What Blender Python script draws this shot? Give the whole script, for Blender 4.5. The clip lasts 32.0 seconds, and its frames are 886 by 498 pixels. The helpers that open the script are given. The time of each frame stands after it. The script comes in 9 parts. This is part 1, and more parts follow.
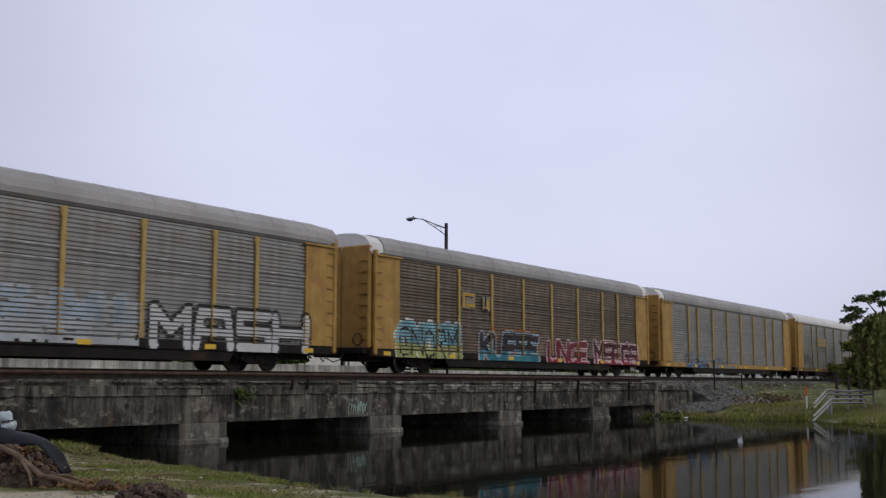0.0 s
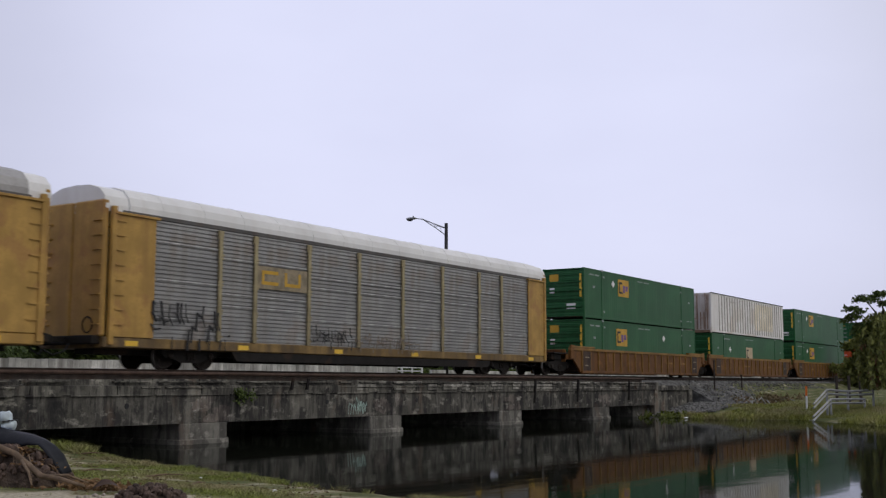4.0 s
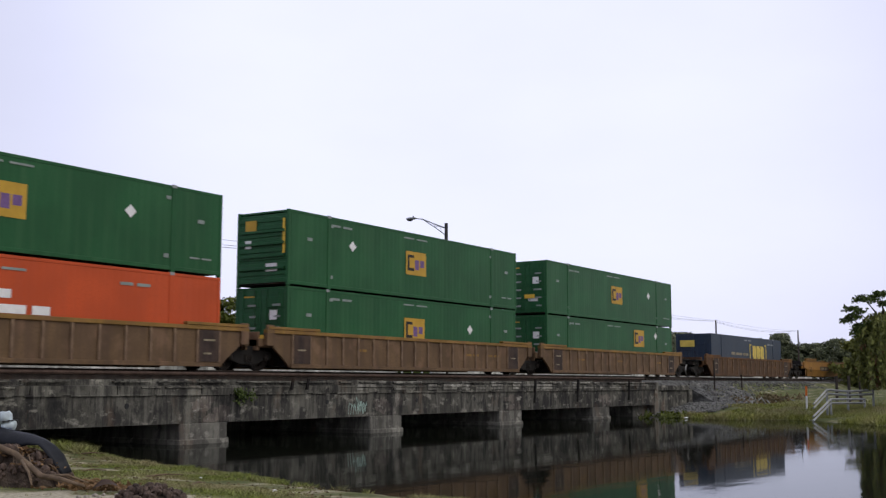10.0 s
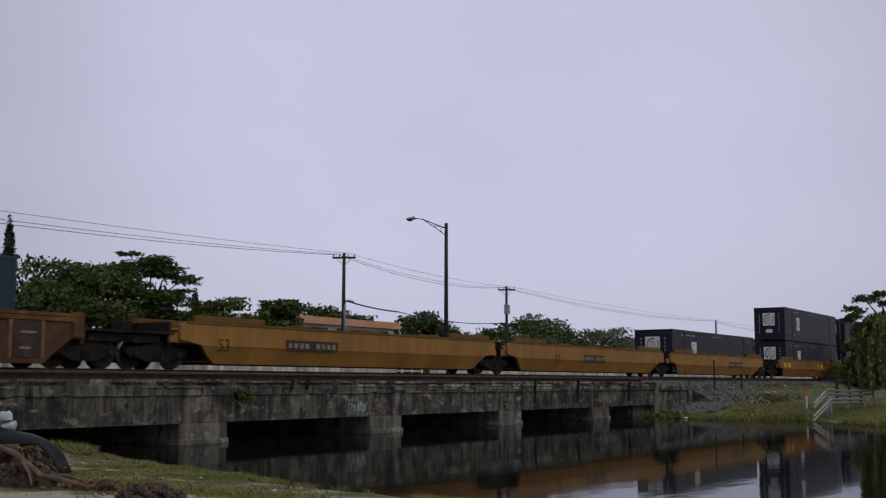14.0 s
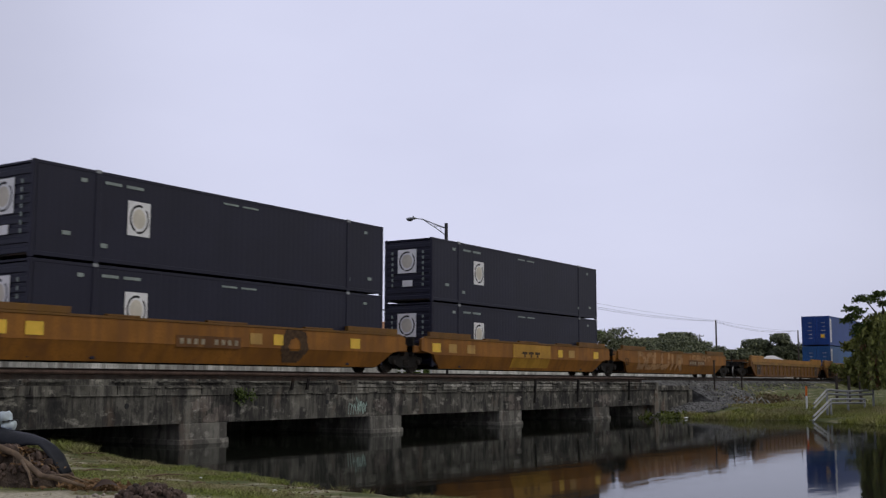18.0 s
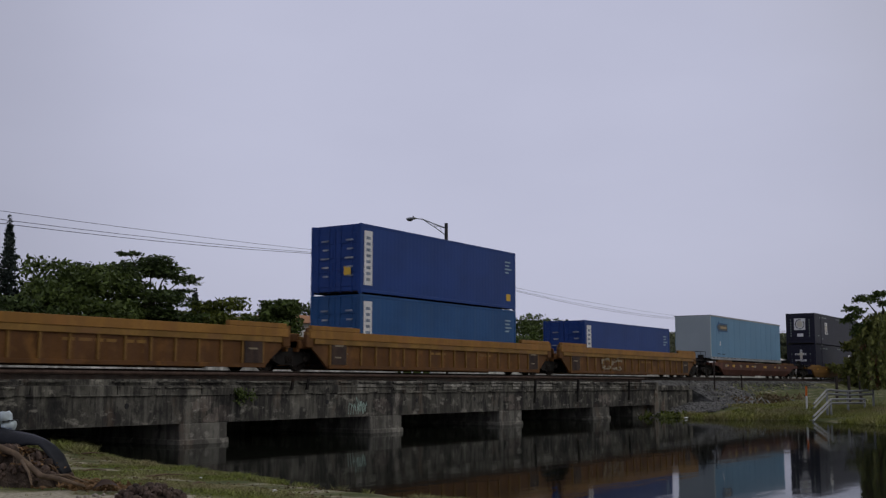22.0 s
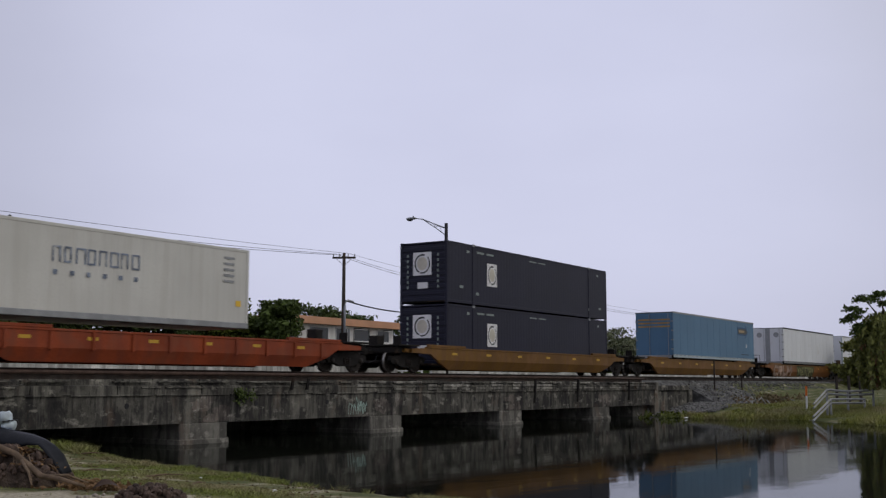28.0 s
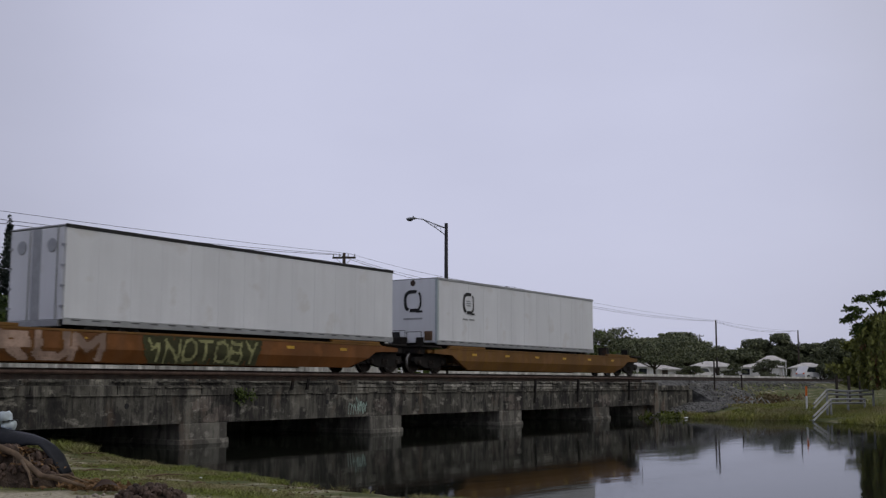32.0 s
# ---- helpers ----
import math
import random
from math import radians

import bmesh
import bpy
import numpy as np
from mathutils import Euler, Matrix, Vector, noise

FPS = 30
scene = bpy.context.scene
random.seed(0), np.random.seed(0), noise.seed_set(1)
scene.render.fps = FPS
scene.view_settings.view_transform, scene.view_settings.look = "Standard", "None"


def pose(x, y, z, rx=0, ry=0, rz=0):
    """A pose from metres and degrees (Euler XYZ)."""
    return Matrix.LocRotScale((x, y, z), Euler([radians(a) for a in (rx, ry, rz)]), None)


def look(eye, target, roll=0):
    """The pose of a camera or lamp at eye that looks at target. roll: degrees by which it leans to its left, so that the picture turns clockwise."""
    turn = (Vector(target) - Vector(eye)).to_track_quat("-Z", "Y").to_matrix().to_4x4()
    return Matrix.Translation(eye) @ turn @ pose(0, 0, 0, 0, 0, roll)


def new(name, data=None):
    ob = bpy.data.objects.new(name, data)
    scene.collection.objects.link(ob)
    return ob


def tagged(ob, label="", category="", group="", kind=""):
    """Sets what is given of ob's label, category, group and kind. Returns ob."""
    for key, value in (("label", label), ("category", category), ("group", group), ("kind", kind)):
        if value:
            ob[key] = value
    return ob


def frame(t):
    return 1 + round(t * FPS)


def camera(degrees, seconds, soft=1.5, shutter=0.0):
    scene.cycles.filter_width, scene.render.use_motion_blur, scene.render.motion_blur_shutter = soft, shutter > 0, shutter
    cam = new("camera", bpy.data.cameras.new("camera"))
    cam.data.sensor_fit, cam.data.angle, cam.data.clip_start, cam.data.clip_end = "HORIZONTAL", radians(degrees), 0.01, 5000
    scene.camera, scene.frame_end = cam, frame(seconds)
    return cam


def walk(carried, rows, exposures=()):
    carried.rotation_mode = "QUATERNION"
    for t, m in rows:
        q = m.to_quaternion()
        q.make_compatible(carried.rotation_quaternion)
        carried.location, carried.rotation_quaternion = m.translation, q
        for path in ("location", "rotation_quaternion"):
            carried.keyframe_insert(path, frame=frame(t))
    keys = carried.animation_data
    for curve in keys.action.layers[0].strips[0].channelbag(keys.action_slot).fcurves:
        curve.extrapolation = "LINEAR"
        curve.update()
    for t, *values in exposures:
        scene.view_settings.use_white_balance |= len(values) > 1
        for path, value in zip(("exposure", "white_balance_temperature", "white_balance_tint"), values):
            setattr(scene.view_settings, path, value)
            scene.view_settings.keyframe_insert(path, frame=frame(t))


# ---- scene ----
EYE = (0.0, 0.0, -0.43)
cam = camera(43.6585, 32.0, soft=1.3, shutter=0.15)
AIM = (math.cos(radians(6.9166)) * math.cos(radians(33.25)), math.cos(radians(6.9166)) * math.sin(radians(33.25)), math.sin(radians(6.9166)))
VIEW = look(EYE, [e + 50 * a for e, a in zip(EYE, AIM)], 0.07)
walk(cam, [(0.0, VIEW), (32.0, VIEW)],
     exposures=[(0, 0.03), (0.5, 0.12), (1, 0.2), (2, 0.15), (3.0, 0.1), (3.5, 0.1), (5.5, 0.26), (7.5, 0.28), (9, 0.35), (10, 0.41), (10.5, 0.44), (11.3, 0.38), (12, 0.14), (12.4, 0.06), (13, -0.1), (14, -0.3), (14.5, -0.3), (16.5, -0.36), (17.2, -0.28), (18, -0.02), (18.5, 0.04), (19.2, -0.12), (20, -0.5), (20.5, -0.52), (22.5, -0.42), (24, -0.38), (25, -0.2), (25.5, -0.16), (28, -0.12), (29, -0.16), (30, -0.28), (31, -0.36), (32, -0.26)])

# ---- light: an overcast day, the brighter part of the sky behind the camera ----
SUN_AZ, SUN_EL = radians(-75), radians(42)
world = bpy.data.worlds.new("overcast_sky")
scene.world = world
world.use_nodes = True
wn, wl = world.node_tree.nodes, world.node_tree.links
wn.clear()
sky = wn.new("ShaderNodeTexSky")
sky.sky_type, sky.sun_disc = "NISHITA", False
sky.sun_elevation, sky.sun_rotation = SUN_EL, radians(90) - SUN_AZ
sky.air_density, sky.dust_density, sky.ozone_density = 1.0, 4.0, 1.0
wco = wn.new("ShaderNodeTexCoord")
wmap = wn.new("ShaderNodeMapping")
wmap.inputs["Scale"].default_value = (1.0, 1.0, 2.6)
wl.new(wco.outputs["Generated"], wmap.inputs["Vector"])
cloud = wn.new("ShaderNodeTexNoise")
cloud.inputs["Scale"].default_value, cloud.inputs["Detail"].default_value = 1.7, 5.0
wl.new(wmap.outputs["Vector"], cloud.inputs["Vector"])
cramp = wn.new("ShaderNodeValToRGB")
cramp.color_ramp.elements[0].position, cramp.color_ramp.elements[0].color = 0.25, (0.61, 0.625, 0.805, 1)
cramp.color_ramp.elements[1].position, cramp.color_ramp.elements[1].color = 0.75, (0.72, 0.735, 0.93, 1)
wl.new(cloud.outputs["Fac"], cramp.inputs["Fac"])
toward = wn.new("ShaderNodeVectorMath")
toward.operation = "DOT_PRODUCT"
toward.inputs[1].default_value = (math.cos(SUN_AZ) * math.cos(SUN_EL), math.sin(SUN_AZ) * math.cos(SUN_EL), math.sin(SUN_EL))
wl.new(wco.outputs["Generated"], toward.inputs[0])
near_sun = wn.new("ShaderNodeMapRange")
near_sun.inputs["From Min"].default_value, near_sun.inputs["From Max"].default_value = 0.15, 0.95
wl.new(toward.outputs["Value"], near_sun.inputs["Value"])
warm = wn.new("ShaderNodeMix")
warm.data_type = "RGBA"
warm.inputs[7].default_value = (0.79, 0.78, 0.78, 1)
wl.new(near_sun.outputs["Result"], warm.inputs[0])
wl.new(cramp.outputs["Color"], warm.inputs[6])
thin = wn.new("ShaderNodeVectorMath")
thin.operation = "SCALE"
thin.inputs["Scale"].default_value = 0.08
wl.new(sky.outputs["Color"], thin.inputs[0])
veil = wn.new("ShaderNodeMix")
veil.data_type = "RGBA"
veil.inputs[0].default_value = 0.9
wl.new(thin.outputs["Vector"], veil.inputs[6])
wl.new(warm.outputs[2], veil.inputs[7])
wbg = wn.new("ShaderNodeBackground")
# sky lifted towards the view's middle, imitating a lens that darkens its corners
view_centre = wn.new("ShaderNodeVectorMath")
view_centre.operation = "DOT_PRODUCT"
view_centre.inputs[1].default_value = (math.cos(radians(15)) * math.cos(radians(31)), math.cos(radians(15)) * math.sin(radians(31)), math.sin(radians(15)))
wl.new(wco.outputs["Generated"], view_centre.inputs[0])
lift = wn.new("ShaderNodeMapRange")
lift.interpolation_type = "SMOOTHSTEP"
for key, val in (("From Min", 0.89), ("From Max", 1.0), ("To Min", 0.82), ("To Max", 1.13)):
    lift.inputs[key].default_value = val
wl.new(view_centre.outputs["Value"], lift.inputs["Value"])
glow = wn.new("ShaderNodeVectorMath")
glow.operation = "SCALE"
wl.new(veil.outputs[2], glow.inputs[0])
wl.new(lift.outputs["Result"], glow.inputs["Scale"])
wl.new(glow.outputs["Vector"], wbg.inputs["Color"])
wbg.inputs["Strength"].default_value = 1.0
wout = wn.new("ShaderNodeOutputWorld")
wl.new(wbg.outputs["Background"], wout.inputs["Surface"])
sun = new("sun", bpy.data.lights.new("sun", "SUN"))
sun.data.energy, sun.data.angle, sun.data.color = 0.45, radians(40), (1.0, 0.975, 0.93)
sun.matrix_world = look((60 * math.cos(SUN_AZ) * math.cos(SUN_EL), 60 * math.sin(SUN_AZ) * math.cos(SUN_EL), 60 * math.sin(SUN_EL)), (0, 0, 0))


# ---- materials ----
def mat(name, col, rough=0.6, metal=0.0, vary=0.2, scale=1.5, grain=14.0, bump=0.15, streak=0.0, streak_col=(0.1, 0.06, 0.04), patch=0.0, patch_col=(0.2, 0.1, 0.05), patch_scale=0.8, per_object=0.0, spec=0.2, bump_size=0.01):
    """A weathered surface: two scales of tone, streaks that run down, patches of wear, fine relief."""
    m = bpy.data.materials.new(name)
    m.use_nodes = True
    n, l = m.node_tree.nodes, m.node_tree.links
    b = n["Principled BSDF"]
    co = n.new("ShaderNodeTexCoord")

    def noise_of(sc, detail=4.0, stretch=None):
        t = n.new("ShaderNodeTexNoise")
        t.inputs["Scale"].default_value, t.inputs["Detail"].default_value = sc, detail
        if stretch:
            mp = n.new("ShaderNodeMapping")
            mp.inputs["Scale"].default_value = stretch
            l.new(co.outputs["Object"], mp.inputs["Vector"])
            l.new(mp.outputs["Vector"], t.inputs["Vector"])
        else:
            l.new(co.outputs["Object"], t.inputs["Vector"])
        return t.outputs["Fac"]

    def spread(fac, a, c):
        r = n.new("ShaderNodeMapRange")
        r.inputs["From Min"].default_value, r.inputs["From Max"].default_value = a, c
        l.new(fac, r.inputs["Value"])
        return r.outputs["Result"]

    def times(fac, k):
        q = n.new("ShaderNodeMath")
        q.operation = "MULTIPLY"
        l.new(fac, q.inputs[0])
        q.inputs[1].default_value = k
        return q.outputs["Value"]

    def mix(a, c, fac):
        x = n.new("ShaderNodeMix")
        x.data_type = "RGBA"
        for sock, val in ((x.inputs[6], a), (x.inputs[7], c)):
            if isinstance(val, tuple):
                sock.default_value = (*val[:3], 1)
            else:
                l.new(val, sock)
        l.new(fac, x.inputs[0])
        return x.outputs[2]

    big, fine = noise_of(scale), noise_of(grain, 6.0)
    dark = tuple(c * (1 - vary) for c in col)
    lite = tuple(min(1.0, c * (1 + vary * 0.6)) for c in col)
    c = mix(dark, lite, spread(big, 0.38, 0.62))
    c = mix(c, dark, times(spread(fine, 0.48, 0.68), 0.6))
    if patch:
        c = mix(c, patch_col, times(spread(noise_of(patch_scale, 7.0), 0.58 - 0.12 * patch, 0.64), min(1.0, patch + 0.3)))
    if streak:
        c = mix(c, streak_col, times(spread(noise_of(1.0, 6.0, (2.6, 2.6, 0.22)), 0.45, 0.64), streak))
    if per_object:
        info = n.new("ShaderNodeObjectInfo")
        hsv = n.new("ShaderNodeHueSaturation")
        l.new(c, hsv.inputs["Color"])
        r = n.new("ShaderNodeMapRange")
        r.inputs["To Min"].default_value, r.inputs["To Max"].default_value = 1 - per_object, 1 + per_object
        l.new(info.outputs["Random"], r.inputs["Value"])
        l.new(r.outputs["Result"], hsv.inputs["Value"])
        c = hsv.outputs["Color"]
    l.new(c, b.inputs["Base Color"])
    rr = n.new("ShaderNodeMapRange")
    rr.inputs["To Min"].default_value, rr.inputs["To Max"].default_value = max(0.05, rough - 0.12), min(1.0, rough + 0.15)
    l.new(fine, rr.inputs["Value"])
    l.new(rr.outputs["Result"], b.inputs["Roughness"])
    b.inputs["Metallic"].default_value = metal
    b.inputs["Specular IOR Level"].default_value = spec
    if bump:
        bp = n.new("ShaderNodeBump")
        bp.inputs["Strength"].default_value, bp.inputs["Distance"].default_value = bump, bump_size
        l.new(fine, bp.inputs["Height"])
        l.new(bp.outputs["Normal"], b.inputs["Normal"])
    return m


def leaf_mat(name, col, vary=0.45, dry=None):
    m = bpy.data.materials.new(name)
    m.use_nodes = True
    n, l = m.node_tree.nodes, m.node_tree.links
    b = n["Principled BSDF"]
    geo = n.new("ShaderNodeNewGeometry")
    r = n.new("ShaderNodeValToRGB")
    r.color_ramp.elements[0].color = (*[c * (1 - vary) for c in col], 1)
    r.color_ramp.elements[1].color = (col[0] * (1 + vary), col[1] * (1 + vary * 0.8), col[2], 1)
    l.new(geo.outputs["Random Per Island"], r.inputs["Fac"])
    l.new(r.outputs["Color"], b.inputs["Base Color"])
    if dry:
        co = n.new("ShaderNodeTexCoord")
        t = n.new("ShaderNodeTexNoise")
        t.inputs["Scale"].default_value, t.inputs["Detail"].default_value = 0.7, 6.0
        l.new(co.outputs["Object"], t.inputs["Vector"])
        k = n.new("ShaderNodeMapRange")
        k.inputs["From Min"].default_value, k.inputs["From Max"].default_value = 0.44, 0.66
        l.new(t.outputs["Fac"], k.inputs["Value"])
        x = n.new("ShaderNodeMix")
        x.data_type = "RGBA"
        x.inputs[7].default_value = (*dry, 1)
        l.new(k.outputs["Result"], x.inputs[0])
        l.new(r.outputs["Color"], x.inputs[6])
        l.new(x.outputs[2], b.inputs["Base Color"])
    b.inputs["Roughness"].default_value = 0.6
    b.inputs["Specular IOR Level"].default_value = 0.25
    return m


def concrete_mat(name, base, dark, pale, per_object=0.0):
    """Old concrete: blotches, dark mould running down in fine and broad streaks, pale lime spots."""
    m = bpy.data.materials.new(name)
    m.use_nodes = True
    n, l = m.node_tree.nodes, m.node_tree.links
    b = n["Principled BSDF"]
    b.inputs["Specular IOR Level"].default_value = 0.2
    b.inputs["Roughness"].default_value = 0.92
    co = n.new("ShaderNodeTexCoord")

    def layer(scale, stretch, detail, lo, hi, shift=0.0):
        mp = n.new("ShaderNodeMapping")
        mp.inputs["Scale"].default_value = stretch
        mp.inputs["Location"].default_value = (shift, shift, shift)
        l.new(co.outputs["Object"], mp.inputs["Vector"])
        t = n.new("ShaderNodeTexNoise")
        t.inputs["Scale"].default_value, t.inputs["Detail"].default_value, t.inputs["Roughness"].default_value = scale, detail, 0.65
        l.new(mp.outputs["Vector"], t.inputs["Vector"])
        r = n.new("ShaderNodeMapRange")
        r.inputs["From Min"].default_value, r.inputs["From Max"].default_value = lo, hi
        l.new(t.outputs["Fac"], r.inputs["Value"])
        return r.outputs["Result"], t.outputs["Fac"]

    def mix(a, c, fac, k=1.0):
        x = n.new("ShaderNodeMix")
        x.data_type = "RGBA"
        q = n.new("ShaderNodeMath")
        q.operation = "MULTIPLY"
        q.inputs[1].default_value = k
        l.new(fac, q.inputs[0])
        l.new(q.outputs["Value"], x.inputs[0])
        for sock, val in ((x.inputs[6], a), (x.inputs[7], c)):
            if isinstance(val, tuple):
                sock.default_value = (*val, 1)
            else:
                l.new(val, sock)
        return x.outputs[2]

    blotch, _ = layer(0.45, (1, 1, 1.4), 7, 0.4, 0.6)
    mould, _ = layer(1.3, (1, 1, 0.75), 9, 0.5, 0.58, 3.0)
    runs, _ = layer(1.0, (2.6, 2.6, 0.5), 8, 0.52, 0.6, 7.0)
    drips, _ = layer(1.0, (3.6, 3.6, 0.42), 5, 0.49, 0.6, 23.0)
    wash, _ = layer(1.0, (2.8, 2.8, 0.4), 6, 0.55, 0.66, 31.0)
    rust, _ = layer(0.8, (1, 1, 0.6), 7, 0.58, 0.7, 19.0)
    spots, _ = layer(2.4, (0.8, 0.8, 1.3), 9, 0.56, 0.66, 11.0)
    grain, raw = layer(20.0, (1, 1, 1), 6, 0.35, 0.65)
    c = mix(base, tuple(v * 0.5 for v in base), blotch)
    c = mix(c, dark, mould, 0.8)
    c = mix(c, dark, runs, 0.6)
    c = mix(c, dark, drips, 0.7)
    c = mix(c, pale, wash, 0.4)
    c = mix(c, (0.17, 0.11, 0.075), rust, 0.45)
    c = mix(c, pale, spots, 0.85)
    c = mix(c, tuple(v * 0.7 for v in dark), grain, 0.25)
    if per_object:
        info = n.new("ShaderNodeObjectInfo")
        hsv = n.new("ShaderNodeHueSaturation")
        r = n.new("ShaderNodeMapRange")
        r.inputs["To Min"].default_value, r.inputs["To Max"].default_value = 1 - per_object, 1 + per_object
        l.new(info.outputs["Random"], r.inputs["Value"])
        l.new(r.outputs["Result"], hsv.inputs["Value"])
        l.new(c, hsv.inputs["Color"])
        c = hsv.outputs["Color"]
    l.new(c, b.inputs["Base Color"])
    bp = n.new("ShaderNodeBump")
    bp.inputs["Strength"].default_value, bp.inputs["Distance"].default_value = 0.6, 0.02
    l.new(raw, bp.inputs["Height"])
    l.new(bp.outputs["Normal"], b.inputs["Normal"])
    return m


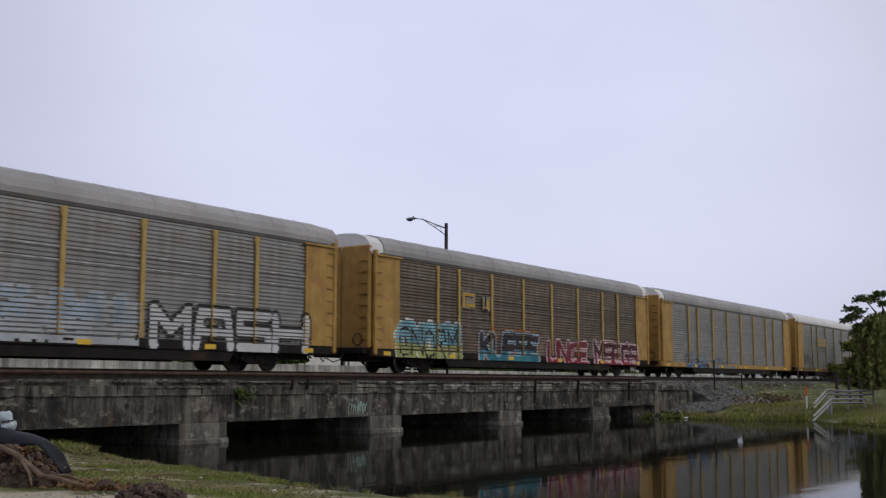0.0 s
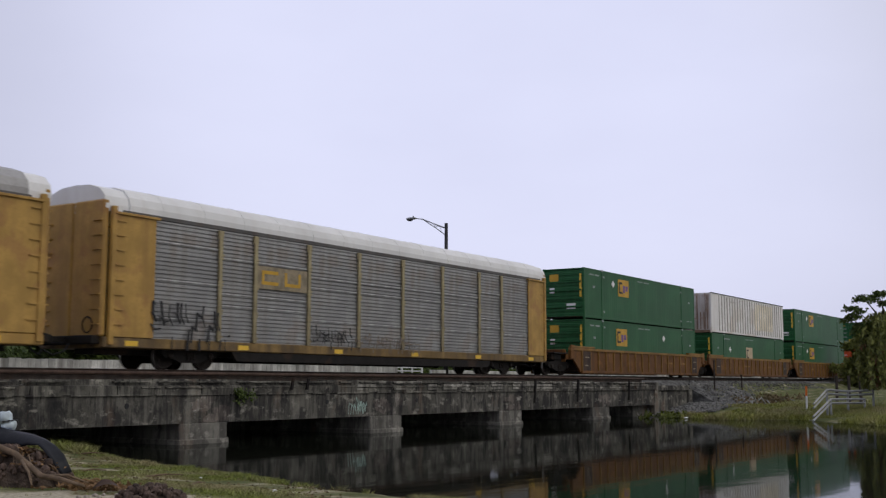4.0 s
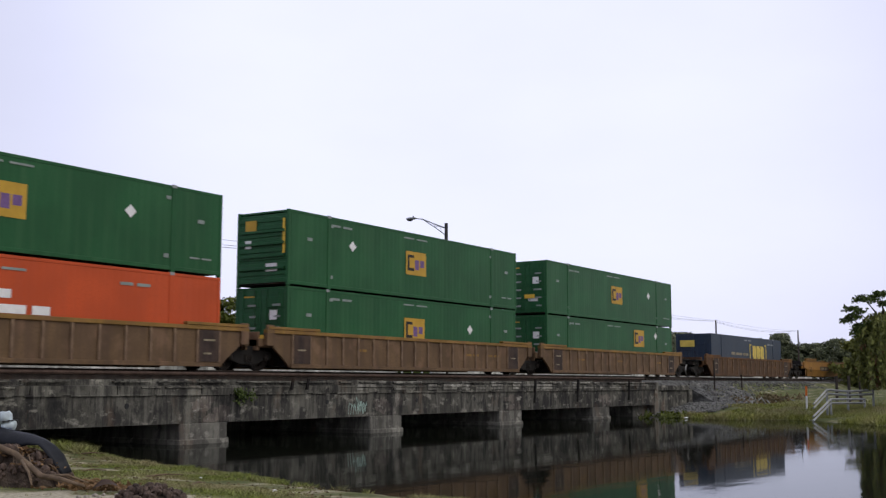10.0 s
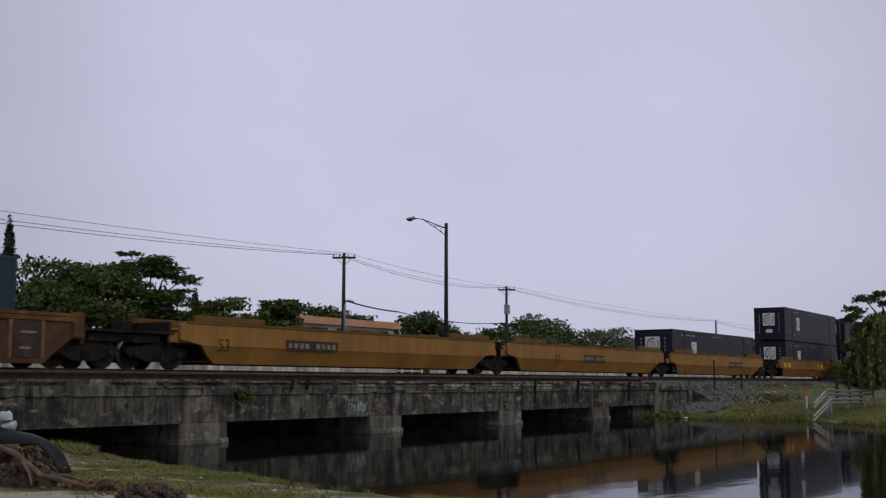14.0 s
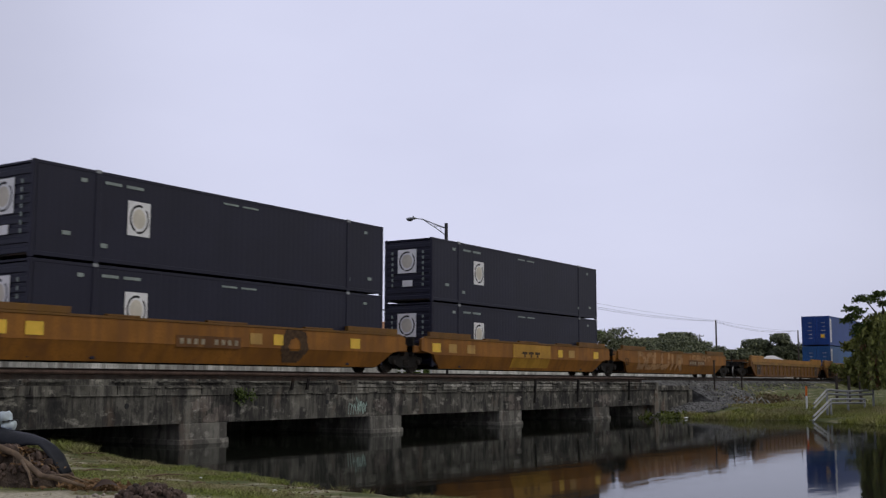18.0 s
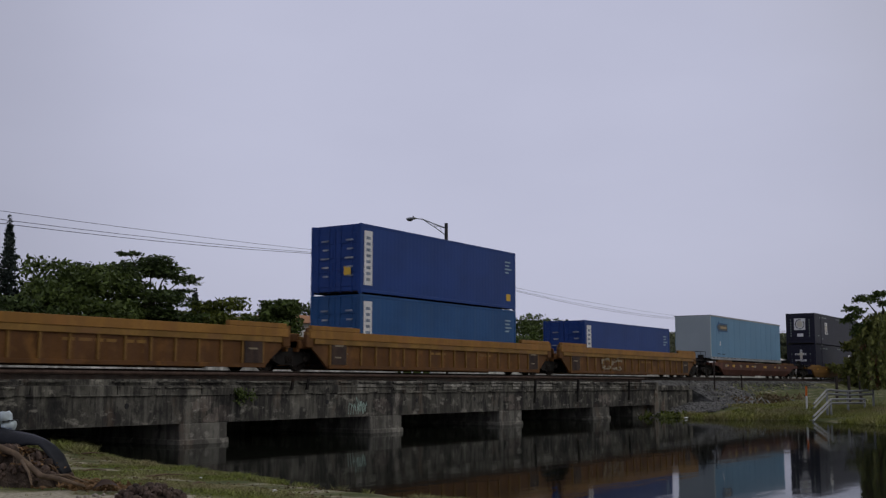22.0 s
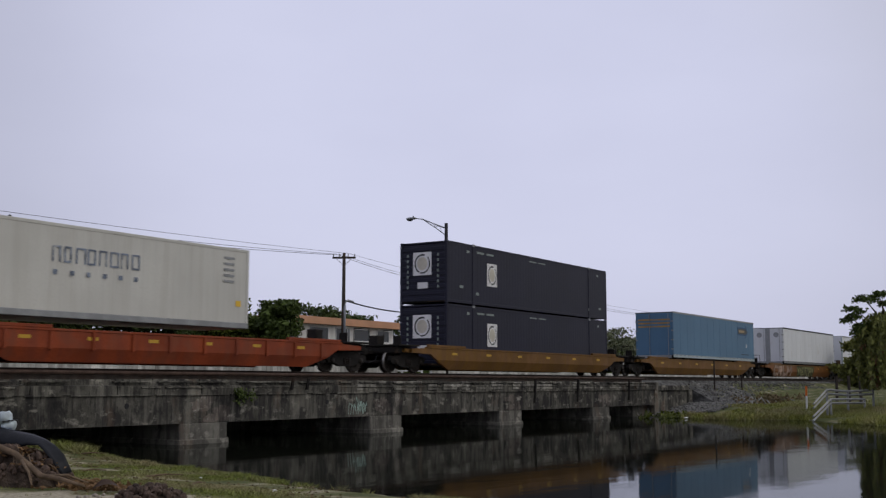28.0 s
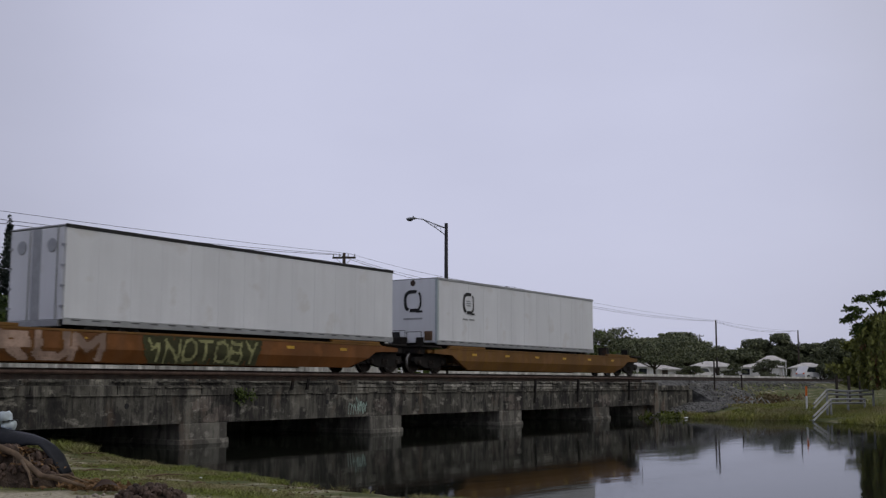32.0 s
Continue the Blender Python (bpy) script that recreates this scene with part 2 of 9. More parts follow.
M = dict(
    rack_yellow=mat("autorack_yellow", (0.41, 0.25, 0.07), 0.5, vary=0.18, streak=0.35, streak_col=(0.22, 0.12, 0.05), patch=0.25, patch_col=(0.3, 0.15, 0.06), patch_scale=1.4),
    rack_post=mat("autorack_post", (0.45, 0.315, 0.11), 0.55, vary=0.15, streak=0.4, streak_col=(0.25, 0.17, 0.08)),
    rib_brown=mat("rib_brown", (0.23, 0.15, 0.095), 0.6, vary=0.3, streak=0.5, streak_col=(0.06, 0.035, 0.025)),
    rack_rib=mat("well_rib", (0.25, 0.135, 0.035), 0.6, vary=0.25, streak=0.5, streak_col=(0.07, 0.04, 0.025)),
    data=mat("data_panel_grey", (0.25, 0.29, 0.275), 0.5, vary=0.15, scale=3.0),
    rack_grey=mat("galvanised_panel", (0.325, 0.325, 0.325), 0.45, 0.35, vary=0.2, scale=0.7, streak=0.35, streak_col=(0.2, 0.18, 0.15), patch=0.1, patch_col=(0.24, 0.19, 0.15)),
    rack_brown=mat("rusty_panel", (0.195, 0.16, 0.13), 0.6, 0.2, vary=0.25, scale=0.7, streak=0.5, streak_col=(0.12, 0.085, 0.065), patch=0.2, patch_col=(0.3, 0.27, 0.23)),
    rail_rack_grey=mat("panel_rail_pale", (0.4, 0.4, 0.4), 0.45, 0.3, vary=0.25, scale=2.0, streak=0.3),
    rail_rack_brown=mat("panel_rail_worn", (0.25, 0.23, 0.21), 0.5, 0.3, vary=0.35, scale=2.0, streak=0.4),
    post_grey=mat("post_grey_yellow", (0.34, 0.29, 0.17), 0.5, 0.2, vary=0.25, scale=1.2, streak=0.4, patch=0.2, patch_col=(0.3, 0.22, 0.1)),
    sill_dirty=mat("sill_dirty_yellow", (0.2, 0.13, 0.05), 0.6, vary=0.35, scale=0.9, streak=0.6, streak_col=(0.07, 0.05, 0.035), patch=0.3, patch_col=(0.07, 0.055, 0.045)),
    roof_grey=mat("roof_grey", (0.34, 0.335, 0.335), 0.5, 0.2, vary=0.15, scale=0.5, streak=0.25, streak_col=(0.25, 0.23, 0.21)),
    # roof grey darkened: the shade below the eave is put into this colour
    roof_shade=mat("eave_rail_shaded", (0.1, 0.097, 0.095), 0.6, vary=0.25, scale=1.0, streak=0.3),
    roof_white=mat("roof_white", (0.72, 0.72, 0.72), 0.5, 0.0, vary=0.08, scale=0.5, streak=0.15, streak_col=(0.5, 0.46, 0.42)),
    green=mat("container_green", (0.014, 0.088, 0.03), 0.45, vary=0.15, scale=0.5, streak=0.22, streak_col=(0.05, 0.14, 0.06)),
    black=mat("container_black", (0.0095, 0.0098, 0.026), 0.5, spec=0.3, vary=0.15, scale=0.5, streak=0.2, streak_col=(0.014, 0.014, 0.03)),
    navy=mat("container_navy", (0.022, 0.037, 0.065), 0.45, vary=0.15, scale=0.5, streak=0.2, streak_col=(0.05, 0.055, 0.07)),
    blue=mat("container_blue", (0.014, 0.05, 0.22), 0.45, vary=0.12, scale=0.5, streak=0.15, streak_col=(0.03, 0.07, 0.22)),
    blue_light=mat("container_mid_blue", (0.02, 0.085, 0.24), 0.45, vary=0.15, scale=0.5, streak=0.2, streak_col=(0.05, 0.1, 0.2)),
    orange=mat("container_orange", (0.5, 0.075, 0.02), 0.5, vary=0.12, scale=0.6, streak=0.25, streak_col=(0.4, 0.07, 0.03)),
    white_old=mat("container_white_weathered", (0.74, 0.73, 0.735), 0.55, vary=0.08, scale=0.5, streak=0.25, streak_col=(0.5, 0.45, 0.42), patch=0.12, patch_col=(0.45, 0.36, 0.27), patch_scale=0.35),
    white_dirty=mat("white_rust_streaked", (0.56, 0.53, 0.52), 0.6, vary=0.15, scale=0.8, streak=0.6, streak_col=(0.32, 0.22, 0.16), patch=0.3, patch_col=(0.3, 0.19, 0.12), patch_scale=1.3),
    white_rust=mat("rust_on_white", (0.26, 0.17, 0.12), 0.7, vary=0.35, scale=2.0, streak=0.4),
    steel_blue=mat("worn_blue_paint", (0.22, 0.26, 0.34), 0.55, vary=0.4, scale=4.0, patch=0.3, patch_col=(0.5, 0.5, 0.48), patch_scale=3.0),
    worn_blue=mat("worn_blue_spray", (0.14, 0.19, 0.22), 0.8, vary=0.5, scale=4.0, patch=0.4, patch_col=(0.08, 0.08, 0.075), patch_scale=5.0),
    white_stain=mat("white_stained", (0.72, 0.65, 0.52), 0.6, vary=0.2, scale=0.9, streak=0.4, streak_col=(0.7, 0.66, 0.6), patch=0.4, patch_col=(0.76, 0.73, 0.7), patch_scale=0.9),
    white_rib=mat("container_rib_grey", (0.42, 0.4, 0.38), 0.55, vary=0.15, streak=0.3, streak_col=(0.3, 0.24, 0.2)),
    reefer=mat("reefer_white", (0.58, 0.575, 0.54), 0.5, vary=0.07, scale=0.4, streak=0.25, streak_col=(0.42, 0.4, 0.36)),
    trailer_white=mat("trailer_white", (0.69, 0.71, 0.75), 0.45, vary=0.06, scale=0.4, streak=0.25, streak_col=(0.52, 0.53, 0.56), patch=0.08, patch_col=(0.5, 0.48, 0.46)),
    trailer_blue=mat("trailer_blue", (0.09, 0.185, 0.3), 0.45, vary=0.1, scale=0.4, streak=0.2, streak_col=(0.09, 0.19, 0.31)),
    trailer_sky=mat("trailer_sky_blue", (0.12, 0.255, 0.41), 0.45, vary=0.08, scale=0.4, streak=0.2, streak_col=(0.13, 0.26, 0.39)),
    trailer_pale=mat("trailer_pale_grey", (0.36, 0.42, 0.45), 0.45, vary=0.08, scale=0.4, streak=0.2, streak_col=(0.35, 0.4, 0.43)),
    well_brown=mat("well_brown", (0.125, 0.055, 0.016), 0.65, vary=0.25, scale=0.8, streak=0.5, streak_col=(0.09, 0.045, 0.028), patch=0.25, patch_col=(0.24, 0.115, 0.03), patch_scale=1.2),
    well_brown_dark=mat("well_brown_dark", (0.14, 0.086, 0.046), 0.65, vary=0.25, scale=0.8, streak=0.5, streak_col=(0.075, 0.045, 0.033), patch=0.3, patch_col=(0.22, 0.13, 0.08), patch_scale=1.2),
    well_umber=mat("well_umber", (0.095, 0.046, 0.02), 0.65, vary=0.3, scale=0.8, streak=0.5, streak_col=(0.045, 0.026, 0.018), patch=0.25, patch_col=(0.15, 0.08, 0.04), patch_scale=1.2),
    well_rail=mat("well_top_yellow", (0.24, 0.135, 0.035), 0.6, vary=0.25, scale=1.0, streak=0.3, streak_col=(0.16, 0.08, 0.04), patch=0.3, patch_col=(0.2, 0.1, 0.05)),
    well_yellow=mat("well_yellow", (0.3, 0.15, 0.035), 0.55, vary=0.2, scale=0.6, streak=0.45, streak_col=(0.2, 0.1, 0.035), patch=0.2, patch_col=(0.3, 0.13, 0.04), patch_scale=0.9),
    well_gold=mat("well_gold", (0.25, 0.105, 0.018), 0.6, vary=0.25, scale=0.6, streak=0.5, streak_col=(0.14, 0.06, 0.02), patch=0.3, patch_col=(0.17, 0.07, 0.02), patch_scale=0.7),
    well_amber=mat("well_amber", (0.15, 0.058, 0.014), 0.55, vary=0.22, scale=0.6, streak=0.45, streak_col=(0.15, 0.07, 0.03), patch=0.25, patch_col=(0.25, 0.1, 0.03), patch_scale=0.9),
    well_ochre=mat("well_ochre", (0.155, 0.078, 0.017), 0.6, vary=0.22, scale=0.6, streak=0.5, streak_col=(0.13, 0.065, 0.03), patch=0.25, patch_col=(0.2, 0.1, 0.04), patch_scale=0.9),
    well_red=mat("well_red", (0.075, 0.025, 0.018), 0.6, vary=0.25, scale=0.6, streak=0.4, streak_col=(0.06, 0.025, 0.02), patch=0.2, patch_col=(0.17, 0.07, 0.04)),
    well_orange=mat("well_orange", (0.26, 0.052, 0.018), 0.6, vary=0.22, scale=0.7, streak=0.45, streak_col=(0.15, 0.04, 0.025), patch=0.3, patch_col=(0.2, 0.06, 0.03), patch_scale=1.1),
    under=mat("underframe_grime", (0.014, 0.012, 0.011), 0.75, vary=0.3, scale=3.0, patch=0.2, patch_col=(0.06, 0.035, 0.02)),
    wheel=mat("wheel_steel", (0.026, 0.021, 0.018), 0.6, 0.4, vary=0.3, scale=4.0),
    tread=mat("wheel_tread", (0.32, 0.31, 0.3), 0.3, 0.9, vary=0.1, scale=4.0),
    yellow=mat("sign_yellow", (0.5, 0.3, 0.04), 0.5, vary=0.12, scale=2.0),
    reflect=mat("reflector_yellow", (0.72, 0.46, 0.06), 0.45, vary=0.1, scale=2.0),
    ink=mat("ink_black", (0.02, 0.02, 0.022), 0.5, vary=0.15, scale=3.0),
    purple=mat("ink_purple", (0.16, 0.09, 0.24), 0.5, vary=0.15, scale=3.0),
    white=mat("paint_white", (0.75, 0.75, 0.76), 0.5, vary=0.1, scale=2.5),
    arrow_blue=mat("arrow_blue", (0.03, 0.09, 0.2), 0.5, vary=0.25, scale=2.5),
    arrow_grey=mat("arrow_grey", (0.1, 0.105, 0.105), 0.55, vary=0.3, scale=3.0),
    emblem_disc=mat("emblem_disc", (0.6, 0.56, 0.48), 0.5, vary=0.12, scale=2.5),
    cream=mat("paint_cream", (0.5, 0.4, 0.27), 0.5, vary=0.12, scale=2.5),
    decal_yellow=mat("decal_yellow", (0.62, 0.47, 0.1), 0.5, vary=0.12, scale=2.5),
    cyan=mat("spray_cyan", (0.2, 0.42, 0.5), 0.6, vary=0.3, scale=1.6),
    teal=mat("spray_teal", (0.045, 0.2, 0.26), 0.6, vary=0.3, scale=1.6),
    lime=mat("spray_lime", (0.38, 0.4, 0.16), 0.6, vary=0.25, scale=1.6),
    crimson=mat("spray_crimson", (0.25, 0.03, 0.05), 0.6, vary=0.25, scale=1.6),
    pink=mat("spray_pink", (0.62, 0.45, 0.48), 0.6, vary=0.2, scale=1.6),
    pale_blue=mat("spray_pale_blue", (0.3, 0.42, 0.52), 0.6, vary=0.25, scale=1.6),
    faded_spray=mat("spray_faded_pink", (0.34, 0.24, 0.19), 0.6, vary=0.4, scale=1.6),
    moss_spray=mat("spray_dark_moss", (0.045, 0.045, 0.018), 0.6, vary=0.3, scale=1.6),
    wash_white=mat("spray_wash", (0.4, 0.42, 0.45), 0.6, vary=0.2, scale=1.2, patch=0.3, patch_col=(0.3, 0.36, 0.44), patch_scale=1.5),
    wash_blue=mat("spray_blue_wash", (0.33, 0.4, 0.49), 0.6, vary=0.25, scale=1.2, patch=0.35, patch_col=(0.42, 0.45, 0.48), patch_scale=1.5),
    silver_bright=mat("spray_bright_silver", (0.54, 0.54, 0.56), 0.5, vary=0.12, scale=1.6),
    spray_orange=mat("spray_rust_orange", (0.36, 0.13, 0.03), 0.6, vary=0.3, scale=1.6),
    spray_wine=mat("spray_wine", (0.1, 0.02, 0.04), 0.6, vary=0.3, scale=1.6),
    spray_yellow_green=mat("spray_yellow_green", (0.26, 0.26, 0.12), 0.6, vary=0.3, scale=3.0),
    fresh_gold=mat("fresh_gold_paint", (0.4, 0.22, 0.03), 0.55, vary=0.2, scale=1.0, streak=0.3, streak_col=(0.25, 0.12, 0.03)),
    faded_tan=mat("spray_faded_tan", (0.33, 0.19, 0.085), 0.65, vary=0.3, scale=1.2, patch=0.3, patch_col=(0.24, 0.11, 0.03), patch_scale=1.5),
    stencil_dark=mat("stencil_brown", (0.07, 0.04, 0.02), 0.7, vary=0.4, scale=6.0),
    panel_dark=mat("end_plate_dark", (0.045, 0.03, 0.026), 0.65, vary=0.4, scale=2.0, streak=0.4),
    gravel=mat("bank_gravel", (0.165, 0.163, 0.155), 0.95, vary=0.45, scale=2.0, grain=13.0, bump=1.0, bump_size=0.06),
    worn_cream=mat("worn_cream", (0.3, 0.25, 0.17), 0.55, vary=0.4, scale=2.5, patch=0.4, patch_col=(0.16, 0.13, 0.1), patch_scale=2.5),
    ink_letter=mat("spray_dark_violet", (0.035, 0.03, 0.04), 0.6, vary=0.4, scale=2.0),
    silver=mat("spray_silver", (0.46, 0.46, 0.47), 0.5, 0.2, vary=0.15, scale=1.6),
    concrete=concrete_mat("bridge_concrete", (0.135, 0.128, 0.11), (0.019, 0.0185, 0.0195), (0.28, 0.265, 0.23)),
    concrete_top=concrete_mat("bridge_coping", (0.155, 0.148, 0.126), (0.024, 0.0225, 0.0225), (0.31, 0.295, 0.25), 0.2),
    concrete_pier=concrete_mat("pier_concrete", (0.22, 0.21, 0.185), (0.07, 0.066, 0.06), (0.32, 0.305, 0.27)),
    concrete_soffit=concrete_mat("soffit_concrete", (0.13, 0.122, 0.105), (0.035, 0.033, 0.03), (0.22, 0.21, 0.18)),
    stone_pale=concrete_mat("pale_coping_stone", (0.34, 0.325, 0.285), (0.09, 0.085, 0.078), (0.5, 0.48, 0.43), 0.28),
    spall=concrete_mat("spalled_concrete", (0.23, 0.2, 0.175), (0.035, 0.03, 0.03), (0.38, 0.36, 0.32)),
    spray_green=mat("spray_pale_green", (0.3, 0.4, 0.36), 0.8, vary=0.4, scale=4.0, patch=0.3, patch_col=(0.1, 0.1, 0.1), patch_scale=5.0),
    barrier=mat("barrier_white", (0.52, 0.515, 0.5), 0.75, vary=0.35, scale=0.9, streak=0.6, streak_col=(0.14, 0.13, 0.12), per_object=0.22),
    rust_steel=mat("rusty_steel", (0.07, 0.045, 0.035), 0.7, 0.3, vary=0.3, scale=3.0),
    rail=mat("rail_steel", (0.06, 0.045, 0.038), 0.6, 0.5, vary=0.25, scale=3.0),
    timber=mat("old_timber", (0.07, 0.058, 0.05), 0.85, vary=0.3, scale=3.0, streak=0.3),
    timber_grey=mat("weathered_rail_timber", (0.33, 0.34, 0.34), 0.8, vary=0.2, scale=3.0, streak=0.3, streak_col=(0.25, 0.24, 0.22)),
    ballast=mat("ballast", (0.12, 0.12, 0.118), 0.95, vary=0.55, scale=2.2, grain=9.0, bump=1.0, bump_size=0.08),
    riprap=mat("riprap_stone", (0.155, 0.153, 0.148), 0.9, vary=0.3, scale=3.0, grain=12.0, bump=0.4),
    soil=mat("dark_soil", (0.075, 0.055, 0.042), 0.95, vary=0.5, scale=6.0, grain=30.0, bump=1.0, bump_size=0.05),
    rock=mat("brown_rubble", (0.088, 0.062, 0.05), 0.9, vary=0.45, scale=1.6, grain=3.0, bump=0.3, bump_size=0.06, per_object=0.45),
    root=mat("root_wood", (0.17, 0.12, 0.08), 0.85, vary=0.3, scale=5.0, grain=25.0, bump=0.4),
    frond_dark=mat("dead_leaf_dark", (0.05, 0.03, 0.02), 0.7, vary=0.3, scale=6.0),
    straw=mat("straw", (0.16, 0.125, 0.07), 0.9, vary=0.3, scale=5.0),
    pebble=mat("pale_pebble", (0.3, 0.27, 0.23), 0.9, vary=0.25, scale=8.0),
    frond=mat("dead_frond", (0.2, 0.12, 0.06), 0.85, vary=0.35, scale=5.0),
    rubber=mat("black_rubber", (0.012, 0.0135, 0.018), 0.45, vary=0.25, scale=4.0, grain=20.0, bump=0.2),
    bag=mat("plastic_bag", (0.5, 0.58, 0.62), 0.35, vary=0.3, scale=7.0, bump=0.3),
    bag_blue=mat("plastic_blue", (0.03, 0.07, 0.35), 0.4, vary=0.2, scale=7.0),
    steel_pole=mat("lamp_pole", (0.03, 0.03, 0.034), 0.5, 0.3, vary=0.2, scale=1.0),
    galv=mat("galvanised", (0.3, 0.31, 0.32), 0.4, 0.6, vary=0.15, scale=2.0),
    pole_wood=mat("utility_pole_wood", (0.05, 0.042, 0.038), 0.85, vary=0.3, scale=2.0, streak=0.4),
    cable=mat("cable_black", (0.03, 0.03, 0.035), 0.6, vary=0.1, bump=0.0),
    stucco=mat("stucco_white", (0.8, 0.79, 0.77), 0.85, vary=0.1, scale=0.6, streak=0.25, streak_col=(0.4, 0.38, 0.35)),
    stucco_tan=mat("fascia_tan", (0.46, 0.25, 0.15), 0.8, vary=0.12, scale=0.5, streak=0.2, streak_col=(0.35, 0.2, 0.13)),
    tile_roof=mat("roof_tiles_pale", (0.58, 0.56, 0.54), 0.8, vary=0.15, scale=1.2, grain=6.0, bump=0.4),
    asphalt=mat("asphalt", (0.05, 0.05, 0.052), 0.9, vary=0.2, scale=0.6, grain=25.0, bump=0.3),
    trunk=mat("bark", (0.06, 0.048, 0.038), 0.9, vary=0.35, scale=4.0, grain=20.0, bump=0.6, bump_size=0.03),
    car_white=mat("car_paint_white", (0.75, 0.75, 0.76), 0.2, vary=0.03, bump=0.0),
    car_dark=mat("car_paint_dark", (0.03, 0.032, 0.036), 0.2, vary=0.05, bump=0.0),
    tyre=mat("tyre", (0.02, 0.02, 0.02), 0.8, vary=0.1),
    marker_orange=mat("marker_orange", (0.7, 0.16, 0.03), 0.5, vary=0.1),
    leaf=leaf_mat("leaf_green", (0.066, 0.1, 0.027)),
    leaf_dark=leaf_mat("leaf_dark", (0.048, 0.077, 0.024)),
    leaf_yellow=leaf_mat("leaf_yellow_green", (0.09, 0.115, 0.022)),
    needle=leaf_mat("needle_dark", (0.028, 0.042, 0.04), 0.3),
    leaf_olive=leaf_mat("leaf_olive", (0.16, 0.18, 0.06)),
    # paler, greyer leaves for distant trees: the haze is mixed into the colour
    leaf_haze=leaf_mat("leaf_haze", (0.12, 0.14, 0.092), 0.35),
    grass=leaf_mat("grass_blades", (0.17, 0.21, 0.055), 0.5, (0.27, 0.24, 0.12)),
    grass_far=leaf_mat("bank_grass", (0.21, 0.235, 0.065), 0.5, (0.27, 0.23, 0.115)),
)


def glass_mat():
    m = bpy.data.materials.new("dark_window_glass")
    m.use_nodes = True
    b = m.node_tree.nodes["Principled BSDF"]
    b.inputs["Base Color"].default_value = (0.02, 0.025, 0.03, 1)
    b.inputs["Roughness"].default_value = 0.08
    return m


M["glass"] = glass_mat()


def glow_mat(name, col, power):
    m = bpy.data.materials.new(name)
    m.use_nodes = True
    b = m.node_tree.nodes["Principled BSDF"]
    b.inputs["Base Color"].default_value = (*col, 1)
    b.inputs["Emission Color"].default_value = (*col, 1)
    b.inputs["Emission Strength"].default_value = power
    return m


M["headlight"] = glow_mat("headlight_glow", (1.0, 0.95, 0.85), 6.0)
M["tail_light"] = glow_mat("tail_light_glow", (1.0, 0.06, 0.08), 5.0)


def water_mat():
    """Dark pond water under a thin dull film, with faint ripples."""
    m = bpy.data.materials.new("dark_pond_water")
    m.use_nodes = True
    n, l = m.node_tree.nodes, m.node_tree.links
    n.remove(n["Principled BSDF"])
    co = n.new("ShaderNodeTexCoord")
    mp = n.new("ShaderNodeMapping")
    mp.inputs["Scale"].default_value = (0.45, 1.5, 1.0)
    mp.inputs["Rotation"].default_value = (0, 0, radians(57))
    l.new(co.outputs["Object"], mp.inputs["Vector"])
    t = n.new("ShaderNodeTexNoise")
    t.inputs["Scale"].default_value, t.inputs["Detail"].default_value = 1.3, 3.0
    l.new(mp.outputs["Vector"], t.inputs["Vector"])
    bp = n.new("ShaderNodeBump")
    bp.inputs["Strength"].default_value, bp.inputs["Distance"].default_value = 0.1, 0.03
    l.new(t.outputs["Fac"], bp.inputs["Height"])
    deep = n.new("ShaderNodeBsdfDiffuse")
    deep.inputs["Color"].default_value = (0.009, 0.01, 0.007, 1)
    film = n.new("ShaderNodeBsdfGlossy")
    film.inputs["Color"].default_value = (0.8, 0.815, 0.82, 1)
    film.inputs["Roughness"].default_value = 0.045
    l.new(bp.outputs["Normal"], film.inputs["Normal"])
    fr = n.new("ShaderNodeFresnel")
    fr.inputs["IOR"].default_value = 1.19
    mx = n.new("ShaderNodeMixShader")
    l.new(fr.outputs["Fac"], mx.inputs["Fac"])
    l.new(deep.outputs["BSDF"], mx.inputs[1])
    l.new(film.outputs["BSDF"], mx.inputs[2])
    l.new(mx.outputs["Shader"], n["Material Output"].inputs["Surface"])
    return m


M["water"] = water_mat()


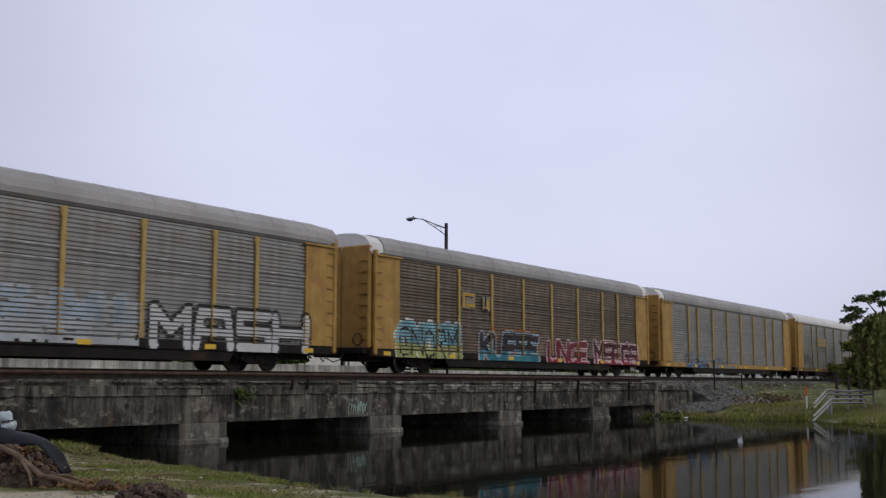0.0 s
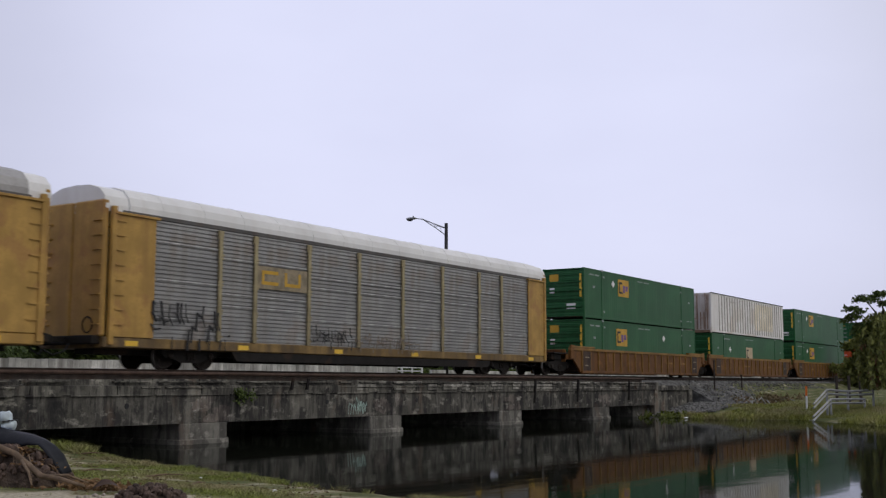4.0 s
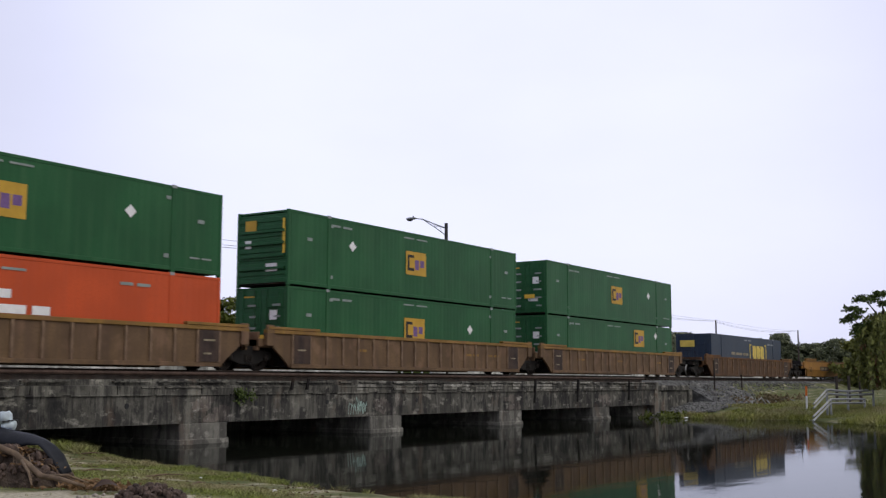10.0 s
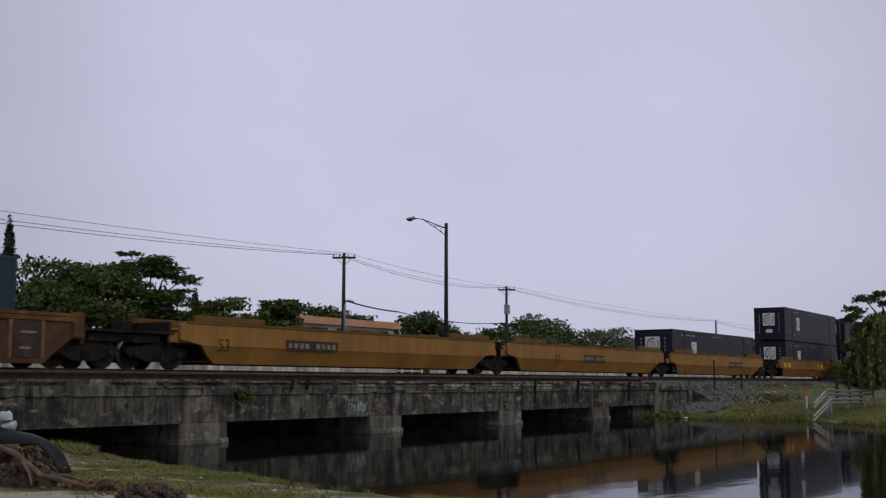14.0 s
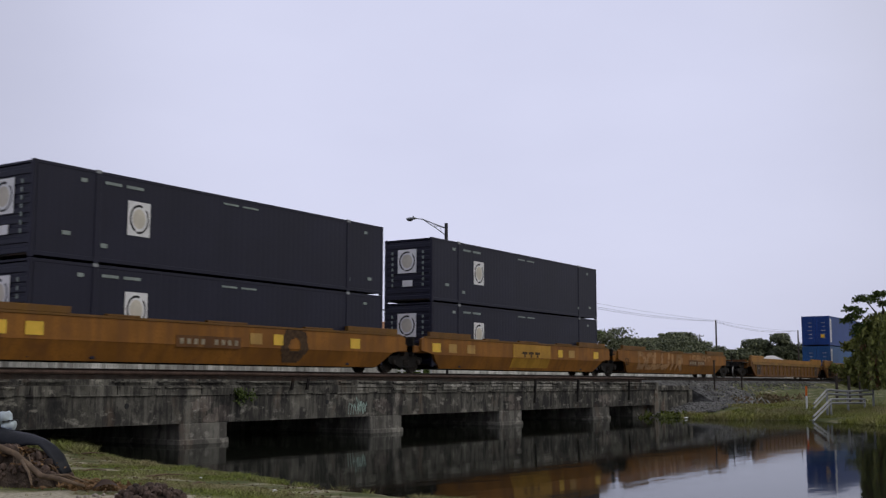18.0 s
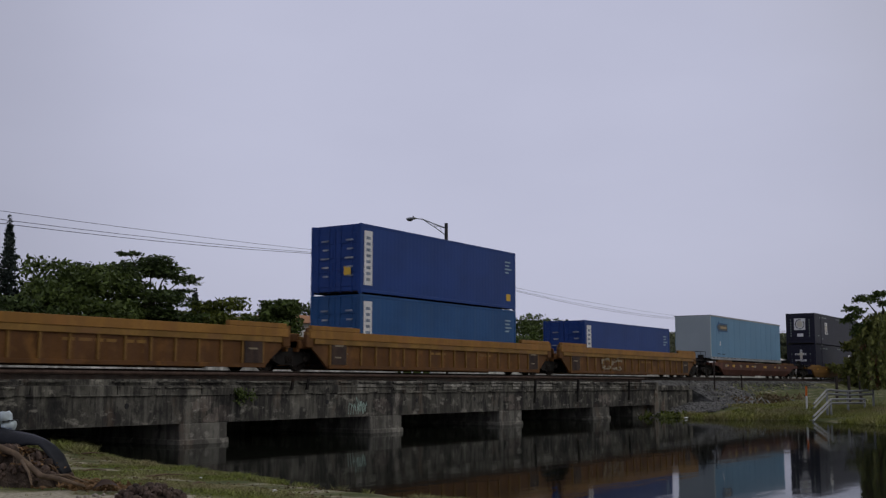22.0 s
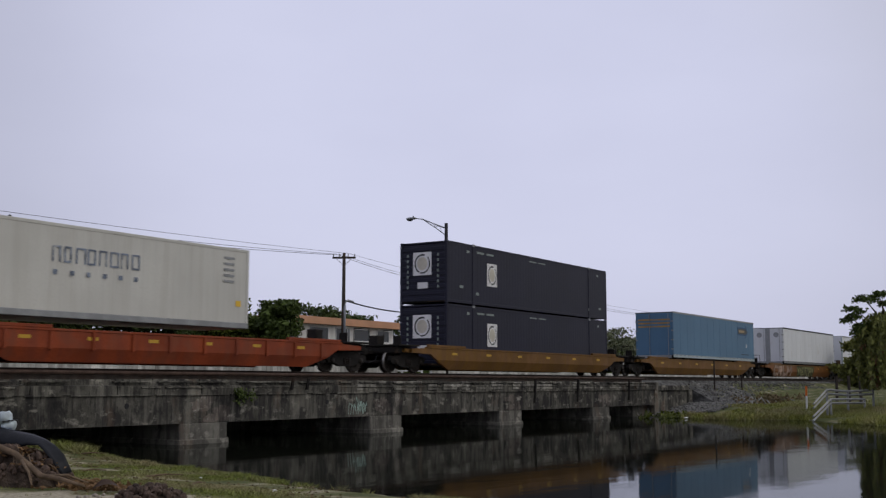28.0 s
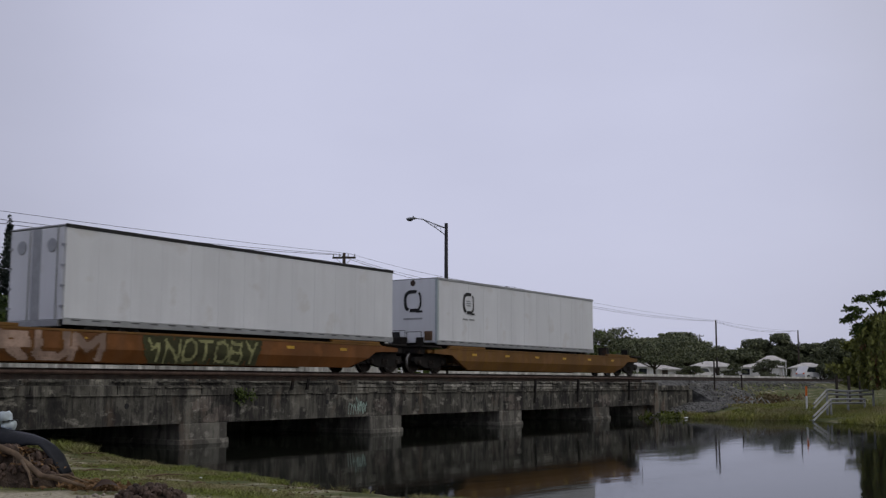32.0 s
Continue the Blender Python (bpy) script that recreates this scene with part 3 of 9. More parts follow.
def ground_mat():
    """Grass, bare sand and dirt, mixed by two scales of noise."""
    m = bpy.data.materials.new("grass_and_dirt")
    m.use_nodes = True
    n, l = m.node_tree.nodes, m.node_tree.links
    b = n["Principled BSDF"]
    b.inputs["Roughness"].default_value = 0.95
    b.inputs["Specular IOR Level"].default_value = 0.15
    co = n.new("ShaderNodeTexCoord")

    def nz(sc, d):
        t = n.new("ShaderNodeTexNoise")
        t.inputs["Scale"].default_value, t.inputs["Detail"].default_value = sc, d
        l.new(co.outputs["Object"], t.inputs["Vector"])
        return t.outputs["Fac"]

    def ramp(fac, stops):
        r = n.new("ShaderNodeValToRGB")
        for i, (p, c) in enumerate(stops):
            e = r.color_ramp.elements[i] if i < 2 else r.color_ramp.elements.new(p)
            e.position, e.color = p, (*c, 1)
        l.new(fac, r.inputs["Fac"])
        return r.outputs["Color"]

    sep = n.new("ShaderNodeSeparateXYZ")
    l.new(co.outputs["Object"], sep.inputs["Vector"])
    far = n.new("ShaderNodeMapRange")
    for key, val in (("From Min", 30), ("From Max", 50), ("To Min", 0.0), ("To Max", 0.07)):
        far.inputs[key].default_value = val
    l.new(sep.outputs["X"], far.inputs["Value"])
    less = n.new("ShaderNodeMath")
    less.operation = "SUBTRACT"
    l.new(nz(1.1, 9.0), less.inputs[0])
    l.new(far.outputs["Result"], less.inputs[1])
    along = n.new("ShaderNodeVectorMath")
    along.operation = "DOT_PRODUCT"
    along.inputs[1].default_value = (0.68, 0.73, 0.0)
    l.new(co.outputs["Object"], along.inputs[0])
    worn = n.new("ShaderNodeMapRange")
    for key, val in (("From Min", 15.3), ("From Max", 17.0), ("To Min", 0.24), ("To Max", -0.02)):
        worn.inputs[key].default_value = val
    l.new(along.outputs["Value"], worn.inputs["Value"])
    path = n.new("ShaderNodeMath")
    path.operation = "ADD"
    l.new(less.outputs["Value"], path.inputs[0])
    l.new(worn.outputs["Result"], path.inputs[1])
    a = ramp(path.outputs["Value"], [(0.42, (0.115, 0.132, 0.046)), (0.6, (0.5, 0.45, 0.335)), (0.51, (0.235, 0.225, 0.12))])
    c = ramp(nz(14.0, 6.0), [(0.3, (0.35, 0.35, 0.35)), (0.7, (1.0, 1.0, 1.0))])
    x = n.new("ShaderNodeMix")
    x.data_type, x.blend_type = "RGBA", "MULTIPLY"
    x.inputs[0].default_value = 0.8
    l.new(a, x.inputs[6])
    l.new(c, x.inputs[7])
    l.new(x.outputs[2], b.inputs["Base Color"])
    bp = n.new("ShaderNodeBump")
    bp.inputs["Strength"].default_value, bp.inputs["Distance"].default_value = 0.8, 0.08
    l.new(nz(9.0, 6.0), bp.inputs["Height"])
    l.new(bp.outputs["Normal"], b.inputs["Normal"])
    return m


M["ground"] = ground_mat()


# ---- mesh building ----
class Shape:
    """Collects faces for one mesh."""

    def __init__(self):
        self.v, self.f = [], []

    def add(self, verts, faces):
        k = len(self.v)
        self.v.extend(tuple(p) for p in verts)
        self.f.extend(tuple(i + k for i in q) for q in faces)
        return self

    def box(self, x0, x1, y0, y1, z0, z1, c=0.0):
        if c <= 0:
            return self.add([(x, y, z) for x in (x0, x1) for y in (y0, y1) for z in (z0, z1)],
                            [(0, 1, 3, 2), (4, 6, 7, 5), (0, 4, 5, 1), (2, 3, 7, 6), (0, 2, 6, 4), (1, 5, 7, 3)])
        c = min(c, abs(x1 - x0) / 2.2, abs(y1 - y0) / 2.2, abs(z1 - z0) / 2.2)
        bm = bmesh.new()
        bmesh.ops.create_cube(bm, size=1.0, matrix=Matrix.Translation(((x0 + x1) / 2, (y0 + y1) / 2, (z0 + z1) / 2)) @ Matrix.Diagonal((x1 - x0, y1 - y0, z1 - z0, 1)))
        bmesh.ops.bevel(bm, geom=bm.edges[:], offset=c, segments=1, affect="EDGES")
        bm.verts.index_update()
        self.add([v.co for v in bm.verts], [[v.index for v in f.verts] for f in bm.faces])
        bm.free()
        return self

    def extrude(self, profile, axis, a, b, closed=True):
        """A profile of 2D points swept along an axis from a to b. axis x: points are (y, z); y: (x, z); z: (x, y)."""
        put = {"x": lambda p, s: (s, p[0], p[1]), "y": lambda p, s: (p[0], s, p[1]), "z": lambda p, s: (p[0], p[1], s)}[axis]
        n = len(profile)
        faces = [(i, (i + 1) % n, n + (i + 1) % n, n + i) for i in range(n if closed else n - 1)]
        if closed:
            faces += [tuple(range(n - 1, -1, -1)), tuple(range(n, 2 * n))]
        return self.add([put(p, a) for p in profile] + [put(p, b) for p in profile], faces)

    def tube(self, path, radii, n=8):
        """A round bar along a path."""
        path = [Vector(p) for p in path]
        if not isinstance(radii, (list, tuple)):
            radii = [radii] * len(path)
        verts, faces = [], []
        for i, p in enumerate(path):
            d = (path[min(i + 1, len(path) - 1)] - path[max(i - 1, 0)]).normalized()
            u = d.cross(Vector((0, 0, 1)) if abs(d.z) < 0.95 else Vector((1, 0, 0))).normalized()
            w = d.cross(u)
            verts += [p + radii[i] * (math.cos(2 * math.pi * k / n) * u + math.sin(2 * math.pi * k / n) * w) for k in range(n)]
        for i in range(len(path) - 1):
            faces += [(i * n + k, i * n + (k + 1) % n, (i + 1) * n + (k + 1) % n, (i + 1) * n + k) for k in range(n)]
        faces += [tuple(range(n - 1, -1, -1)), tuple((len(path) - 1) * n + k for k in range(n))]
        return self.add(verts, faces)

    def lathe(self, outline, axis_y=0.0, n=20):
        """Rings of (radius, y) turned about the y axis."""
        verts, faces = [], []
        for r, y in outline:
            verts += [(r * math.cos(2 * math.pi * k / n), y, r * math.sin(2 * math.pi * k / n)) for k in range(n)]
        for i in range(len(outline) - 1):
            faces += [(i * n + k, i * n + (k + 1) % n, (i + 1) * n + (k + 1) % n, (i + 1) * n + k) for k in range(n)]
        return self.add(verts, faces)

    def lump(self, centre, size, rng, rough=0.25, n=6):
        """An uneven stone."""
        bm = bmesh.new()
        bmesh.ops.create_icosphere(bm, subdivisions=1 if n < 8 else 2, radius=1.0)
        for v in bm.verts:
            v.co *= 1 + rng.uniform(-rough, rough)
            v.co = Vector(centre) + Vector((v.co.x * size[0], v.co.y * size[1], v.co.z * size[2]))
        bm.verts.index_update()
        self.add([v.co for v in bm.verts], [[v.index for v in f.verts] for f in bm.faces])
        bm.free()
        return self

    def mesh(self, name, material, smooth=False):
        me = bpy.data.meshes.new(name)
        me.from_pydata(self.v, [], self.f)
        me.materials.append(material)
        if smooth:
            me.polygons.foreach_set("use_smooth", [True] * len(me.polygons))
        me.update()
        return me


def part(name, shape, material, parent, label="", at=None, smooth=False):
    """One mesh object under a thing or a part. shape: a Shape, or a mesh that it shares."""
    me = shape.mesh(name, M[material] if isinstance(material, str) else material, smooth) if isinstance(shape, Shape) else shape
    ob = new(name, me)
    ob.parent = parent
    if at is not None:
        ob.matrix_basis = at
    return tagged(ob, label)


def thing(name, label, category, group="", kind="", at=None):
    ob = new(name)
    ob.empty_display_size = 0.3
    if at is not None:
        ob.matrix_basis = at
    return tagged(ob, label, category, group, kind)


def single(name, shape, material, label, category, group="", kind="", at=None, smooth=False):
    me = shape.mesh(name, M[material] if isinstance(material, str) else material, smooth) if isinstance(shape, Shape) else shape
    ob = new(name, me)
    if at is not None:
        ob.matrix_basis = at
    return tagged(ob, label, category, group, kind)


# ---- the ground, the pond and the track ----
WATER_Z, TRACK_Y = -2.3, 28.03


def shore_near(y):
    return float(np.interp(y, [-80, -30, -10, 0, 6, 10.4, 13.7, 16.3, 19.5, 23.3, 27, 34], [0, 5, 11.5, 13.6, 14.8, 15.2, 15.8, 16.8, 17.7, 19.3, 20.9, 21.9]))


def shore_far(y):
    return float(np.interp(y, [-80, -30, 0, 11, 16, 19.5, 22.5, 25, 34], [44, 46, 48, 52.5, 58.5, 56.5, 58.8, 60.5, 61]))


def smooth(a, b, v):
    t = min(1.0, max(0.0, (v - a) / (b - a)))
    return t * t * (3 - 2 * t)


def ground_z(x, y):
    d = max(shore_near(y) - x, x - shore_far(y), (y - 33.5) * 0.8, (-62 - y) * 0.8)
    if d < 0:
        z = WATER_Z - 1.3 * smooth(0, 4, -d) - 0.02
    else:
        lift = 0.35 if x < 40 else 0.55
        z = WATER_Z + lift * smooth(0, 7, d) + 0.05 * smooth(0, 0.7, d)
        z += 0.05 * noise.noise((x * 0.35, y * 0.35, 0)) * smooth(0, 2, d)
        if x > 40:
            z += 0.7 * smooth(9, 30, d) * smooth(30, 20, y)
    bank = smooth(22.6, 26.3, y) if x < 40 else smooth(21.5, 26.5, y)
    if x < 24:
        z += 0.2 * math.exp(-((x - 17.6) ** 2 + (y - 23.1) ** 2) / 1.0)
    if y > TRACK_Y:
        bank = 1.0
    span = smooth(17.5, 11.5, x) + (smooth(66.9, 70.0, x) if y < 25.6 else smooth(60.7, 61.4, x))
    over = y > 33.0
    top = -0.38 if abs(y - TRACK_Y) < 3 else -0.45
    if y > 38:
        top = -0.45 + 0.55 * smooth(38, 44, y)
    k = bank * min(1.0, span) if not over else smooth(33.0, 34.2, y)
    return z * (1 - k) + top * k


def axis_lines(lo, hi, step, far):
    mid = list(np.arange(lo, hi + 0.01, step))
    out, gap, a = [], step, lo
    while a > -far:
        gap *= 1.3
        a -= gap
        out.insert(0, a)
    gap, b, tail = step, hi, []
    while b < far:
        gap *= 1.3
        b += gap
        tail.append(b)
    return out + mid + tail


def build_ground():
    xs, ys = axis_lines(4, 124, 0.6, 2600), axis_lines(2, 36, 0.5, 2600)
    s = Shape()
    s.v = [(x, y, ground_z(x, y)) for x in xs for y in ys]
    w = len(ys)
    s.f = [(i * w + j, (i + 1) * w + j, (i + 1) * w + j + 1, i * w + j + 1) for i in range(len(xs) - 1) for j in range(w - 1)]
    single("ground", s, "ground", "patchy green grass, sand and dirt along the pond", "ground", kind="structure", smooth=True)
    q = Shape()
    q.add([(-20, -70, WATER_Z), (80, -70, WATER_Z), (80, 34.5, WATER_Z), (-20, 34.5, WATER_Z)], [(0, 1, 2, 3)])
    single("water", q, "water", "dark still pond water under the railway bridge", "water", kind="structure")
    r = Shape().extrude([(41, -0.5), (52, -0.5), (52, 0.16), (46.5, 0.24), (41, 0.16)], "x", -700, 900)
    single("road", r, "asphalt", "grey asphalt road running behind the railway", "road", kind="structure")


build_ground()


def build_track():
    track = thing("railway_track", "single railway track with rusty steel rails on timber ties", "railway track", kind="structure")
    prof = [(-0.07, -0.17), (0.07, -0.17), (0.07, -0.15), (0.012, -0.13), (0.012, -0.045), (0.037, -0.03), (0.037, -0.004), (0.025, 0), (-0.025, 0), (-0.037, -0.004), (-0.037, -0.03), (-0.012, -0.045), (-0.012, -0.13), (-0.07, -0.15)]
    for sgn in (-1, 1):
        part("rail", Shape().extrude([(TRACK_Y + sgn * 0.755 + a, b) for a, b in prof], "x", -640, 760), "rail", track)
    ties = Shape()
    for i in range(-1200, 1500):
        x = i * 0.52
        ties.box(x - 0.11, x + 0.11, TRACK_Y - 1.3, TRACK_Y + 1.3, -0.36, -0.175)
    tagged(part("tie", ties, "timber", track), kind="stuff")
    bal = Shape()
    for a, b, wide, low in ((-640, 12.5, 2.5, -0.62), (60.9, 67.0, 2.5, -0.62), (67.0, 760, 5.2, -2.1)):
        bal.extrude([(TRACK_Y - wide, low), (TRACK_Y - 1.75, -0.24), (TRACK_Y + 1.75, -0.24), (TRACK_Y + 2.5, -0.62)], "x", a, b)
    part("ballast", bal, "ballast", track, "grey crushed stone ballast")
    bed = Shape().box(12.5, 60.9, TRACK_Y - 1.9, TRACK_Y + 1.9, -0.42, -0.25)
    part("ballast", bed, "ballast", track, "grey crushed stone ballast on the bridge")


build_track()


def ribbon(s, pts, width, d):
    """A flat stroke along a broken line; each leg lies a hair above the last."""
    for p, e in zip(pts, pts[1:]):
        p, e = Vector(p), Vector(e)
        t = e - p
        if t.length < 0.01:
            continue
        t = t.normalized() * width / 2
        m = Vector((-t.y, t.x))
        d -= 0.0001
        s.add([(r.x, d, r.y) for r in (p - t - m, e + t - m * 0.8, e + t + m * 0.8, p - t + m)], [(0, 1, 2, 3)])
    return d


# ---- the concrete bridge ----
FACE = 25.24
PIERS = [26.11 + 9.563 * i for i in range(4)]


def build_bridge():
    rng = random.Random(5)
    br = thing("bridge", "old stained concrete railway bridge on low piers over dark water", "bridge", kind="structure")
    joints = [11.5, 15.5] + [p - 1.02 for p in PIERS] + [60.9]
    for a, b in zip(joints, joints[1:]):
        s = Shape().extrude([(FACE, -1.66), (FACE + 0.45, -1.66), (FACE + 0.45, -0.78), (FACE, -0.78)], "x", a + 0.012, b - 0.012)
        part("girder", s, "concrete", br)
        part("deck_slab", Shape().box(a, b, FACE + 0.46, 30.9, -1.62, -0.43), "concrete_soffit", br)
        part("girder", Shape().box(a + 0.012, b - 0.012, 30.92, 31.3, -1.66, -0.35), "concrete", br)
    x = 11.5
    while x < 60.5:
        w = min(rng.choice((1.4, 1.9, 2.4, 2.9)), 60.9 - x)
        zt = -0.33 + rng.uniform(-0.035, 0.02)
        out = rng.uniform(-0.015, 0.02)
        s = Shape().extrude([(FACE - 0.05 + out, -0.775), (FACE + 0.5, -0.775), (FACE + 0.5, zt), (FACE + 0.06 + out, zt), (FACE + 0.04 + out, -0.5), (FACE - 0.05 + out, -0.52)], "x", x + 0.012, x + w - 0.012)
        part("coping_block", s, "concrete_top", br)
        x += w
    for p in PIERS:
        s = Shape().box(p - 2.15, p - 0.12, FACE - 0.02, 31.2, -2.9, -1.665, 0.03)
        part("pier", s, "concrete_pier", br)
        part("footing", Shape().box(p - 2.2, p - 0.08, FACE - 0.08, 31.25, -2.9, -2.14, 0.03), "concrete_pier", br)
        # broken concrete over the pier, where the girders meet
        for k in range(7):
            cx, cz, rx, rz = p - 1.0 + rng.uniform(-0.75, 0.75), -1.25 + rng.uniform(-0.3, 0.25), rng.uniform(0.12, 0.4), rng.uniform(0.1, 0.3)
            ring = []
            for i in range(14):
                a = 2 * math.pi * i / 14
                r = 1 + rng.uniform(-0.35, 0.35)
                ring.append((cx + rx * r * math.cos(a), min(-0.82, max(-1.65, cz + rz * r * math.sin(a)))))
            part("spall_patch", Shape().extrude(ring, "y", FACE - 0.006 - 0.002 * k, FACE - 0.001), "spall", br, "ragged pale patch of broken concrete")
    x = 31.5
    while x < 60.3:
        for z, h, d in ((-0.405, 0.085, 0.1), (-0.53, 0.1, 0.085), (-0.655, 0.095, 0.07)):
            if rng.random() < (0.62 if x > 37 else 0.3):
                w = rng.uniform(0.35, 1.25)
                w = min(w, 60.75 - x)
                part("coping_stone", Shape().box(x + 0.01, x + w - 0.01, FACE - d - rng.uniform(0, 0.03), FACE, z - h / 2, z + h / 2, 0.015), "stone_pale", br)
        x += rng.uniform(0.55, 1.3)
    # wall added behind the openings to block daylight, so they stay black
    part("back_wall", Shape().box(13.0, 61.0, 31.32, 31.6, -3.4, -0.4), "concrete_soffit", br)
    part("abutment", Shape().box(58.9, 61.4, FACE + 0.5, 31.2, -3.2, -1.67), "concrete_pier", br)
    part("abutment", Shape().box(8.0, 13.6, FACE + 0.5, 31.2, -3.2, -1.67), "concrete_pier", br)
    w = Shape().box(60.9, 61.5, FACE - 0.02, FACE + 0.5, -2.6, -0.36, 0.02).box(66.4, 67.0, FACE - 0.02, FACE + 0.5, -2.6, -0.75, 0.02).box(61.5, 66.4, FACE - 0.02, FACE + 0.5, -0.85, -0.55, 0.02)
    w.box(61.5, 66.4, FACE + 0.12, FACE + 0.5, -2.6, -0.86)
    part("wing_wall", w, "concrete_top", br, "grey wing wall with a recessed panel")
    for z, h, d in ((-0.4, 0.05, 0.09), (-0.57, 0.045, 0.07), (-0.79, 0.05, 0.06)):
        x = 11.6
        while x < 60.2:
            w = min(rng.uniform(0.5, 3.2), 60.8 - x)
            if rng.random() < 0.72:
                part("ledge", Shape().box(x, x + w, FACE - d - rng.uniform(0, 0.02), FACE + 0.02, z - h / 2, z + h / 2 + rng.uniform(-0.01, 0.01), 0.01), "concrete_top", br)
            x += w + rng.uniform(0.02, 0.5)
    for x in (46.1, 50.6, 56.9):
        part("drain_pipe", Shape().tube([(x + 0.12, FACE - 0.16, -0.28), (x, FACE - 0.16, -1.35)], 0.06), "under", br)
    for x in (28.95, 29.75):
        part("stake", Shape().tube([(x + 0.06, FACE - 0.12, -0.28), (x - 0.02, FACE - 0.12, -0.66)], 0.06, 6), "under", br)
    for x in (21.9, 27.3, 31.0, 36.6, 41.0, 45.6):
        part("weep_hole", Shape().lathe([(0.001, -0.012), (0.075, -0.012), (0.085, 0.0), (0.085, 0.1)], n=12), "ink", br, at=pose(x, FACE, -1.1))
    tag_rng = random.Random(8)
    for x0, z0, w, h, shade in ((32.2, -1.6, 1.0, 0.68, "spray_green"), (32.7, -1.55, 0.6, 0.6, "spray_green")):
        s, d = Shape(), FACE - 0.006
        for k in range(7):
            x, z = x0 + w * k / 7, z0 + h * tag_rng.uniform(0.0, 0.4)
            d = ribbon(s, [(x, z), (x + 0.06, z + h * 0.55), (x + w * 0.16, z + h * tag_rng.uniform(0.1, 0.5))], 0.035, d)
        tagged(part("graffiti_stroke", s, shade, br, "small sprayed tag on the concrete"), kind="stuff")
    part("cable_duct", Shape().tube([(11.5, FACE + 0.62, -0.14), (36, FACE + 0.62, -0.15), (60.9, FACE + 0.62, -0.16)], 0.06), "rust_steel", br)
    part("guard_timber", Shape().box(11.5, 60.9, FACE + 0.75, FACE + 0.95, -0.43, -0.16, 0.02), "timber", br)
    return br


BRIDGE = build_bridge()


# ---- the train ----
TRAIN = [(0.0, 0.0), (1.0, 18.4), (2.0, 36.73), (3.2, 58.63), (5.6, 102.85), (6.6, 121.2), (7.6, 139.63), (8.6, 158.13), (9.6, 176.06), (10.6, 193.8), (11.6, 212.05), (12.6, 230.03), (14.0, 255.36), (16.5, 300.98),
         (17.5, 319.4), (18.5, 337.67), (19.5, 355.58), (20.5, 373.52), (21.5, 391.78), (22.5, 409.91), (23.5, 427.78), (24.7, 449.54), (27.5, 499.96), (28.5, 517.95), (29.5, 535.7), (30.5, 553.64), (31.2, 566.2), (32.0, 580.39)]
ROLLING, WHEELS = [], []
RAD = 0.45


def roll_along(ob, x0, z=0.0):
    ob.matrix_basis = pose(x0, TRACK_Y, z)
    ROLLING.append((ob, x0, z))
    return ob


SHARED = {}


def shared(key, make, material, smooth=False):
    if key not in SHARED:
        SHARED[key] = make().mesh(key, M[material], smooth)
    return SHARED[key]


def frame_shape():
    pts = [(-1.25, 0.5), (-1.2, 0.66), (-0.62, 0.72), (-0.45, 0.86), (0.45, 0.86), (0.62, 0.72), (1.2, 0.66), (1.25, 0.5), (1.1, 0.36), (0.75, 0.34), (0.42, 0.22), (-0.42, 0.22), (-0.75, 0.34), (-1.1, 0.36)]
    return Shape().extrude(pts, "y", -0.09, 0.09)


def truck(car, x, thing_x):
    t = part("truck", shared("bolster", lambda: Shape().box(-0.2, 0.2, -0.95, 0.95, 0.42, 0.72, 0.03), "under"), None, car, "grimy cast-steel truck", at=pose(x, 0, 0))
    for y in (-1.0, 1.0):
        part("side_frame", shared("side_frame", frame_shape, "under"), None, t, at=pose(0, y, 0))
        for sx in (-0.13, 0.0, 0.13):
            part("spring", shared("spring", lambda: Shape().tube([(0, 0, 0.3), (0, 0, 0.55)], 0.055), "wheel"), None, t, at=pose(sx, y * 1.1, 0))
    for wx in (-0.89, 0.89):
        axle = part("wheelset", shared("wheelset", wheelset_shape, "wheel", True), None, t, at=pose(wx, 0, RAD))
        for turn in (0, 180):
            part("tread", shared("tread", lambda: Shape().lathe([(0.43, -0.80), (RAD, -0.795), (RAD + 0.005, -0.70)]), "tread", True), None, axle, at=pose(0, 0, 0, 0, 0, turn))
        WHEELS.append((axle, wx, thing_x + x + wx))
        for y in (-1.1, 1.1):
            part("bearing_cap", shared("bearing_cap", lambda: Shape().lathe([(0.001, -0.06), (0.1, -0.05), (0.12, 0.0), (0.12, 0.06), (0.001, 0.07)], n=10), "wheel", True), None, t, at=pose(wx, y, RAD))
    return t


def wheelset_shape():
    s = Shape()
    for sgn in (-1, 1):
        s.lathe([(0.09, sgn * 0.83), (0.12, sgn * 0.82), (0.16, sgn * 0.76), (0.35, sgn * 0.74), (0.40, sgn * 0.80), (0.448, sgn * 0.798), (0.452, sgn * 0.71), (0.485, sgn * 0.70), (0.485, sgn * 0.675), (0.4, sgn * 0.68), (0.35, sgn * 0.7), (0.14, sgn * 0.7), (0.09, sgn * 0.68)])
        for k in range(3):
            a = 2 * math.pi * k / 3
            s.box(0.25 * math.cos(a) - 0.03, 0.25 * math.cos(a) + 0.03, sgn * 0.765 - 0.012, sgn * 0.765 + 0.012, 0.25 * math.sin(a) - 0.03, 0.25 * math.sin(a) + 0.03)
    return s.lathe([(0.075, -1.1), (0.075, 1.1)], n=10)


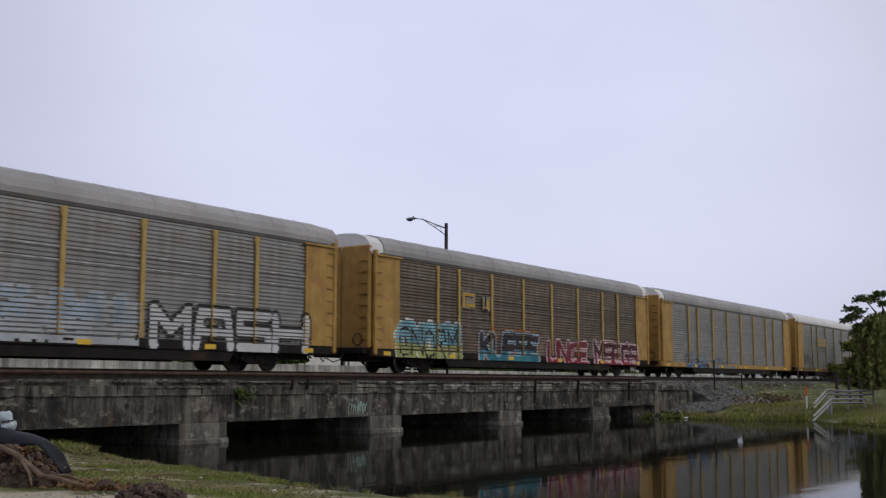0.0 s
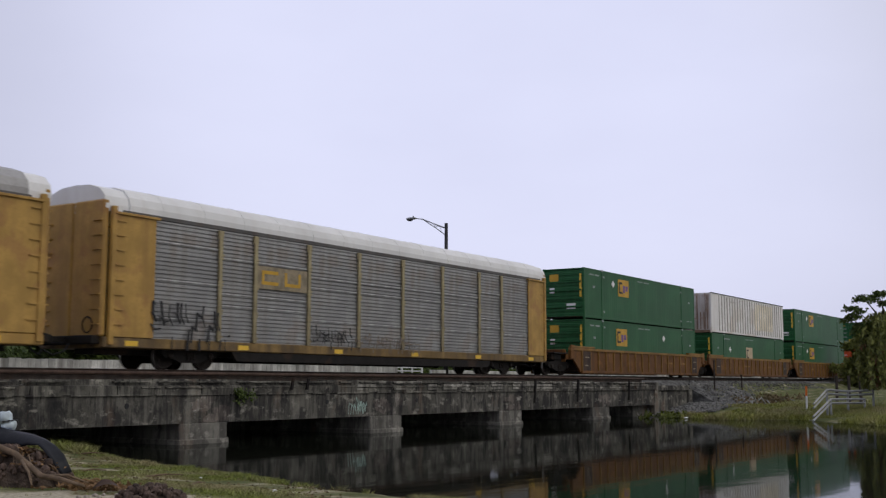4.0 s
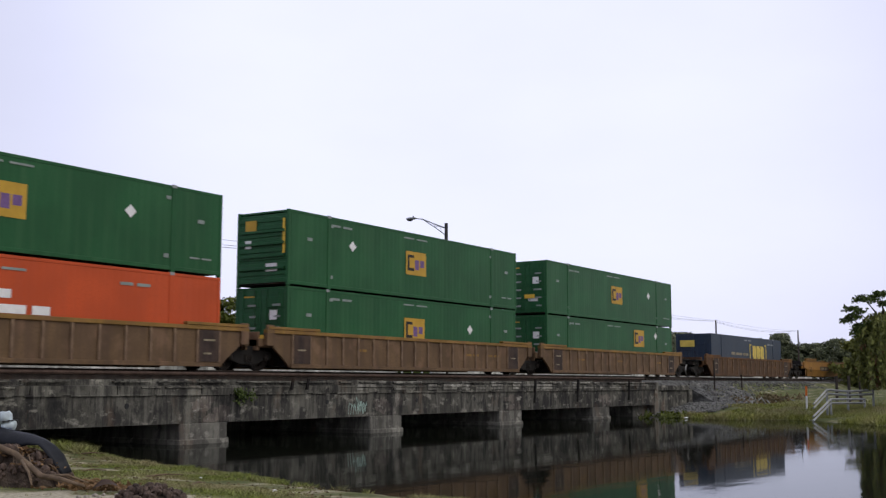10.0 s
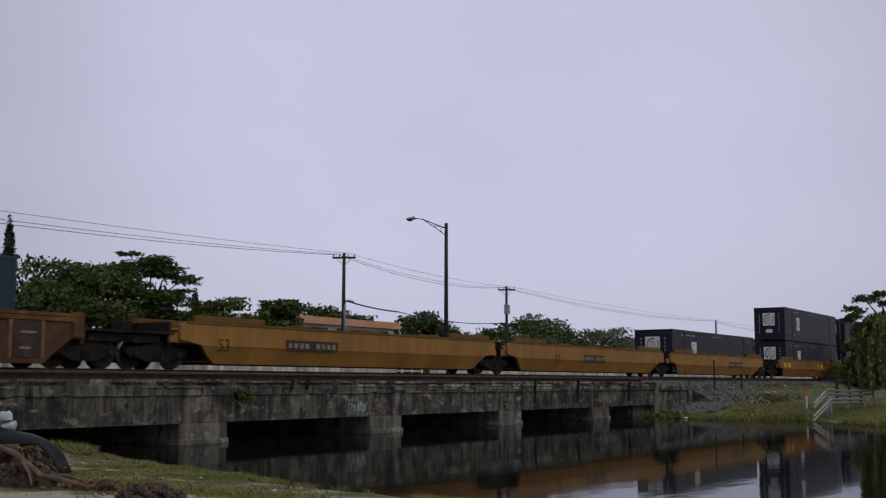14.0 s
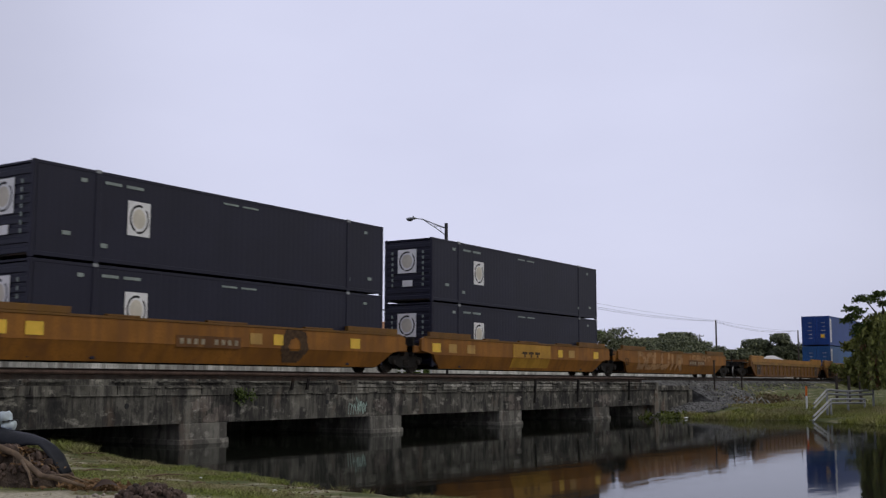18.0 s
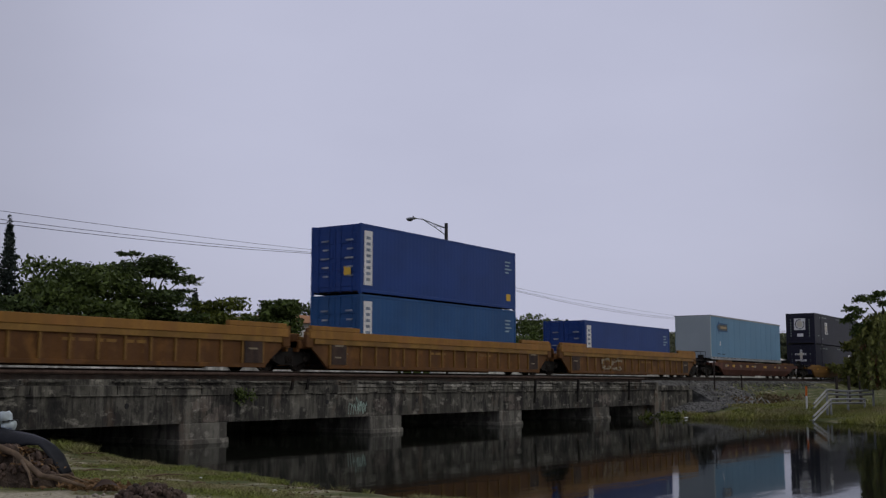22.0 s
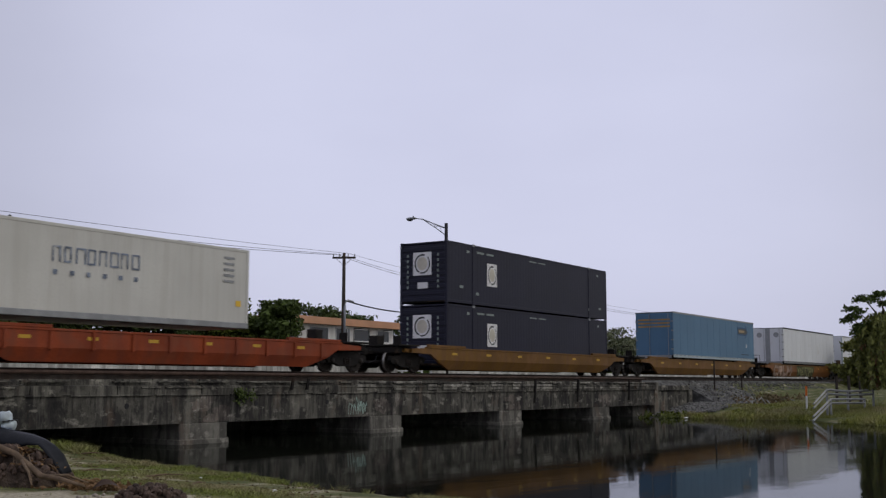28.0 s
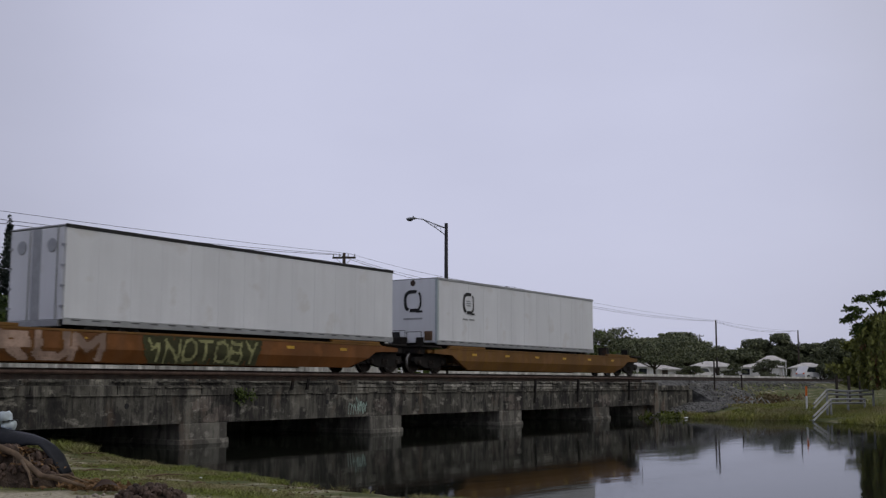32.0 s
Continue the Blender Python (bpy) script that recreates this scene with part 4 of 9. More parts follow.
def coupler(car, x, sgn):
    s = Shape().box(min(x, x + sgn * 0.75), max(x, x + sgn * 0.75), -0.09, 0.09, 0.78, 0.95, 0.02).box(x + sgn * 0.62 - 0.14, x + sgn * 0.62 + 0.14, -0.17, 0.17, 0.72, 1.0, 0.04)
    part("coupler", s, "under", car)
    part("air_hose", Shape().tube([(x, -0.3, 0.75), (x + sgn * 0.2, -0.32, 0.5), (x + sgn * 0.5, -0.2, 0.4), (x + sgn * 0.75, -0.05, 0.55)], 0.025, 6), "rubber", car)


def plate(car, name, x0, x1, z0, z1, y, material, label="", th=0.006):
    return part(name, Shape().box(x0, x1, y - th, y, z0, z1), material, car, label)


GLYPHS = {
    "M": [(0, 0, 0, 1), (0, 1, 0.5, 0.45), (0.5, 0.45, 1, 1), (1, 1, 1, 0)],
    "A": [(0, 0, 0.12, 1), (0.12, 1, 0.88, 1), (0.88, 1, 1, 0), (0.08, 0.42, 0.92, 0.42)],
    "S": [(1, 1, 0, 1), (0, 1, 0, 0.52), (0, 0.52, 1, 0.5), (1, 0.5, 1, 0), (1, 0, 0, 0)],
    "H": [(0, 0, 0, 1), (1, 0, 1, 1), (0, 0.5, 1, 0.5)],
    "K": [(0.05, 0, 0.05, 1), (0.05, 0.45, 0.95, 1), (0.3, 0.6, 0.95, 0)],
    "U": [(0, 1, 0, 0.2), (0, 0.2, 0.25, 0), (0.25, 0, 0.75, 0), (0.75, 0, 1, 0.2), (1, 0.2, 1, 1)],
    "E": [(0, 0, 0, 1), (0, 1, 0.95, 1), (0, 0.52, 0.8, 0.52), (0, 0, 1, 0)],
    "N": [(0, 0, 0, 1), (0, 1, 1, 0), (1, 0, 1, 1)],
    "G": [(1, 0.9, 0.7, 1), (0.7, 1, 0.1, 0.9), (0.1, 0.9, 0, 0.3), (0, 0.3, 0.3, 0), (0.3, 0, 1, 0.05), (1, 0.05, 1, 0.45), (1, 0.45, 0.6, 0.45)],
    "C": [(1, 0.85, 0.75, 1), (0.75, 1, 0.2, 0.95), (0.2, 0.95, 0, 0.6), (0, 0.6, 0.1, 0.15), (0.1, 0.15, 0.4, 0), (0.4, 0, 1, 0.1)],
    "R": [(0, 0, 0, 1), (0, 1, 0.8, 0.95), (0.8, 0.95, 0.9, 0.6), (0.9, 0.6, 0.1, 0.48), (0.35, 0.48, 1, 0)],
    "O": [(0.2, 0, 0.8, 0), (0.8, 0, 1, 0.3), (1, 0.3, 0.95, 0.8), (0.95, 0.8, 0.6, 1), (0.6, 1, 0.15, 0.9), (0.15, 0.9, 0, 0.4), (0, 0.4, 0.2, 0)],
    "T": [(0, 0.95, 1, 1), (0.5, 1, 0.5, 0)],
    "B": [(0, 0, 0, 1), (0, 1, 0.8, 0.9), (0.8, 0.9, 0.7, 0.55), (0.7, 0.55, 0, 0.5), (0.7, 0.55, 1, 0.3), (1, 0.3, 0.8, 0), (0.8, 0, 0, 0)],
    "Y": [(0, 1, 0.5, 0.5), (1, 1, 0.5, 0.5), (0.5, 0.5, 0.4, 0)],
    "D": [(0, 0, 0, 1), (0, 1, 0.7, 0.9), (0.7, 0.9, 1, 0.5), (1, 0.5, 0.7, 0.05), (0.7, 0.05, 0, 0)],
    "L": [(0, 1, 0, 0), (0, 0, 0.9, 0.05)],
    "I": [(0.5, 0, 0.5, 1)],
    "Z": [(0, 1, 0.3, 0.55), (0.3, 0.55, 0.75, 0.85), (0.75, 0.85, 0.8, 0)],
}


def graffiti(car, x0, x1, z0, z1, y, low, edge, line, top=None, seed=1, label="sprayed graffiti piece with jagged outlines"):
    """A sprayed piece: one jagged silhouette in two tones with a halo, cut up by angular strokes."""
    rng = random.Random(seed)
    h = z1 - z0
    n = max(3, round((x1 - x0) / (0.75 * h)))
    cell = (x1 - x0) / n
    xs = [x0 + (x1 - x0) * i / (n * 4) for i in range(n * 4 + 1)]
    up, v = [], 0.1
    for i in range(len(xs)):
        v = min(0.34, max(0.0, v + rng.uniform(-0.2, 0.2)))
        up.append(z1 - h * v)
    dn = [z0 + h * rng.uniform(0.0, 0.05) for _ in xs]
    mid = [z0 + h * (0.46 + 0.07 * math.sin(1.3 * i + seed) + rng.uniform(-0.07, 0.07)) for i in range(len(xs))]

    def strip(a, b, d, grow=0.0):
        k = len(xs)
        g = [x0 - grow] + xs[1:-1] + [x1 + grow]
        return Shape().add([(x, d, v - grow * 0.3) for x, v in zip(g, a)] + [(x, d, v + grow) for x, v in zip(g, b)], [(i, i + 1, k + i + 1, k + i) for i in range(k - 1)])

    if low:
        if edge:
            tagged(part("graffiti_fill", strip(dn, up, y - 0.004, 0.07), edge, car, label), kind="stuff")
        tagged(part("graffiti_fill", strip(dn, up, y - 0.01), low, car, label), kind="stuff")
        if top:
            tagged(part("graffiti_fill", strip(mid, up, y - 0.015), top, car, label), kind="stuff")
    s, d = Shape(), y - 0.02
    shine = Shape()

    def top_at(x):
        return float(np.interp(x, xs, up))
    for i in range(n * 7):
        x = x0 + (x1 - x0) * (i + rng.uniform(0.1, 0.9)) / (n * 7)
        zt = top_at(x)
        w = h * rng.uniform(0.03, 0.085)
        kind = rng.choice((0, 0, 1, 1, 2, 3, 4))
        if kind == 0:
            pts = [(x, zt - 0.02 * h), (x + rng.uniform(-0.05, 0.05), zt - 0.25 * h), (x + rng.uniform(-0.02, 0.14), zt - rng.uniform(0.3, 0.5) * h)]
        elif kind == 1:
            pts = [(x, z0 + 0.04 * h), (x + rng.uniform(-0.04, 0.08), z0 + rng.uniform(0.2, 0.42) * h)]
        elif kind == 2:
            q = z0 + h * rng.uniform(0.3, 0.6)
            pts = [(x - 0.16, q + 0.1 * h), (x - 0.02, q), (x + 0.2, q + 0.03)]
        elif kind == 4:
            q = z0 + h * rng.uniform(0.15, 0.6)
            pts = [(x, q), (x + rng.uniform(0.02, 0.1), q + 0.3 * h), (x + 0.22, q + 0.24 * h)]
        else:
            q = z0 + h * rng.uniform(0.2, 0.6)
            r = rng.uniform(0.05, 0.1)
            s.add([(x - r, d - 0.001, q), (x + r, d - 0.001, q + 0.02), (x + 0.01, d - 0.001, q + 1.3 * r)], [(0, 1, 2)])
            pts = []
        pts = [(min(x1, max(x0, u)), v) for u, v in pts]
        d = ribbon(s, pts, w, d)
        if low and edge and pts and i % 3 != 0:
            ribbon(shine, [(min(x1, u + 0.06), v + 0.02) for u, v in pts], 0.035, d - 0.008)
    if low:
        d = ribbon(s, list(zip(xs, up)), 0.055, d)
        d = ribbon(s, [(x1, up[-1]), (x1, z0)], 0.07, d)
    tagged(part("graffiti_stroke", s, line, car, label), kind="stuff")
    if shine.v:
        tagged(part("graffiti_stroke", shine, edge, car, label), kind="stuff")


RIB = 3.76 / 28


def rack_rows(z0, z1):
    """The faces between the grooves of a ribbed wagon side, and the flat sill under them."""
    rows = [(z, min(z + 0.08, 0.925), -1.505) for z in np.arange(max(z0, 0.63), 0.9, 0.08)]
    for k in range(28):
        a = 0.94 + RIB * (k + 0.34)
        if z0 < a < z1:
            rows += [(a, a + RIB * 0.33, -1.497), (a + RIB * 0.33, a + RIB * 0.66, -1.497)]
    return rows


def flat_rows(z0, z1, y, fold=None, step=0.07):
    """Rows up a smooth side whose lower part, under z = fold, leans inwards."""
    return [(z, z + step, y + (0.42 * (fold - z - step / 2) if fold and z + step / 2 < fold else 0.0)) for z in np.arange(z0, z1, step)]


def spray(car, keys, x0, x1, z0, z1, rows, width, paint, low_paint=None, edge=None, rim=0.07, low_edge=None, halo=None, halo_size=0.2, wash=None, posts=(), seed=1, label="sprayed graffiti piece in rounded letters", cut=0.45, gaps=0.0, loose=1.0):
    """Rounded sprayed letters, laid in thin rows on a wagon's side: body, rim, cloud behind them."""
    rng = random.Random(seed)
    cell = (x1 - x0) / len(keys)
    segs = []
    for i, k in enumerate(keys):
        tilt, up, wide = loose * rng.uniform(-0.12, 0.12), loose * rng.uniform(-0.05, 0.05), rng.uniform(0.74, 0.86)
        for q in GLYPHS[k]:
            a, b, c, d = (v + loose * rng.uniform(-0.05, 0.05) for v in q)
            segs.append([x0 + cell * (i + 0.5 + wide * (a - 0.5)) + tilt * (b - 0.5), z0 + (z1 - z0) * (0.12 + 0.76 * b + up), x0 + cell * (i + 0.5 + wide * (c - 0.5)) + tilt * (d - 0.5), z0 + (z1 - z0) * (0.12 + 0.76 * d + up)])
    sg = np.array(segs)
    step = 0.055
    xs = np.arange(x0 - 0.35, x1 + 0.35, step)
    shapes = {}
    for za, zb, y in rows:
        zc = (za + zb) / 2
        ax, az, bx, bz = sg.T
        dx, dz = bx - ax, bz - az
        t = np.clip(((xs[:, None] - ax) * dx + (zc - az) * dz) / (dx * dx + dz * dz + 1e-9), 0, 1)
        dist = np.min(np.hypot(xs[:, None] - ax - t * dx, zc - az - t * dz), axis=1)
        kinds = []
        for x, d in zip(xs, dist):
            n = noise.noise((x * 1.7 + seed, zc * 1.7, seed * 0.7))
            d += 0.03 * noise.noise((x * 5, zc * 5, seed))
            hole = gaps and noise.noise((x * 3.0, zc * 9.0, seed + 4.0)) < gaps - 0.5
            if d < width and not hole:
                k = low_paint if low_paint and zc < z0 + (z1 - z0) * (cut + 0.12 * n) else paint
            elif edge and d < width + rim and not hole:
                k = low_edge if low_edge and zc < z0 + (z1 - z0) * (cut + 0.12 * n) else edge
            elif halo and d < width + rim + halo_size * (0.3 + 1.6 * max(0.0, n)):
                k = halo
            elif wash and z0 < zc < z1 - 0.12 * (1 + n) and x0 < x < x1 and not hole:
                k = wash
            else:
                k = None
            near_post = any(abs(x - q) < 0.1 for q in posts) and zc > 0.94
            on_end = posts and zc > 0.94 and (x < 2.2 or x > 26.4)
            kinds.append((k, -1.57 if near_post else -1.537 if on_end else y))
        i = 0
        while i < len(xs):
            j = i
            while j + 1 < len(xs) and kinds[j + 1] == kinds[i]:
                j += 1
            k, yy = kinds[i]
            if k:
                a, b = xs[i] - step / 2, xs[j] + step / 2
                shapes.setdefault(k, Shape()).add([(a, yy, za), (b, yy, za), (b, yy, zb), (a, yy, zb)], [(0, 1, 2, 3)])
            i = j + 1
    for k, sh in shapes.items():
        tagged(part("graffiti_paint", sh, k, car, label), kind="stuff")


def written(car, text, x, z, h, y, material, label):
    """Stencilled characters on a side that faces -y."""
    cu = bpy.data.curves.new("stencil", "FONT")
    cu.body, cu.size, cu.extrude = text, h * 1.4, 0.003
    tmp = bpy.data.objects.new("stencil", cu)
    me = bpy.data.meshes.new_from_object(tmp)
    bpy.data.objects.remove(tmp)
    bpy.data.curves.remove(cu)
    me.materials.append(M[material])
    return part("stencil", me, None, car, label, at=pose(x, y, z, 90))


def ribbed_panel(w, h):
    """Sheet of even horizontal ribs in four tiers, its outer face towards -y, standing on z = 0."""
    prof, n = [], 28
    s = h / n
    for k in range(n):
        z = k * s
        d = 0.02 if k % 7 == 0 else 0.0
        prof += [(0.035, z + 0.004), (0.035, z + s * 0.3), (d - 0.01, z + s * 0.45), (d - 0.012, z + s * 0.9)]
    return Shape().extrude(prof + [(0.08, h), (0.08, 0.0)], "x", 0.0, w)


def post_shape():
    s = Shape().box(-0.085, 0.085, -0.05, 0.03, 0, 3.72, 0.015).box(-0.13, 0.13, -0.03, 0.02, 3.45, 3.72, 0.01)
    for z in (0.12, 0.9, 1.0, 1.85, 1.95, 2.75, 2.85):
        s.box(-0.12, 0.12, -0.065, -0.02, z, z + 0.06)
    return s


POSTS = [2.2, 5.05, 6.77, 9.65, 12.68, 15.66, 18.66, 21.75, 23.79, 26.75]


def autorack(x0, panel, roof, label, cap="roof_grey", post="rack_post", sill="rack_yellow"):
    car = roll_along(thing("autorack_wagon", label, "railway wagon", "autorack wagons"), x0)
    L, hw = 28.6, 1.5
    arch = [(-1.46, 4.78), (-1.47, 5.0), (-1.4, 5.25), (-1.15, 5.5), (-0.7, 5.64), (0, 5.68), (0.7, 5.64), (1.15, 5.5), (1.4, 5.25), (1.47, 5.0), (1.46, 4.78)]
    roof_part = part("roof", Shape().extrude(arch, "x", 1.15, L - 1.0), roof, car)
    for k in range(14):
        x = 2.5 + k * 1.85
        part("roof_seam", Shape().extrude([(a * 1.004, b + 0.012) for a, b in arch], "x", x, x + 0.05), roof, roof_part)
    for a, b in ((0.25, 1.14), (L - 0.99, L - 0.2)):
        part("roof_cap", Shape().extrude([(p * 0.97, q - 0.04) for p, q in arch], "x", a, b), cap, car, "pale weathered roof cap")
    body = part("side_sill", Shape().box(0.3, L - 0.3, -hw, hw, 0.62, 0.94, 0.03), sill, car)
    part("centre_sill", Shape().box(0.8, L - 0.8, -0.45, 0.45, 0.45, 0.7), "under", car)
    for sgn in (-1, 1):
        part("skirt_beam", Shape().extrude([(5.75, 0.61), (6.0, 0.3), (L - 6.0, 0.3), (L - 5.75, 0.61)], "y", sgn * 1.38 - 0.06, sgn * 1.38 + 0.06), "under", car)
    for sgn in (-1, 1):
        turn = 0 if sgn < 0 else 180
        # the rail's dark colour carries the eave's shade
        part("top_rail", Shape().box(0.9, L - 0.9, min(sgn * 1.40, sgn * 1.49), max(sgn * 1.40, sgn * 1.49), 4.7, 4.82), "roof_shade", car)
        for a, b in zip(POSTS, POSTS[1:]):
            w = b - a - 0.02
            me = shared(f"side_panel_{panel}_{w:.2f}", lambda: ribbed_panel(w, 3.76), panel)
            part("side_panel", me, None, car, at=pose(a + 0.01 if sgn < 0 else b - 0.01, sgn * (hw - 0.05), 0.94, 0, 0, turn))
            for j, zz in enumerate((0.93, 1.87, 2.8)):
                if sgn < 0:
                    drop = 0.27 * ((int(a * 7) + j) % 3) - 0.27
                    part("panel_rail", shared(f"panel_rail_{panel}_{w:.2f}", lambda: Shape().box(0.06, w - 0.06, -0.035, 0.0, -0.03, 0.03, 0.01), "rail_" + panel), None, car, at=pose(a + 0.01, -hw + 0.045, 0.94 + zz + drop))
        for x in POSTS[1:-1]:
            part("post", shared("post_" + post, lambda: post_shape(), post), None, car, at=pose(x, sgn * hw, 0.94, 0, 0, turn))
    for near in (0, 1):
        def ex(u, v):
            return (u, v) if near == 0 else (L - v, L - u)
        a, b = ex(0.55, 2.19)
        for sgn in (-1, 1):
            part("end_panel", Shape().box(a, b, sgn * hw - 0.03, sgn * hw + 0.03, 0.94, 4.68, 0.015), "rack_yellow", car)
            c, d = ex(0.42, 0.6)
            part("end_post", Shape().box(c, d, sgn * hw - 0.08, sgn * hw + 0.08, 0.7, 4.9, 0.02), "rack_yellow", car)
            c, d = ex(0.5, 2.3)
            part("end_brow", Shape().box(c, d, sgn * hw - 0.1, sgn * hw + 0.1, 4.66, 4.74, 0.01), "rack_yellow", car)
        for k, (y0, y1) in enumerate(((-1.42, -0.01), (0.01, 1.42))):
            c, d = ex(0.2, 0.42)
            part("end_door", Shape().box(c, d, y0, y1, 0.95, 5.1, 0.05), "rack_yellow", car, "yellow folding end door")
        c, d = ex(0.12, 0.2)
        for z in (1.3, 1.75, 2.2, 2.65, 3.1, 3.55, 4.0, 4.45):
            for y in (-1.38, 0.95):
                part("rung", Shape().box(c, d, y, y + 0.4, z, z + 0.035), "rack_yellow", car)
            for sgn in (-1, 1):
                e, f = ex(0.6, 0.95)
                part("rung", Shape().box(e, f, sgn * (hw + 0.07) - 0.015, sgn * (hw + 0.07) + 0.015, z, z + 0.035), "rack_yellow", car)
        c, d = ex(0.0, 0.6)
        part("end_sill", Shape().box(c, d, -1.3, 1.3, 0.72, 0.98, 0.03), "under", car)
        coupler(car, 0.0 if near == 0 else L, -1 if near == 0 else 1)
        truck(car, 4.2 if near == 0 else L - 4.2, x0)
        part("brake_wheel", Shape().lathe([(0.22, -0.02), (0.26, 0.0), (0.22, 0.02)], n=14), "under", car, at=pose(0.15 if near == 0 else L - 0.15, -0.9, 1.3, 0, 0, 90))
    for x in (1.1, 6.0, 11.2, 16.3, 21.4, 26.4):
        plate(car, "reflector", x, x + 0.5, 0.68, 0.84, -hw - 0.002, "reflect", "yellow reflector patch")
    return car


def box_parts(car, L, H, W, colour, z0=0.0, pitch=0.27, depth=0.0018, posts=True, rails=None):
    """Walls, roof, posts and rails of a freight box of length L that stands on z0."""
    rails = rails or colour
    n = max(4, int((L - 0.3) / pitch))
    prof = []
    for i in range(n):
        a = 0.15 + (L - 0.3) * i / n
        s = (L - 0.3) / n
        prof += [(a, 0.0), (a + s * 0.52, 0.0), (a + s * 0.62, depth), (a + s * 0.9, depth)]
    prof.append((L - 0.15, 0.0))
    prof += [(L - 0.15, 0.06), (0.15, 0.06)]
    key = f"side_wall_{colour}_{L:.2f}_{H:.2f}_{pitch}"
    me = shared(key, lambda: Shape().extrude(prof, "z", 0.13, H - 0.1), colour)
    part("side_wall", me, None, car, at=pose(0, -W / 2 + 0.012, z0))
    part("side_wall", me, None, car, at=pose(L, W / 2 - 0.012, z0, 0, 0, 180))
    part("roof", Shape().box(0.06, L - 0.06, -W / 2 + 0.03, W / 2 - 0.03, z0 + H - 0.09, z0 + H - 0.015, 0.01), colour, car)
    part("floor", Shape().box(0.06, L - 0.06, -W / 2 + 0.05, W / 2 - 0.05, z0 + 0.08, z0 + 0.14), "under", car)
    for sgn in (-1, 1):
        y = sgn * W / 2
        part("top_rail", Shape().box(0.05, L - 0.05, min(y, y - sgn * 0.08), max(y, y - sgn * 0.08), z0 + H - 0.11, z0 + H - 0.01, 0.008), rails, car)
        part("bottom_rail", Shape().box(0.05, L - 0.05, min(y, y - sgn * 0.08), max(y, y - sgn * 0.08), z0 + 0.06, z0 + 0.19, 0.012), rails, car)
        for x in (0.0, L - 0.14):
            part("corner_post", Shape().box(x, x + 0.14, min(y, y - sgn * 0.14), max(y, y - sgn * 0.14), z0, z0 + H, 0.02), rails, car)
        if posts and L > 14:
            for x in ((L - 12.19) / 2, (L + 12.19) / 2):
                part("lifting_post", Shape().box(x - 0.1, x + 0.1, min(y - sgn * 0.05, y + sgn * 0.012), max(y - sgn * 0.05, y + sgn * 0.012), z0, z0 + H, 0.01), rails, car)
                for z in (z0 - 0.005, z0 + H - 0.1):
                    part("corner_casting", Shape().box(x - 0.1, x + 0.1, min(y - sgn * 0.05, y + sgn * 0.02), max(y - sgn * 0.05, y + sgn * 0.02), z, z + 0.12, 0.015), "galv" if z > z0 else rails, car)


def end_doors(car, H, W, colour, z0=0.0, x=0.0, rods="galv", panels=False):
    for y0, y1 in ((-W / 2 + 0.14, -0.01), (0.01, W / 2 - 0.14)):
        d = part("door", Shape().box(x + 0.005, x + 0.07, y0, y1, z0 + 0.12, z0 + H - 0.1, 0.01), colour, car)
        if panels:
            for k in range(4):
                z = z0 + 0.3 + k * (H - 0.5) / 4
                part("door_panel", Shape().box(x - 0.02, x + 0.01, y0 + 0.1, y1 - 0.1, z, z + (H - 0.5) / 4 - 0.18, 0.012), colour, d)
        for k in (0.25, 0.75):
            y = y0 + (y1 - y0) * k
            part("lock_rod", Shape().tube([(x - 0.03, y, z0 + 0.05), (x - 0.03, y, z0 + H - 0.05)], 0.02, 6), rods, d)
            part("handle", Shape().box(x - 0.06, x - 0.03, y - 0.02, y + 0.3, z0 + 1.0, z0 + 1.05), rods, d)


def end_ribs(car, H, W, colour, z0=0.0, x=0.0, ribs=9):
    prof = []
    for i in range(ribs):
        a = z0 + 0.14 + (H - 0.26) * i / ribs
        s = (H - 0.26) / ribs
        prof += [(x + 0.01, a), (x + 0.01, a + s * 0.5), (x + 0.045, a + s * 0.6), (x + 0.045, a + s * 0.92)]
    prof += [(x + 0.08, z0 + H - 0.12), (x + 0.08, z0 + 0.14)]
    part("end_wall", Shape().extrude(prof, "y", -W / 2 + 0.12, W / 2 - 0.12), colour, car)


def back_wall(car, L, H, W, colour, z0=0.0):
    part("end_wall", Shape().box(L - 0.08, L - 0.01, -W / 2 + 0.12, W / 2 - 0.12, z0 + 0.1, z0 + H - 0.08, 0.01), colour, car)


def diamond(car, x, z, r, y, material="white"):
    part("placard", Shape().extrude([(x - r * 1.1, z), (x, z - r), (x + r * 1.1, z), (x, z + r)], "y", y - 0.006, y), material, car, "white diamond placard")


def bars(car, x, z, w, h, y, material="data", gaps=(0.42, 0.55)):
    """An unreadable line of lettering."""
    z, h = z + 0.2 * h, h * 0.6
    plate(car, "lettering", x, x + w * gaps[0], z, z + h, y, material)
    plate(car, "lettering", x + w * gaps[1], x + w, z, z + h, y, material)


